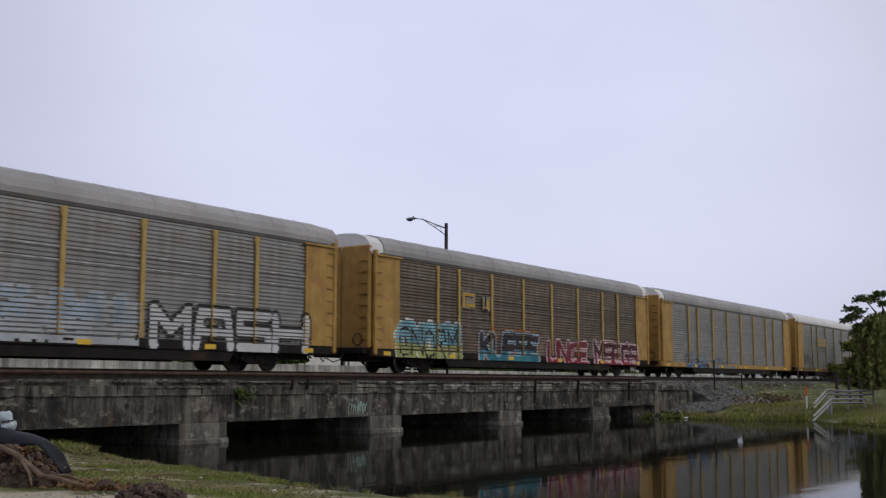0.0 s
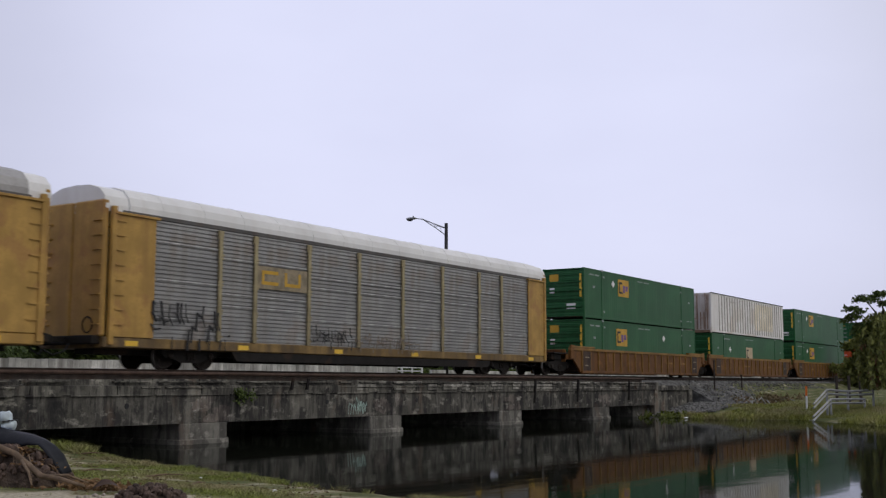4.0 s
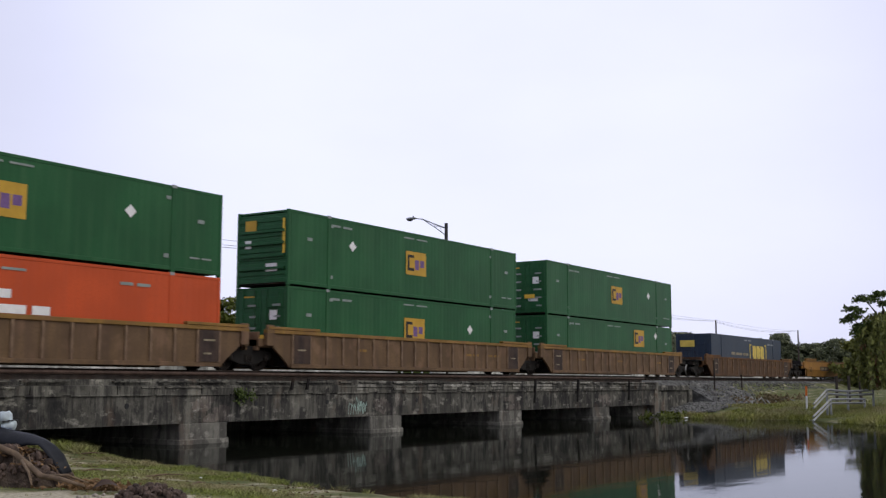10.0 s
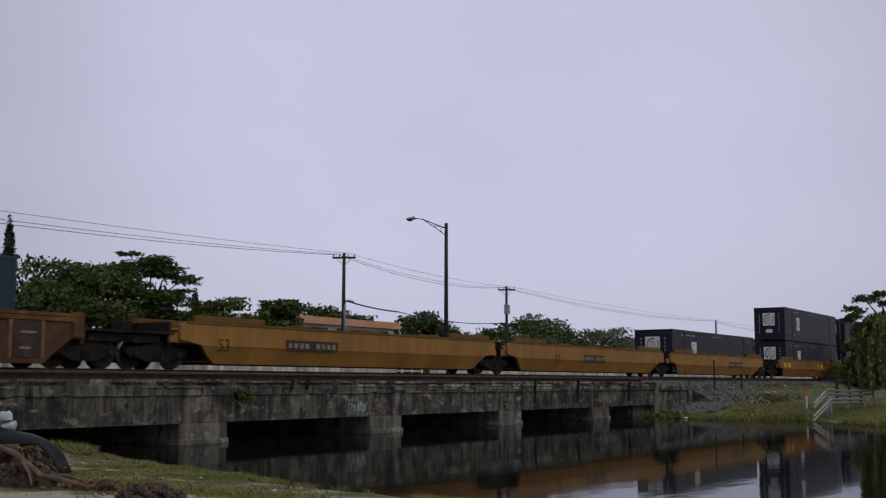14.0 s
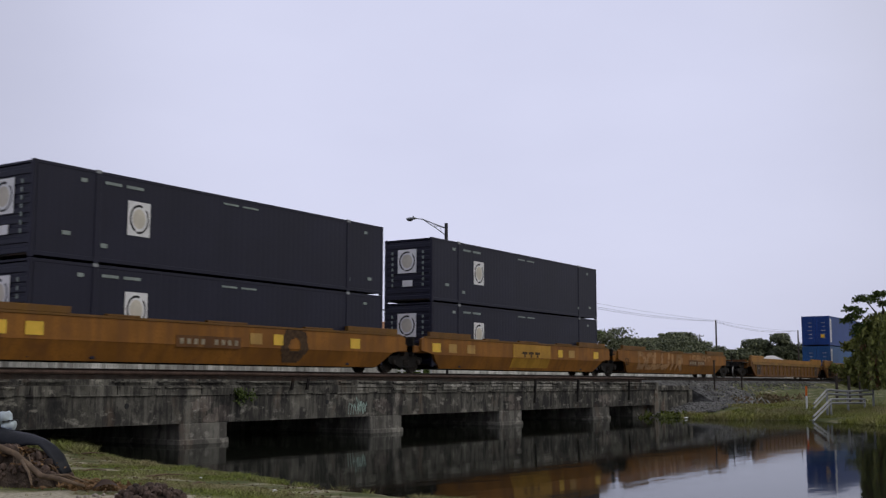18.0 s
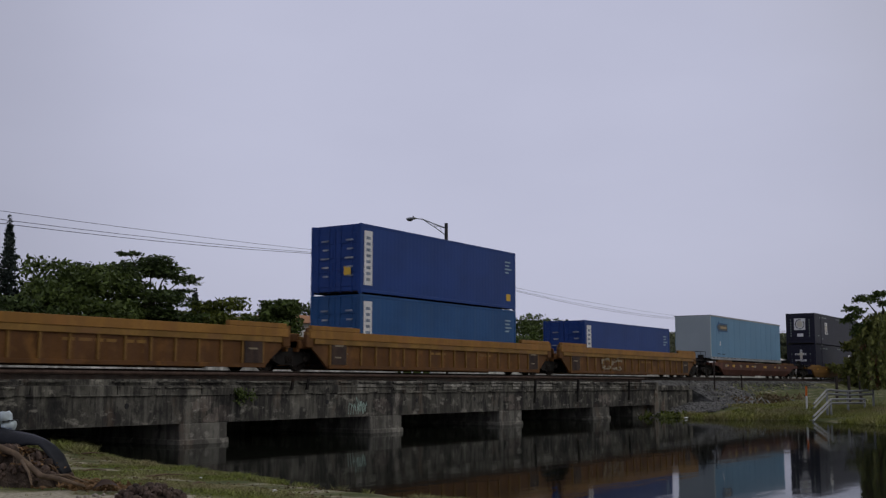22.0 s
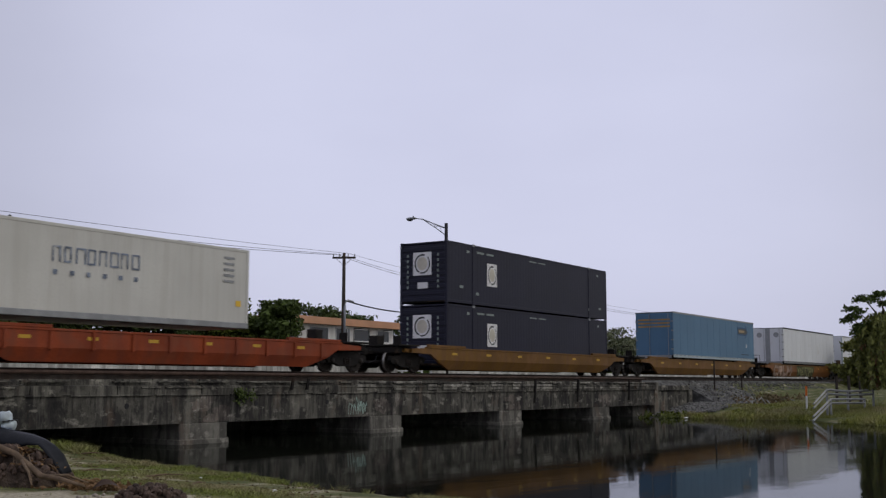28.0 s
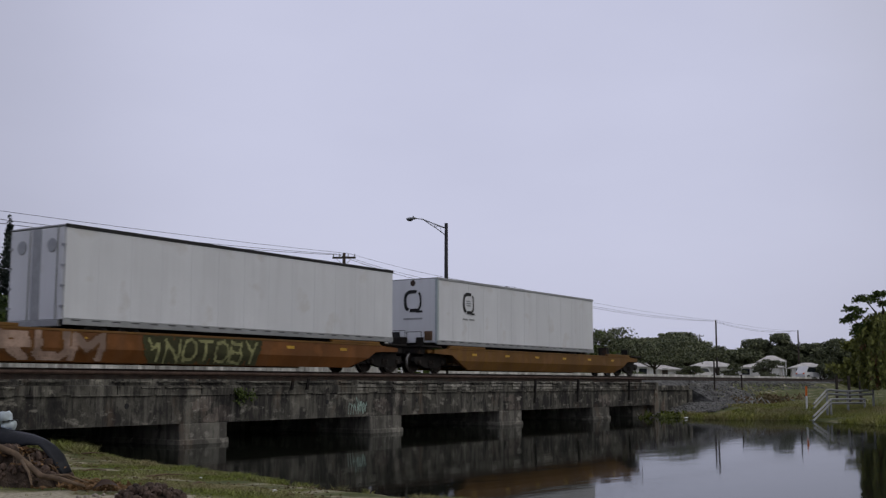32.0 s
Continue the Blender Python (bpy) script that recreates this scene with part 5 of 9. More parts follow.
def emblem_square(car, x, z, w, h, y, faded=False):
    sign = plate(car, "emblem", x, x + w, z, z + h, y, "cream" if faded else "yellow", "yellow square emblem with dark block shapes")
    d = y - 0.006
    part("emblem_mark", Shape().box(x + 0.08 * w, x + 0.17 * w, d - 0.005, d, z + 0.17 * h, z + 0.85 * h).box(x + 0.17 * w, x + 0.4 * w, d - 0.005, d, z + 0.73 * h, z + 0.85 * h).box(x + 0.17 * w, x + 0.4 * w, d - 0.005, d, z + 0.17 * h, z + 0.29 * h), "ink", sign)
    part("emblem_mark", Shape().box(x + 0.44 * w, x + 0.64 * w, d - 0.005, d, z + 0.24 * h, z + 0.66 * h).box(x + 0.7 * w, x + 0.9 * w, d - 0.005, d, z + 0.36 * h, z + 0.66 * h), "cream" if faded else "purple", sign)


BOX_W, BOX_H, LOW_Z = 2.58, 2.83, 0.27


def container(x0, x1, z, colour, label, group, end="doors", deck=None):
    c = roll_along(thing("freight_container", label, "container", group), x0, z)
    L = x1 - x0
    box_parts(c, L, BOX_H, BOX_W, colour)
    if end == "doors":
        end_doors(c, BOX_H, BOX_W, colour, rods=colour, panels=True)
    else:
        end_ribs(c, BOX_H, BOX_W, colour)
    back_wall(c, L, BOX_H, BOX_W, colour)
    return c, L


def green_container(x0, x1, z, end="ribs", emb=(4.45, 1.5), spot=(3.75, 2.15), faded=False):
    c, L = container(x0, x1, z, "green", "dark green ribbed steel container with a yellow emblem", "green containers", end)
    y = -BOX_W / 2 - 0.004
    emblem_square(c, emb[0], emb[1], 1.5, 1.0, y, faded)
    diamond(c, spot[0], spot[1], 0.21, y)
    bars(c, 2.5 if emb[0] > 6 else 0.65, 2.42, 1.25, 0.14, y)
    bars(c, 7.3, 2.52, 1.75, 0.1, y)
    for u, z2, w, h in ((1.05, 1.75, 0.42, 0.2), (2.35, 0.42, 0.32, 0.22), (2.4, 2.4, 0.28, 0.18), (L - 1.15, 1.72, 0.42, 0.2), (L - 2.6, 0.45, 0.3, 0.22), (L - 2.55, 2.35, 0.28, 0.18)):
        plate(c, "data_panel", u, u + w * 0.7, z2, z2 + h * 0.6, y, "data")
    bars(c, L - 1.45, 0.5, 0.95, 0.09, y)
    x = -0.014
    part("emblem", Shape().box(x, -0.002, 0.3, 0.85, 2.1, 2.5), "yellow", c, "small square emblem on the end")
    part("placard", Shape().box(x, -0.002, 0.55, 0.85, 1.45, 1.75) if end == "ribs" else Shape().box(-0.08, -0.066, -0.85, -0.5, 1.6, 1.95), "white", c)
    part("data_panel", Shape().box(x, -0.002, -0.75, -0.2, 0.55, 0.85), "white", c)
    if end == "doors":
        for k in range(5):
            for yy in (-1.0, 0.2):
                part("lettering", Shape().box(-0.08, -0.066, yy, yy + 0.3 + 0.08 * (k % 3), 0.42 + 0.42 * k, 0.5 + 0.42 * k), "data", c)
        part("data_panel", Shape().box(-0.08, -0.066, -0.6, 0.0, 0.85, 1.05), "reflect", c)
    else:
        for k in range(4):
            part("end_brace", Shape().box(-0.06, 0.02, -1.1, 1.1, 0.62 + 0.46 * k, 0.72 + 0.46 * k, 0.01), "green", c)
        part("warning_strip", Shape().box(x, -0.002, -1.12, -1.0, 1.2, 2.5), "reflect", c)
    return c


def round_mark(car, x, z, w, h, y, on_end=False):
    """A white square with a dark broken ring round a pale disc."""
    def ring(r0, r1, a0, a1, d0, d1):
        n = 16
        pts = [(r1 * math.cos(radians(a0 + (a1 - a0) * i / n)), r1 * math.sin(radians(a0 + (a1 - a0) * i / n))) for i in range(n + 1)]
        pts += [(r0 * math.cos(radians(a1 - (a1 - a0) * i / n)), r0 * math.sin(radians(a1 - (a1 - a0) * i / n))) for i in range(n + 1)]
        s = Shape()
        m = len(pts) // 2
        for i in range(m - 1):
            q = [pts[i], pts[i + 1], pts[2 * m - 2 - i], pts[2 * m - 1 - i]]
            if on_end:
                s.add([(x - d1, y - w / 2 - u * w * 0.5, z + h / 2 + v * h * 0.5) for u, v in q], [(0, 1, 2, 3)])
            else:
                s.add([(x + w / 2 + u * w * 0.5, y - d1, z + h / 2 + v * h * 0.5) for u, v in q], [(0, 1, 2, 3)])
        return s
    if on_end:
        sq = part("emblem", Shape().box(x - 0.008, x - 0.001, y - w, y, z, z + h), "white", car, "white square emblem with a dark broken ring")
    else:
        sq = plate(car, "emblem", x, x + w, z, z + h, y, "white", "white square emblem with a dark broken ring")
    part("emblem_mark", ring(0.7, 0.84, 70, 245, 0, 0.012), "ink", sq)
    part("emblem_mark", ring(0.74, 0.86, 255, 405, 0, 0.012), "ink", sq)
    part("emblem_mark", ring(0.0, 0.58, 0, 360, 0, 0.012), "emblem_disc", sq)


def black_container(x0, x1, z, end="ribs", flip=False):
    c, L = container(x0, x1, z, "black", "black ribbed steel container with a white ring emblem", "black containers", end)
    y = -BOX_W / 2 - 0.004
    u = 12.0 if flip else 3.45
    round_mark(c, u, 1.0, 0.9, 1.08, y)
    bars(c, 2.55, 2.42, 1.5, 0.15, y)
    bars(c, 7.6, 2.5, 1.7, 0.1, y)
    for q, z2, w, h in ((1.05, 0.75, 0.42, 0.2), (2.45, 0.5, 0.35, 0.22), (1.65, 2.4, 0.32, 0.2), (L - 1.3, 2.4, 0.28, 0.18), (L - 2.4, 0.45, 0.3, 0.22), (L - 1.05, 0.55, 0.35, 0.2)):
        plate(c, "data_panel", q, q + w * 0.7, z2, z2 + h * 0.6, y, "data")
    round_mark(c, 0.0, 1.3, 1.0, 1.05, 0.55, True)
    part("data_panel", Shape().box(-0.012, -0.002, -0.25, 0.3, 0.7, 0.98), "white", c)
    for yy in (-0.85, 0.8):
        for k in range(7):
            part("lettering", shared("end_mark", lambda: Shape().box(-0.012, -0.002, 0, 0.09, 0, 0.13), "data"), None, c, at=pose(0, yy, 0.7 + 0.24 * k))
    return c


def blue_container(x0, x1, z, colour="blue"):
    c, L = container(x0, x1, z, colour, "blue ribbed steel container with a white lettered strip", "blue containers", "doors")
    y = -BOX_W / 2 - 0.004
    strip = plate(c, "name_strip", 0.22, 0.76, 0.35, 2.55, y, "white", "upright white strip of lettering")
    for k in range(8):
        plate(strip, "lettering", 0.36, 0.62, 0.52 + k * 0.24, 0.64 + k * 0.24, y - 0.006, "steel_blue")
    for k, w in enumerate((0.35, 0.6, 0.4, 0.5)):
        plate(c, "lettering", L - 1.05, L - 1.05 + w, 1.75 + k * 0.17, 1.82 + k * 0.17, y, "pale_blue")
    plate(c, "data_panel", L - 0.95, L - 0.55, 0.42, 0.75, y, "reflect")
    part("data_panel", Shape().box(-0.08, -0.07, -0.85, -0.5, 0.75, 1.1), "reflect", c)
    for k in range(5):
        for yy in (-0.95, 0.3):
            part("lettering", Shape().box(-0.08, -0.07, yy, yy + 0.3 + 0.06 * (k % 3), 0.7 + 0.36 * k, 0.77 + 0.36 * k), "steel_blue", c)
    return c


def orange_container(x0, x1, z):
    c, L = container(x0, x1, z, "orange", "bright orange ribbed steel container with a white house emblem", "orange containers", "doors")
    y = -BOX_W / 2 - 0.004
    u = 6.1
    part("emblem", Shape().extrude([(u, 1.0), (u + 1.15, 1.0), (u + 1.15, 1.75), (u + 0.57, 2.3), (u, 1.75)], "y", y - 0.006, y), "white", c, "white house-shaped emblem")
    part("emblem_mark", Shape().box(u + 0.3, u + 0.42, y - 0.012, y - 0.006, 1.05, 1.6).box(u + 0.7, u + 0.82, y - 0.012, y - 0.006, 1.05, 1.6).box(u + 0.42, u + 0.7, y - 0.012, y - 0.006, 1.28, 1.4), "orange", c)
    for k, (a, b, zz) in enumerate(((1.5, 2.4, 1.62), (1.5, 2.9, 1.2), (3.1, 3.7, 1.2))):
        plate(c, "lettering", u + a, u + b, zz, zz + 0.25, y, "white")
    bars(c, 7.2, 2.38, 1.75, 0.12, y)
    bars(c, 12.3, 2.25, 1.2, 0.16, y)
    for k in range(5):
        for yy in (-1.0, 0.25):
            part("lettering", Shape().box(-0.08, -0.07, yy, yy + 0.35 + 0.08 * (k % 3), 0.55 + 0.42 * k, 0.63 + 0.42 * k), "pink", c)
    return c


def white_container(x0, x1, z):
    c = roll_along(thing("freight_container", "weathered white container with raised vertical ribs and rust stains", "container", "white containers"), x0, z)
    L = x1 - x0
    box_parts(c, L, BOX_H, BOX_W, "white_old", pitch=1.1, depth=0.004, posts=False)
    k = 0
    x = 1.6
    while x < L - 0.3:
        for sgn in (-1, 1):
            part("side_rib", Shape().box(x, x + 0.11, min(sgn * 1.27, sgn * 1.315), max(sgn * 1.27, sgn * 1.315), 0.2, BOX_H - 0.12, 0.012), "white_rib", c)
        x += 0.575
    end_doors(c, BOX_H, BOX_W, "white_dirty", rods="white_rust")
    back_wall(c, L, BOX_H, BOX_W, "white_old")
    y = -BOX_W / 2 - 0.03
    bars(c, 4.1, 2.3, 1.2, 0.14, y, "white_rib")
    plate(c, "worn_patch", 9.6, 14.3, 0.55, 2.55, -BOX_W / 2 - 0.001, "white_stain", "tan stained patch where a sign was removed", th=0.004)
    part("roof_edge", Shape().box(0.0, L, -BOX_W / 2 - 0.02, -BOX_W / 2 + 0.03, BOX_H - 0.05, BOX_H + 0.01), "ink", c)
    for k in range(9):
        part("end_rib", Shape().box(-0.035, 0.0, -1.05 + 0.25 * k, -0.98 + 0.25 * k, 0.25, 1.45 if k % 3 else BOX_H - 0.2, 0.01), "white_rust", c)
    part("bottom_beam", Shape().box(-0.05, 0.02, -1.2, 1.2, 0.02, 0.2, 0.01), "white_rust", c, "rusty bottom beam")
    return c


def navy_container(x0, x1, z):
    c, L = container(x0, x1, z, "navy", "dark navy steel container with a yellow bracketed emblem", "navy containers", "doors")
    y = -BOX_W / 2 - 0.004
    u = 8.4
    for a, b, z0, z1 in ((0, 0.16, 1.1, 2.32), (0.16, 0.42, 1.1, 1.22), (0.16, 0.42, 2.2, 2.32), (3.94, 4.1, 1.1, 2.32), (3.68, 3.94, 1.1, 1.22), (3.68, 3.94, 2.2, 2.32)):
        plate(c, "bracket", u + a, u + b, z0, z1, y, "decal_yellow")
    for a in (0.7, 1.66, 2.62):
        m = Shape().extrude([(u + a, 1.4), (u + a + 0.2, 1.2), (u + a + 0.85, 1.2), (u + a + 0.85, 2.0), (u + a + 0.65, 2.2), (u + a, 2.2)], "y", y - 0.006, y)
        part("emblem", m, "decal_yellow", c, "yellow block emblem")
    plate(c, "lettering", 4.2, 4.95, 1.42, 1.62, y, "worn_cream")
    plate(c, "lettering", 5.15, 6.6, 1.42, 1.6, y, "worn_cream")
    plate(c, "lettering", 6.85, 8.0, 1.42, 1.6, y, "worn_cream")
    bars(c, 7.2, 2.5, 1.6, 0.1, y, "galv")
    bars(c, 12.8, 2.3, 1.6, 0.16, y, "galv")
    part("emblem", Shape().box(-0.09, -0.07, -0.1, 0.95, 1.9, 2.35), "decal_yellow", c, "yellow emblem block")
    return c


def reefer_container(x0, x1, z):
    c = roll_along(thing("refrigerated_container", "off-white refrigerated container with a machinery end and dark lettering bars", "container", "white containers"), x0, z)
    L = x1 - x0
    box_parts(c, L, 2.76, 2.44, "reefer", pitch=0.5, depth=0.006, posts=False)
    W, H = 2.44, 2.76
    back_wall(c, L, H, W, "reefer")
    part("end_wall", Shape().box(0.02, 0.3, -W / 2 + 0.12, W / 2 - 0.12, 0.12, H - 0.1), "reefer", c)
    unit = part("cooling_unit", Shape().box(-0.03, 0.05, -0.95, 0.95, 0.25, 2.0, 0.03), "reefer", c, "cooling machinery with dark openings")
    for y0, y1, z0, z1 in ((-0.8, 0.1, 1.1, 1.8), (0.2, 0.85, 1.15, 1.7), (-0.8, 0.8, 0.75, 1.0), (-0.85, -0.1, 0.3, 0.62), (0.1, 0.8, 0.32, 0.6)):
        part("opening", Shape().box(-0.045, -0.028, y0, y1, z0, z1), "ink", unit)
    part("cable_reel", Shape().box(-0.08, -0.04, -0.25, 0.25, 0.8, 1.35, 0.02), "galv", unit)
    y = -W / 2 - 0.004
    u = 4.4
    for k, w in enumerate((0.3, 0.26, 0.36, 0.3, 0.3, 0.34, 0.28, 0.32)):
        a, b, e = u + k * 0.42, u + k * 0.42 + w, 0.055
        mark = Shape().box(a, a + e, y - 0.006, y, 1.62, 2.1).box(b - e, b, y - 0.006, y, 1.62, 2.1)
        mark.box(a + e, b - e, y - 0.006, y, 2.1 - e, 2.1)
        if k % 2:
            mark.box(a + e, b - e, y - 0.006, y, 1.62, 1.62 + e)
        part("emblem_mark", mark, "steel_blue", c, "thin blue-grey outlined block")
    for k in range(6):
        plate(c, "lettering", u + 0.05 + k * 0.6, u + 0.2 + k * 0.6, 1.26, 1.4, y, "steel_blue")
    for k in range(5):
        plate(c, "lettering", L - 1.25, L - 0.75, 1.55 + k * 0.2, 1.63 + k * 0.2, y, "galv")
    plate(c, "data_panel", L - 0.65, L - 0.4, 0.75, 0.95, y, "reflect")
    part("base_rail", Shape().box(0.0, L, -W / 2 - 0.01, W / 2 + 0.01, 0.0, 0.2, 0.02), "galv", c)
    return c


def trailer(x0, x1, colour, end_colour, label, group, kind, tall=2.95):
    """A box semi-trailer that rides on its wheels in a low wagon."""
    t = roll_along(thing("semi_trailer", label, "trailer", group), x0, 0.0)
    L, z0, H, W = x1 - x0, 1.24, tall, 2.58
    part("side_wall", Shape().box(0.03, L - 0.03, -W / 2, -W / 2 + 0.04, z0 + 0.2, z0 + H - 0.06, 0.006), colour, t)
    part("side_wall", Shape().box(0.03, L - 0.03, W / 2 - 0.04, W / 2, z0 + 0.2, z0 + H - 0.06, 0.006), colour, t)
    part("roof", Shape().box(0.0, L, -W / 2, W / 2, z0 + H - 0.06, z0 + H, 0.02), "galv", t)
    part("floor", Shape().box(0.05, L - 0.05, -W / 2 + 0.05, W / 2 - 0.05, z0 + 0.02, z0 + 0.2), "under", t)
    for sgn in (-1, 1):
        y = sgn * (W / 2 + 0.012)
        part("rub_rail", Shape().box(0.0, L, y - 0.02, y + 0.02, z0, z0 + 0.19, 0.01), "galv" if colour != "trailer_blue" else "trailer_pale", t)
        part("roof_rail", Shape().box(0.0, L, y - 0.015, y + 0.015, z0 + H - 0.1, z0 + H + 0.01, 0.008), "galv" if kind != "door_dark" else "ink", t)
    n = int(L / 1.22)
    for i in range(1, n):
        part("seam", shared("trailer_seam_" + colour, lambda: Shape().box(-0.012, 0.012, -0.006, 0.004, 0.2, 2.86), colour), None, t, at=pose(i * L / n, -W / 2, z0))
    for i in range(int(L / 0.75)):
        part("marker_lamp", shared("rail_slot", lambda: Shape().box(0, 0.3, -0.01, 0.004, 0.09, 0.12), "ink"), None, t, at=pose(0.3 + i * 0.75, -W / 2 - 0.032, z0 + 0.04))
    part("end_wall", Shape().box(L - 0.06, L, -W / 2 + 0.02, W / 2 - 0.02, z0 + 0.1, z0 + H - 0.04), colour, t)
    if kind == "nose":
        part("front_wall", Shape().box(0.0, 0.08, -W / 2 + 0.02, W / 2 - 0.02, z0 + 0.1, z0 + H - 0.04, 0.02), end_colour, t)
        part("corner_post", Shape().box(-0.01, 0.16, -W / 2 - 0.01, -W / 2 + 0.12, z0 + 0.05, z0 + H - 0.02, 0.03), "trailer_pale", t)
        part("hitch_stand", Shape().box(0.1, 0.35, -0.5, 0.5, 0.75, z0 + 0.05, 0.03), "under", t)
    else:
        for y0, y1 in ((-W / 2 + 0.06, -0.06), (0.06, W / 2 - 0.06)):
            d = part("door", Shape().box(0.0, 0.06, y0, y1, z0 + 0.16, z0 + H - 0.08, 0.015), end_colour, t)
            part("lock_rod", Shape().tube([(-0.03, y0 + 0.25, z0 + 0.1), (-0.03, y0 + 0.25, z0 + H - 0.05)], 0.018, 6), "galv", d)
            for zz in (0.5, 1.1, 1.7, 2.3):
                yy = y0 if y0 < 0 else y1
                part("hinge", Shape().box(-0.025, 0.02, yy - 0.08, yy + 0.08, z0 + zz, z0 + zz + 0.07), "galv", d)
        part("centre_strip", Shape().box(-0.012, 0.05, -0.2, 0.2, z0 + 0.16, z0 + H - 0.08), "galv" if colour != "trailer_blue" else "trailer_blue", t)
        part("bumper", Shape().box(-0.06, 0.1, -1.15, 1.15, z0 - 0.05, z0 + 0.15, 0.02), "galv", t)
    for x in (L - 2.4, L - 1.15) if kind == "nose" else (1.3, 2.55):
        for sgn in (-1, 1):
            part("wheel", shared("trailer_wheel", lambda: Shape().lathe([(0.05, -0.2), (0.28, -0.18), (0.3, -0.25), (0.48, -0.26), (0.5, -0.2), (0.5, 0.2), (0.48, 0.26), (0.3, 0.25)], n=20), "tyre", True), None, t, at=pose(x, sgn * 0.95, 0.92))
    part("landing_gear", Shape().box(L * 0.2 if kind == "nose" else L * 0.8, (L * 0.2 if kind == "nose" else L * 0.8) + 0.15, -0.8, -0.65, 0.55, z0 + 0.05), "under", t)
    return t, L, -W / 2 - 0.014, z0


def arrow(t, x, z, y, sgn):
    """A dark outlined arrow with a tan middle."""
    def ar(a, b, h, hh, d, material):
        pts = [(x + sgn * a, z - h), (x + sgn * b, z - h), (x + sgn * b, z - hh), (x + sgn * (b + 0.55), z), (x + sgn * b, z + hh), (x + sgn * b, z + h), (x + sgn * a, z + h)]
        part("arrow_mark", Shape().extrude(pts if sgn > 0 else pts[::-1], "y", d - 0.004, d), material, t, "arrow emblem")
    ar(0.0, 1.75, 0.3, 0.5, y, "arrow_blue")
    ar(0.05, 1.66, 0.2, 0.24, y - 0.006, "arrow_grey")
    plate(t, "lettering", min(x + sgn * 0.25, x + sgn * 1.5), max(x + sgn * 0.25, x + sgn * 1.5), z - 0.08, z + 0.08, y - 0.012, "ochre_text")


M["ochre_text"] = mat("arrow_lettering", (0.36, 0.28, 0.17), 0.6, vary=0.15)


# ---- well wagons ----
def ribbed_unit(car, a, b, body, rail, idx):
    u0, u1 = a + 1.75, b - 1.75
    for sgn in (-1, 1):
        y0, y1 = (-1.5, -1.4) if sgn < 0 else (1.4, 1.5)
        pts = [(u0, 0.12), (u1, 0.12), (u1 + 0.35, 0.42), (u1 + 0.95, 0.86), (u1 + 1.3, 0.9), (u1 + 1.3, 1.33), (u0 - 1.3, 1.33), (u0 - 1.3, 0.9), (u0 - 0.95, 0.86), (u0 - 0.35, 0.42)]
        side = part("well_side", Shape().extrude(pts, "y", y0, y1), body, car)
        q = (y0 - 0.07, y1) if sgn < 0 else (y0, y1 + 0.07)
        part("top_chord", Shape().box(u0 - 1.3, u1 + 1.3, q[0], q[1], 1.31, 1.44, 0.01), rail, car)
        part("bottom_chord", Shape().box(u0, u1, q[0], q[1], 0.1, 0.24, 0.01), body, car)
        n = 17
        for i in range(n + 1):
            x = u0 + 0.1 + (u1 - u0 - 0.2) * i / n
            part("side_rib", shared("side_rib_" + body, lambda: Shape().box(-0.05, 0.05, -0.06, 0.02, 0.24, 1.31, 0.01), "rack_rib" if body == "well_brown" else "rib_brown"), None, car, at=pose(x, y0 if sgn < 0 else y1, 0, 0, 0, 0 if sgn < 0 else 180))
        for c, d in ((u0 - 1.2, u0 + 1.6), (u1 - 1.6, u1 + 1.2)):
            part("end_ledge", Shape().box(c, d, q[0] - 0.01, q[1] + 0.01, 1.45, 1.55, 0.012), rail, car)
    part("well_floor", Shape().box(u0, u1, -1.4, 1.4, 0.16, 0.24), "under", car)
    for x in (u0 - 0.12, u1):
        part("well_end", Shape().box(x, x + 0.12, -1.39, 1.39, 0.25, 0.95, 0.01), "under", car)
    for x0, x1 in ((a + 0.25, u0 + 0.1), (u1 - 0.1, b - 0.25)):
        part("end_frame", Shape().box(x0, x1, -1.38, 1.38, 0.82, 1.12, 0.03), body, car)
        m = x0 if x0 < (a + b) / 2 else x1 - 0.12
        part("end_bulkhead", Shape().box(m, m + 0.12, -1.3, 1.3, 0.7, 1.36, 0.02), body, car)
    for m in (u0 + 0.15, u1 - 1.05):
        sheet = plate(car, "end_plate", m, m + 0.9, 0.26, 1.29, -1.565, "panel_dark", "dark plate with worn lettering")
        for k in range(3):
            if (k + idx) % 2:
                plate(sheet, "lettering", m + 0.2, m + 0.55 + 0.08 * (k % 3), 0.5 + 0.22 * k, 0.56 + 0.22 * k, -1.572, "worn_cream")
    for x0, x1 in ((u0 - 1.3, u0 - 0.9), (u1 + 0.9, u1 + 1.3)):
        part("end_post", Shape().box(x0, x1, -1.57, -1.49, 0.86, 1.6, 0.02), body, car)
    rng = random.Random(idx * 7 + 3)
    for k in range(3):
        x = rng.uniform(u0 + 1, u1 - 2.5)
        bars(car, x, 0.75, rng.uniform(0.6, 1.1), 0.16, -1.503, rail)


def leaning(pts, fold, y0, y1, sgn):
    """A plate under z = fold whose lower edge leans in towards the wagon's middle."""
    s = Shape().extrude(pts, "y", y0, y1)
    s.v = [(x, y - sgn * 0.42 * (fold - z), z) for x, y, z in s.v]
    return s


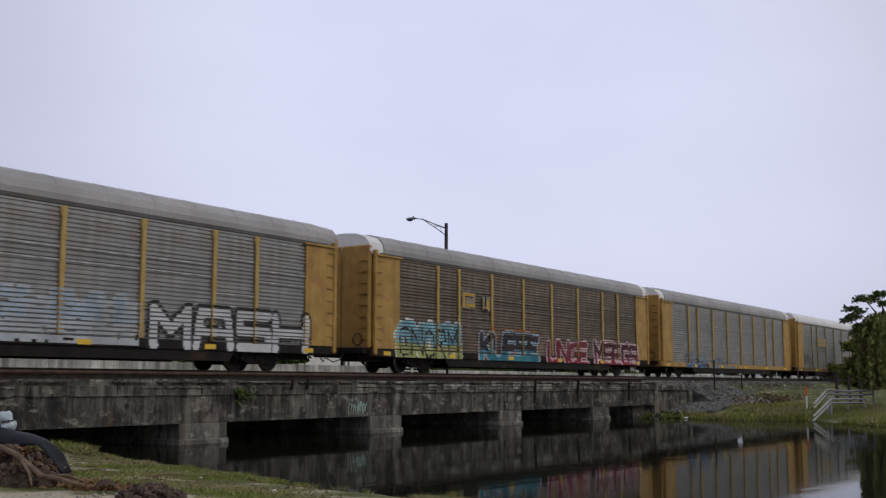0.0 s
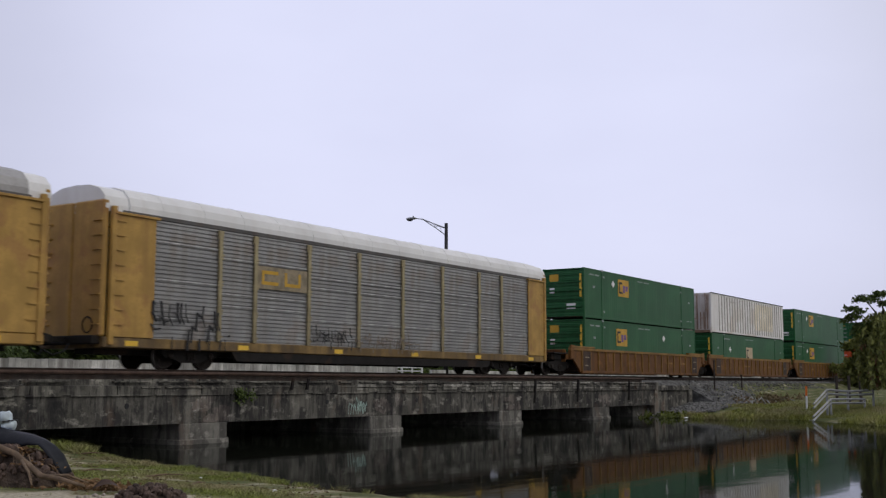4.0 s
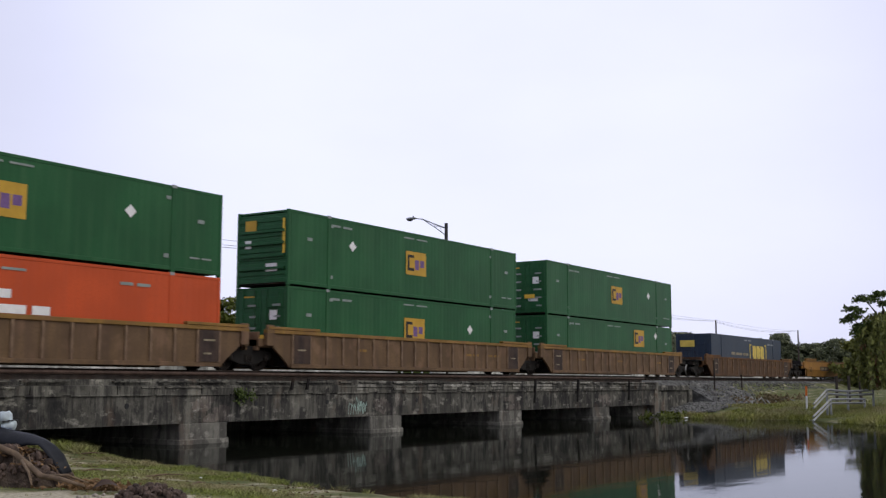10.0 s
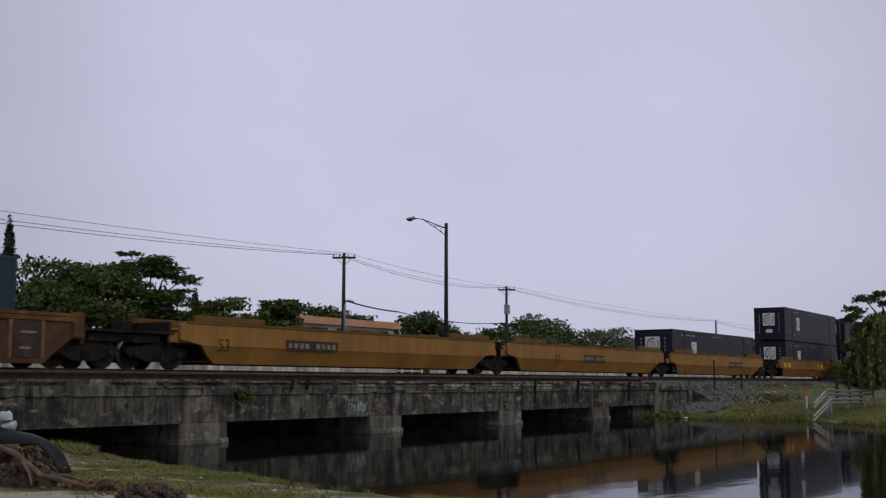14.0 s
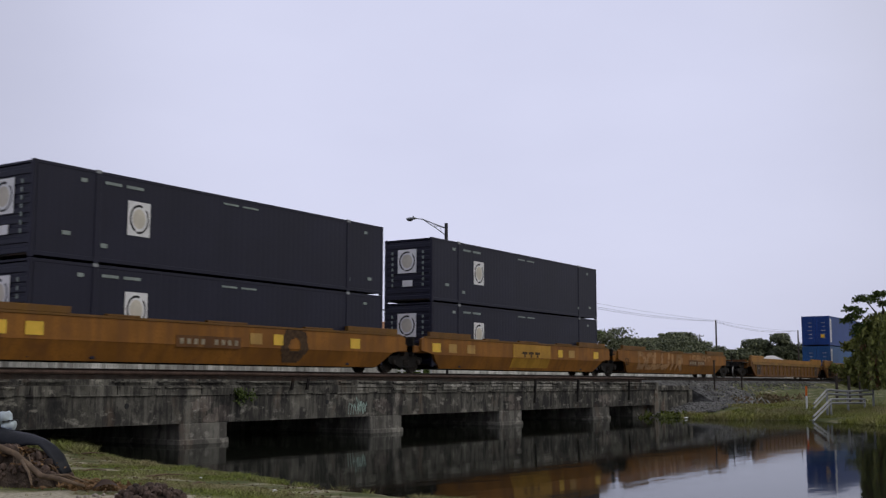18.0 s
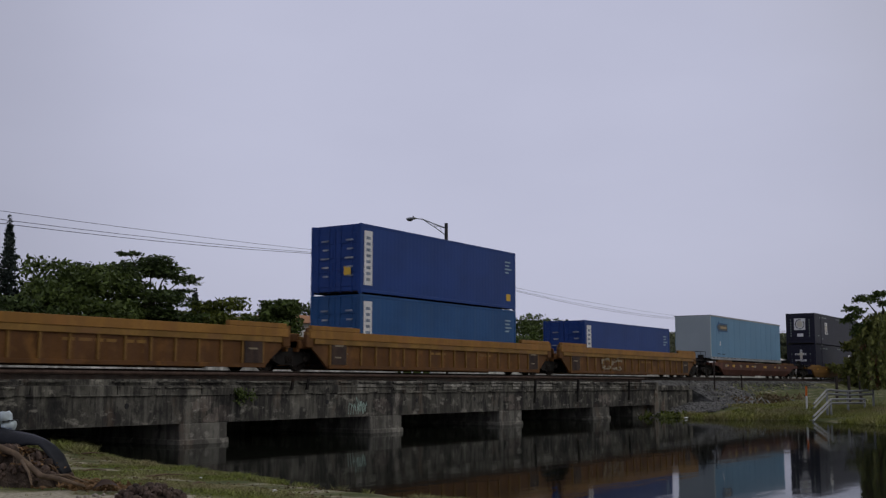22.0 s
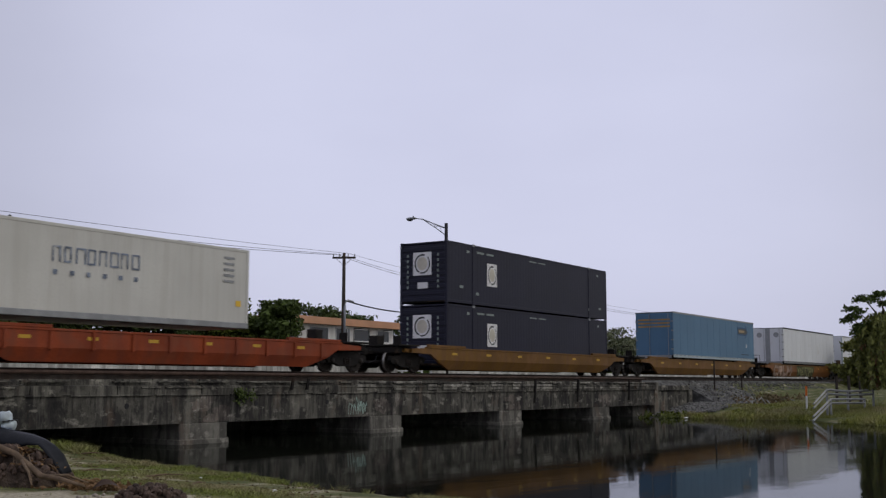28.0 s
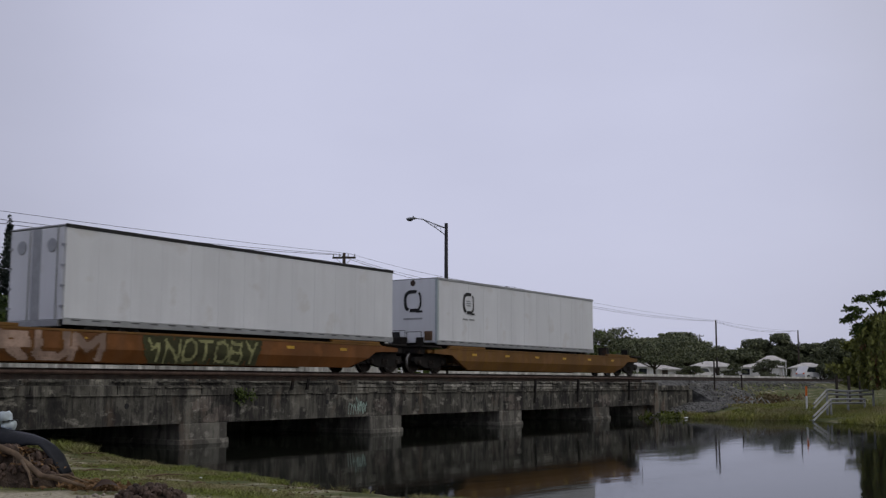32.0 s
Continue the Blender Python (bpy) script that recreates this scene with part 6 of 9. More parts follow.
def smooth_unit(car, a, b, body, rail, idx, top=1.5, marks=False):
    u0, u1 = a + 2.2, b - 2.2
    for sgn in (-1, 1):
        y0, y1 = (-1.5, -1.38) if sgn < 0 else (1.38, 1.5)
        pts = [(u0 - 0.1, 0.34), (u0 + 0.15, 0.2), (u1 - 0.15, 0.2), (u1 + 0.1, 0.34), (u1 + 0.7, 0.8), (u1 + 1.6, 0.95), (u1 + 1.6, top - 0.08), (u1 + 1.4, top), (u0 - 1.4, top), (u0 - 1.6, top - 0.08), (u0 - 1.6, 0.95), (u0 - 0.7, 0.8)]
        upper = [p for p in pts if p[1] >= 0.8]
        lower = [p for p in pts if p[1] <= 0.8]
        part("well_side", Shape().extrude(upper, "y", y0, y1), body, car)
        part("lower_plate", leaning(lower, 0.8, y0, y1, sgn), body, car)
        q = (y0 - 0.03, y1) if sgn < 0 else (y0, y1 + 0.03)
        part("top_chord", Shape().box(u0 - 1.3, u1 + 1.3, q[0], q[1], top - 0.02, top + 0.06, 0.01), rail, car)
        part("seam_bar", Shape().box(u0 - 0.5, u1 + 0.5, min(y0 if sgn < 0 else y1, (y0 if sgn < 0 else y1) + sgn * 0.012), max(y0 if sgn < 0 else y1, (y0 if sgn < 0 else y1) + sgn * 0.012), 0.79, 0.815), body, car)
        for c, d, h in ((u0 - 1.0, 3.3, 0.2), (u0 + 3.6, 1.3, 0.06), ((u0 + u1) / 2 - 1, 1.9, 0.06), (u1 - 4.8, 1.6, 0.06), (u1 - 2.3, 3.3, 0.2)):
            part("bracket", Shape().box(c, c + d, q[0] - 0.005, q[1] + 0.005, top + 0.06, top + 0.06 + h, 0.01), rail, car)
    part("well_floor", Shape().box(u0, u1, -1.2, 1.2, 0.2, 0.28), "under", car)
    for x in (u0, u1 - 0.12):
        part("well_end", Shape().box(x, x + 0.12, -1.1, 1.1, 0.29, 0.95, 0.01), "under", car)
    for x0, x1 in ((a + 0.25, u0 + 0.1), (u1 - 0.1, b - 0.25)):
        part("end_frame", Shape().box(x0, x1, -1.36, 1.36, 0.85, 1.15, 0.03), body, car)
        m = x0 if x0 < (a + b) / 2 else x1 - 0.12
        part("end_bulkhead", Shape().box(m, m + 0.12, -1.3, 1.3, 0.7, top + 0.02, 0.02), "under", car)
    part("roof_walk", Shape().box(a + 0.4, a + 0.8, -1.2, 1.2, 1.2, 1.26), "under", car)


def low_unit(car, a, b, body, rail, idx, top=1.06):
    """A shallow wagon with a fish-bellied side."""
    u0, u1 = a + 2.0, b - 2.0
    for sgn in (-1, 1):
        y0, y1 = (-1.5, -1.38) if sgn < 0 else (1.38, 1.5)
        pts = [(u0 - 0.3, 0.5), (u0 + 0.7, 0.16), (u1 - 0.7, 0.16), (u1 + 0.3, 0.5), (u1 + 0.9, 0.8), (u1 + 2.3, 0.84), (u1 + 2.3, 1.0), (u1 + 1.2, top), (u0 - 1.2, top), (u0 - 2.3, 1.0), (u0 - 2.3, 0.84), (u0 - 0.9, 0.8)]
        upper = [(u0 - 0.42, 0.56)] + [(u1 + 0.42, 0.56)] + pts[4:]
        lower = [(u0 - 0.42, 0.56), (u0 - 0.3, 0.5), (u0 + 0.7, 0.16), (u1 - 0.7, 0.16), (u1 + 0.3, 0.5), (u1 + 0.42, 0.56)]
        part("well_side", Shape().extrude(upper, "y", y0, y1), body, car)
        part("lower_plate", leaning(lower, 0.56, y0, y1, sgn), body, car)
        q = (y0 - 0.025, y1) if sgn < 0 else (y0, y1 + 0.025)
        part("top_chord", Shape().box(u0 - 1.2, u1 + 1.2, q[0], q[1], top - 0.02, top + 0.05, 0.01), rail, car)
    part("deck", Shape().box(u0 - 0.5, u1 + 0.5, -1.28, 1.28, 0.34, 0.42), "under", car)
    for x0, x1 in ((a - 0.6, u0 - 0.4), (u1 + 0.4, b + 0.6)):
        part("end_platform", Shape().box(x0, x1, -1.36, 1.36, 0.84, 1.0, 0.03), body, car)
    for i in range(6):
        x = u0 + 0.8 + (u1 - u0 - 2.2) * i / 5
        plate(car, "reflector", x, x + 0.4, 0.8, 0.9, -1.503, "yellow", "yellow reflector patch")
    for c in (u0 - 1.1, u1 - 1.9):
        part("side_ledge", Shape().box(c, c + 3.0, -1.53, -1.39, top + 0.05, top + 0.15, 0.012), rail, car)
    for m in (a - 0.3, b + 0.25):
        part("hand_brake_stand", Shape().box(m, m + 0.06, -0.9, -0.5, 1.0, 1.55, 0.01), "under", car)


UNIT = {"ribbed": ribbed_unit, "smooth": smooth_unit, "low": low_unit}


def well_wagon(bogies, style, body, rail, label, group):
    x0 = bogies[0]
    car = roll_along(thing("well_wagon", label, "railway wagon", group), x0)
    rel = [b - x0 for b in bogies]
    for i, (a, b) in enumerate(zip(rel, rel[1:])):
        UNIT[style](car, a, b, body, rail, i + int(x0))
    for r in rel:
        truck(car, r, x0)
        part("truck_cover", Shape().box(r - 0.5, r + 0.5, -0.75, 0.75, 0.73, 0.92, 0.03), "under", car)
    for r, sgn in ((rel[0], -1), (rel[-1], 1)):
        part("end_sill", Shape().box(min(r, r + sgn * 1.1), max(r, r + sgn * 1.1), -1.2, 1.2, 0.8, 1.08, 0.03), "under", car)
        part("end_platform", Shape().box(min(r - sgn * 0.4, r + sgn * 1.15), max(r - sgn * 0.4, r + sgn * 1.15), -1.42, 1.42, 1.1, 1.17, 0.01), "under", car)
        part("hand_rail", Shape().tube([(r + sgn * 1.1, -1.35, 0.8), (r + sgn * 1.1, -1.35, 1.75), (r + sgn * 1.1, -0.6, 1.75), (r + sgn * 1.1, -0.6, 1.1)], 0.02, 6), "under", car)
        part("brake_gear", Shape().box(r - sgn * 0.2, r + sgn * 0.25, 0.3, 0.8, 1.1, 1.7, 0.03) if sgn > 0 else Shape().box(r - 0.3, r + 0.2, 0.3, 0.8, 1.1, 1.6, 0.03), "under", car)
        coupler(car, r + sgn * 1.1, sgn)
    return car


# four autoracks at the head of what is seen
rack_a = autorack(4.8, "rack_grey", "roof_grey", "grey-panelled autorack wagon with yellow posts and sprayed lettering", "roof_grey", sill="under")
spray(rack_a, ["M", "A", "S", "H"], 18.95, 26.6, 0.6, 2.05, rack_rows(0.6, 2.4), 0.165, "silver_bright", "silver_bright", "ink", 0.11, halo="ink", halo_size=0.04, posts=POSTS[1:-1], seed=9, loose=0.2, label="silver block graffiti with a black outline reading MASH")
spray(rack_a, ["N", "U", "M", "R", "U", "M", "I"], 8.2, 18.6, 0.72, 2.15, rack_rows(0.7, 2.3), 0.2, "wash_blue", "wash_white", "wash_white", 0.12, wash="wash_white", posts=POSTS[1:-1], seed=3, label="faded pale blue and white graffiti wash", gaps=0.06)
rack_b = autorack(35.0, "rack_brown", "roof_grey", "brown rusty-panelled autorack wagon covered in coloured graffiti", "roof_white", sill="under")
spray(rack_b, ["C", "N", "O", "R", "M"], 2.1, 6.75, 0.55, 2.05, rack_rows(0.6, 2.4), 0.045, "ink", None, "cyan", 0.27, "lime", halo="white", halo_size=0.12, posts=POSTS[1:-1], seed=11, label="pale blue and lime green graffiti letters with black lines")
spray(rack_b, ["K", "U", "E", "S", "E"], 8.6, 14.2, 0.52, 1.9, rack_rows(0.6, 2.35), 0.17, "ink_letter", "teal", "pale_blue", 0.11, halo="spray_orange", halo_size=0.16, posts=POSTS[1:-1], seed=12, label="dark and teal graffiti letters with a pale blue rim and orange clouds")
spray(rack_b, ["U", "N", "G", "E"], 15.2, 19.9, 0.42, 1.75, rack_rows(0.6, 2.2), 0.13, "crimson", "crimson", "pink", 0.11, halo="spray_wine", halo_size=0.08, posts=POSTS[1:-1], seed=13, label="crimson graffiti letters with a pink rim")
spray(rack_b, ["M", "S", "E", "G", "S"], 20.7, 26.6, 0.45, 1.85, rack_rows(0.6, 2.3), 0.13, "spray_wine", "crimson", "pink", 0.12, halo="pink", halo_size=0.05, posts=POSTS[1:-1], seed=14, label="dark red graffiti letters with a pale pink rim")
rack_c = autorack(65.0, "rack_grey", "roof_grey", "grey-panelled autorack wagon with yellow ends and small tags", "roof_white", "rack_post", "rack_yellow")
spray(rack_c, ["O", "R", "O", "B"], 4.5, 8.3, 0.62, 1.5, rack_rows(0.6, 1.7), 0.08, "steel_blue", "blue_light", "steel_blue", 0.1, halo="ink_letter", halo_size=0.05, posts=POSTS[1:-1], seed=21, label="small pale blue graffiti tag with dark edges", gaps=0.2)
spray(rack_c, ["S", "E", "N", "U", "C"], 9.2, 14.2, 0.62, 1.25, rack_rows(0.6, 1.4), 0.045, "steel_blue", None, "worn_blue", 0.06, posts=POSTS[1:-1], seed=22, label="thin teal and white graffiti tag", gaps=0.2)
plate(rack_c, "data_panel", 8.3, 8.75, 0.64, 0.88, -1.508, "ink", "dark data plate")
graffiti(rack_c, 19.5, 22.5, 0.9, 1.5, -1.55, None, None, "silver", seed=23)
rack_d = autorack(95.1, "rack_grey", "roof_white", "grey-panelled autorack wagon with a white roof", "roof_white", "post_grey", "sill_dirty")
graffiti(rack_d, 2.0, 5.5, 0.6, 2.1, -1.55, None, "rack_grey", "ink", seed=31)
graffiti(rack_d, 9.7, 12.2, 0.8, 1.7, -1.55, None, "rack_grey", "ink", seed=32)
graffiti(rack_d, 12.4, 16.8, 0.75, 1.7, -1.55, None, "cream", "rack_brown", seed=33)
plate(rack_b, "emblem", 6.95, 8.1, 2.92, 3.68, -1.535, "worn_cream", "faded pale emblem patch with worn yellow strokes")
plate(rack_b, "emblem", 8.75, 9.45, 2.9, 3.55, -1.535, "worn_cream", "faded pale emblem patch with worn yellow strokes")
for u, v, z0, z1, shade in ((0.05, 0.2, 3.0, 3.62, "yellow"), (0.2, 1.0, 3.5, 3.62, "yellow"), (0.35, 1.1, 3.02, 3.14, "yellow"), (0.25, 0.95, 3.44, 3.48, "ink"), (1.95, 2.1, 3.1, 3.6, "ink"), (2.1, 2.3, 2.95, 3.4, "yellow"), (1.8, 2.2, 2.9, 3.0, "ink")):
    plate(rack_b, "emblem_mark", 7.0 + u, 7.0 + v, z0, z1, -1.543, shade)
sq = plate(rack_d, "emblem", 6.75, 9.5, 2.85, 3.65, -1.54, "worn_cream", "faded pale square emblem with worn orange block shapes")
for u, v, z0, z1 in ((0.3, 0.42, 3.0, 3.5), (0.42, 1.15, 3.38, 3.5), (0.42, 1.15, 3.0, 3.12), (1.5, 1.62, 3.0, 3.5), (2.25, 2.37, 3.0, 3.5), (1.62, 2.25, 3.0, 3.12)):
    plate(sq, "emblem_mark", 6.75 + u, 6.75 + v, z0, z1, -1.548, "yellow")

well_1 = well_wagon([125.6, 146.5, 167.05, 187.3], "ribbed", "well_brown", "well_rail", "three-unit rusty brown well wagon with a yellow top edge", "well wagons")
well_2 = well_wagon([191.25, 211.8, 232.0, 252.2], "ribbed", "well_brown_dark", "well_rail", "three-unit dark brown ribbed well wagon", "well wagons")
well_3 = well_wagon([255.75, 277.1], "ribbed", "well_umber", "well_brown", "single-unit dark rusty brown ribbed well wagon", "well wagons")
well_4 = well_wagon([279.9, 300.9, 321.6, 341.7], "smooth", "well_yellow", "well_ochre", "three-unit yellow smooth-sided well wagon, partly empty", "well wagons")
well_5 = well_wagon([344.9, 366.8, 386.8, 406.4], "smooth", "well_gold", "well_ochre", "three-unit orange-yellow well wagon with patched paint", "well wagons")
well_6 = well_wagon([410.7, 431.7, 451.8, 472.4], "ribbed", "well_brown", "well_rail", "three-unit rusty well wagon with a broad yellow top edge", "well wagons")
well_7 = well_wagon([475.5, 495.8], "low", "well_red", "well_brown", "shallow dark red wagon carrying a trailer", "low wagons")
well_8 = well_wagon([499.6, 520.8], "low", "well_ochre", "well_rail", "shallow dull yellow wagon carrying stacked containers", "low wagons")
well_9 = well_wagon([525.3, 543.2], "low", "well_orange", "well_orange", "shallow orange-red wagon carrying a refrigerated container", "low wagons")
well_10 = well_wagon([547.4, 568.3], "low", "well_ochre", "well_ochre", "shallow dull yellow wagon carrying stacked containers", "low wagons")
well_11 = well_wagon([571.4, 592.5], "low", "well_ochre", "well_ochre", "shallow dull yellow wagon carrying a blue trailer", "low wagons")
well_12 = well_wagon([595.6, 617.1], "low", "well_amber", "well_ochre", "shallow ochre wagon with graffiti carrying a white trailer", "low wagons")
well_13 = well_wagon([620.5, 641.6], "low", "well_ochre", "well_ochre", "shallow ochre wagon carrying a white trailer at the train's end", "low wagons")
for a, b in ((0, 21.0), (21.0, 41.1), (41.1, 61.7)):
    part("top_plate", Shape().box(a + 0.6, b - 0.6, -1.61, -1.5, 1.2, 1.5, 0.012), "well_yellow", well_6, "broad yellow top edge")
    part("band", Shape().box(a + 0.9, b - 0.9, -1.585, -1.5, 1.0, 1.2, 0.012), "well_rail", well_6, "tan band beneath the top edge")
    for c in (a + 0.7, b - 3.6):
        part("ledge", Shape().box(c, c + 2.9, -1.6, -1.42, 1.51, 1.68, 0.012), "well_yellow", well_6)
for i in range(10):
    x = 2.3 + i * 1.5
    part("side_rib", Shape().box(x, x + 0.1, -1.56, -1.49, 0.5, 1.04, 0.01), "well_orange", well_9)
for i, x in enumerate((2.4, 4.0, 5.6, 7.1, 8.9, 11.5, 15.1)):
    plate(well_7, "paint_patch", x, x + 0.5, 0.75, 0.92, -1.51, ("worn_cream", "yellow")[i % 2])
spray(well_12, ["C", "R", "U", "M"], 1.9, 6.9, 0.2, 1.04, flat_rows(0.2, 1.04, -1.515, 0.56, 0.05), 0.12, "faded_spray", "faded_spray", "well_brown", 0.06, posts=(), seed=41, label="faded pinkish graffiti letters reading CRUM")
spray(well_12, ["Z", "N", "O", "T", "O", "B", "Y"], 8.5, 13.6, 0.17, 1.06, flat_rows(0.17, 1.06, -1.515, 0.56, 0.05), 0.045, "spray_yellow_green", None, "moss_spray", 0.17, halo="moss_spray", halo_size=0.12, posts=(), seed=42, label="yellow-green graffiti letters on dark moss green")
for wagon, xs in ((well_4, (5.65, 29.8, 53.3)), (well_5, (8.6, 53.6))):
    for x in xs:
        w = 2.6 if x == 29.8 else 2.95
        sign = plate(wagon, "number_panel", x, x + w, 0.72, 1.1, -1.516, "panel_dark" if wagon == well_4 else "well_brown", "dark panel with pale lettering bars")
        for k in range(9):
            if k != 4:
                plate(sign, "lettering", x + 0.15 + k * w * 0.105, x + 0.15 + k * w * 0.105 + 0.17, 0.82, 1.0, -1.524, "worn_cream")
for x, w in ((1.9, 0.5), (3.0, 0.6), (12.0, 0.6), (13.2, 0.5), (17.6, 0.6), (23.3, 0.65), (24.6, 0.65), (26.1, 0.7), (35.0, 0.5), (36.2, 0.7), (39.2, 0.6)):
    plate(well_5, "paint_patch", x, x + w, 0.9, 1.28, -1.516, "reflect" if int(x) % 2 else "rack_yellow", "square patch of fresh yellow paint")
plate(well_5, "paint_patch", 30.3, 34.15, 0.82, 1.45, -1.516, "fresh_gold", "broad patch of fresh yellow paint")
lower_patch = Shape().extrude([(-1.515 + 0.42 * 0.5, 0.32), (-1.515, 0.82), (-1.5, 0.82), (-1.5 + 0.42 * 0.5, 0.32)], "x", 30.3, 34.15)
part("paint_patch", lower_patch, "fresh_gold", well_5, "broad patch of fresh yellow paint")
for k, x in enumerate((31.2, 31.85, 32.5)):
    plate(well_5, "emblem", x, x + 0.5, 0.98, 1.1, -1.524, "stencil_dark", "dark block emblem")
    plate(well_5, "emblem", x + 0.18, x + 0.32, 0.83, 0.98, -1.524, "stencil_dark", "dark block emblem")
spray(well_5, ["D", "O", "L", "U", "I", "R"], 45.3, 52.6, 0.4, 1.45, flat_rows(0.4, 1.45, -1.512, 0.8, 0.06), 0.15, "faded_tan", None, None, posts=(), seed=51, label="faded tan graffiti letters on orange paint", gaps=0.1)
spray(well_5, ["I", "D", "B", "O", "T"], 53.4, 57.8, 1.02, 1.46, flat_rows(1.02, 1.46, -1.512, None, 0.06), 0.07, "faded_tan", None, None, posts=(), seed=52, label="faded tan graffiti letters on orange paint", gaps=0.1)
spray(well_5, ["O"], 13.7, 15.0, 0.3, 1.5, flat_rows(0.3, 1.5, -1.513, 0.8, 0.06), 0.2, "stencil_dark", None, None, posts=(), seed=53, label="dark round sprayed blot")
spray(well_6, ["C", "C"], 46.5, 49.4, 0.3, 1.02, flat_rows(0.3, 1.0, -1.566, None, 0.05), 0.1, "worn_cream", None, None, posts=(), seed=55, label="two faded pale sprayed rings", gaps=0.42)
for wagon, xs in ((well_4, (2.25, 26.5)), (well_5, (43.4,))):
    for x in xs:
        written(wagon, "53", x, 0.62, 0.42, -1.512, "stencil_dark", "dark stencilled number")
for x in (2.5, 23.4):
    written(well_6, "125T", x, 0.5, 0.2, -1.506, "data", "pale stencilled load mark")

UP_Z = 3.11
green_container(128.3, 145.1, LOW_Z, emb=(4.1, 1.45), spot=(11.25, 2.1))
green_container(128.3, 145.1, UP_Z)
green_container(148.4, 165.5, LOW_Z, emb=(7.35, 1.0), spot=(3.75, 1.75), faded=True)
white_container(148.4, 165.6, UP_Z)
green_container(169.0, 185.8, LOW_Z, emb=(4.3, 1.45), spot=(3.6, 2.13))
green_container(169.0, 185.8, UP_Z)
orange_container(193.6, 210.2, LOW_Z)
green_container(193.6, 210.2, UP_Z, "doors", (7.35, 1.02), (12.6, 1.76))
green_container(213.6, 230.4, LOW_Z, "doors", (7.35, 1.02), (12.55, 1.72))
green_container(213.6, 230.5, UP_Z, "ribs", (7.45, 1.02), (3.8, 1.8))
green_container(233.7, 250.7, LOW_Z, "doors", (11.0, 1.48), (14.3, 2.2))
green_container(233.7, 250.8, UP_Z, "doors", (7.9, 1.04), (13.3, 1.8))
navy_container(258.0, 274.5, 0.24)
black_container(323.0, 339.6, 0.24)
black_container(348.1, 364.9, LOW_Z)
black_container(348.1, 364.9, UP_Z)
black_container(368.5, 385.1, LOW_Z)
black_container(368.5, 385.1, UP_Z)
blue_container(435.7, 448.2, LOW_Z, "blue_light")
blue_container(435.7, 448.2, UP_Z)
blue_container(455.85, 468.1, 0.2)
bt, L, y, z0 = trailer(475.65, 492.1, "trailer_sky", "trailer_pale", "pale blue box trailer with an arrow emblem", "blue trailers", "nose", 3.1)
arrow(bt, 3.55, z0 + 2.3, y, -1)
bars(bt, 1.35, z0 + 0.36, 1.55, 0.1, y, "navy")
plate(bt, "data_panel", 1.85, 2.0, z0 + 1.0, z0 + 1.3, y, "white")
black_container(502.9, 519.6, LOW_Z, "doors", True)
black_container(502.9, 519.6, UP_Z)
reefer_container(524.9, 537.5, 1.43)
black_container(550.1, 566.8, LOW_Z)
black_container(550.1, 566.8, UP_Z)
bt, L, y, z0 = trailer(576.8, 593.3, "trailer_blue", "trailer_blue", "blue box trailer with an arrow emblem and taped rear doors", "blue trailers", "door")
arrow(bt, 12.75, z0 + 2.18, y, 1)
bars(bt, 13.4, z0 + 0.42, 1.8, 0.1, y, "navy")
plate(bt, "data_panel", 14.55, 14.7, z0 + 1.0, z0 + 1.3, y, "white")
for k in range(3):
    part("tape_stripe", Shape().box(-0.012, -0.002, -1.1, 1.1, z0 + 1.95 + 0.22 * k, z0 + 2.05 + 0.22 * k), "rack_yellow", bt)
wt, L, y, z0 = trailer(601.1, 617.4, "trailer_white", "trailer_white", "white box trailer with closed rear doors", "white trailers", "door_dark")
for yy in (-0.7, 0.7):
    part("vent_disc", Shape().lathe([(0.001, -0.02), (0.2, -0.015), (0.22, 0.0)], n=16), "galv", wt, at=pose(-0.005, yy, z0 + 2.35, 0, 0, -90))
wt, L, y, z0 = trailer(620.7, 636.4, "trailer_white", "trailer_white", "white box trailer with a dark ring emblem", "white trailers", "nose")
round_ring = Shape()
for (cx, on_end) in ((2.6, False), (0.0, True)):
    for a0, a1, r0, r1 in ((62, 240, 0.7, 1.0), (-75, 48, 0.8, 1.0), (250, 300, 0.7, 1.02)):
        for i in range(14):
            q = []
            for r, c in ((r0, i), (r1, i), (r1, i + 1), (r0, i + 1)):
                a = radians(a0 + (a1 - a0) * c / 14)
                k = 0.5 * r / (abs(math.cos(a)) ** 3 + abs(math.sin(a)) ** 3) ** (1 / 3)
                q.append((k * math.cos(a) * 0.95, z0 + 1.95 + k * math.sin(a) * 0.98))
            round_ring.add([(-0.012, -p, v) for p, v in q] if on_end else [(cx + p, y - 0.004, v) for p, v in q], [(0, 1, 2, 3)])
    round_ring.add([(-0.012, -p, v) for p, v in ((0.2, z0 + 1.43), (0.52, z0 + 1.43), (0.52, z0 + 1.52), (0.2, z0 + 1.52))] if on_end else [(cx + p, y - 0.004, v) for p, v in ((0.2, z0 + 1.43), (0.52, z0 + 1.43), (0.52, z0 + 1.52), (0.2, z0 + 1.52))], [(0, 1, 2, 3)])
for k in range(3):
    plate(wt, "lettering", 2.42, 2.78, z0 + 1.82 + 0.1 * k, z0 + 1.87 + 0.1 * k, y, "galv")
part("lettering", Shape().box(-0.012, -0.002, -0.5, 0.5, z0 + 1.12, z0 + 1.2), "galv", wt)
part("vent_disc", Shape().lathe([(0.001, -0.02), (0.13, -0.015), (0.14, 0.0)], n=14), "panel_dark", wt, at=pose(-0.005, 0.0, z0 + 2.75, 0, 0, -90))
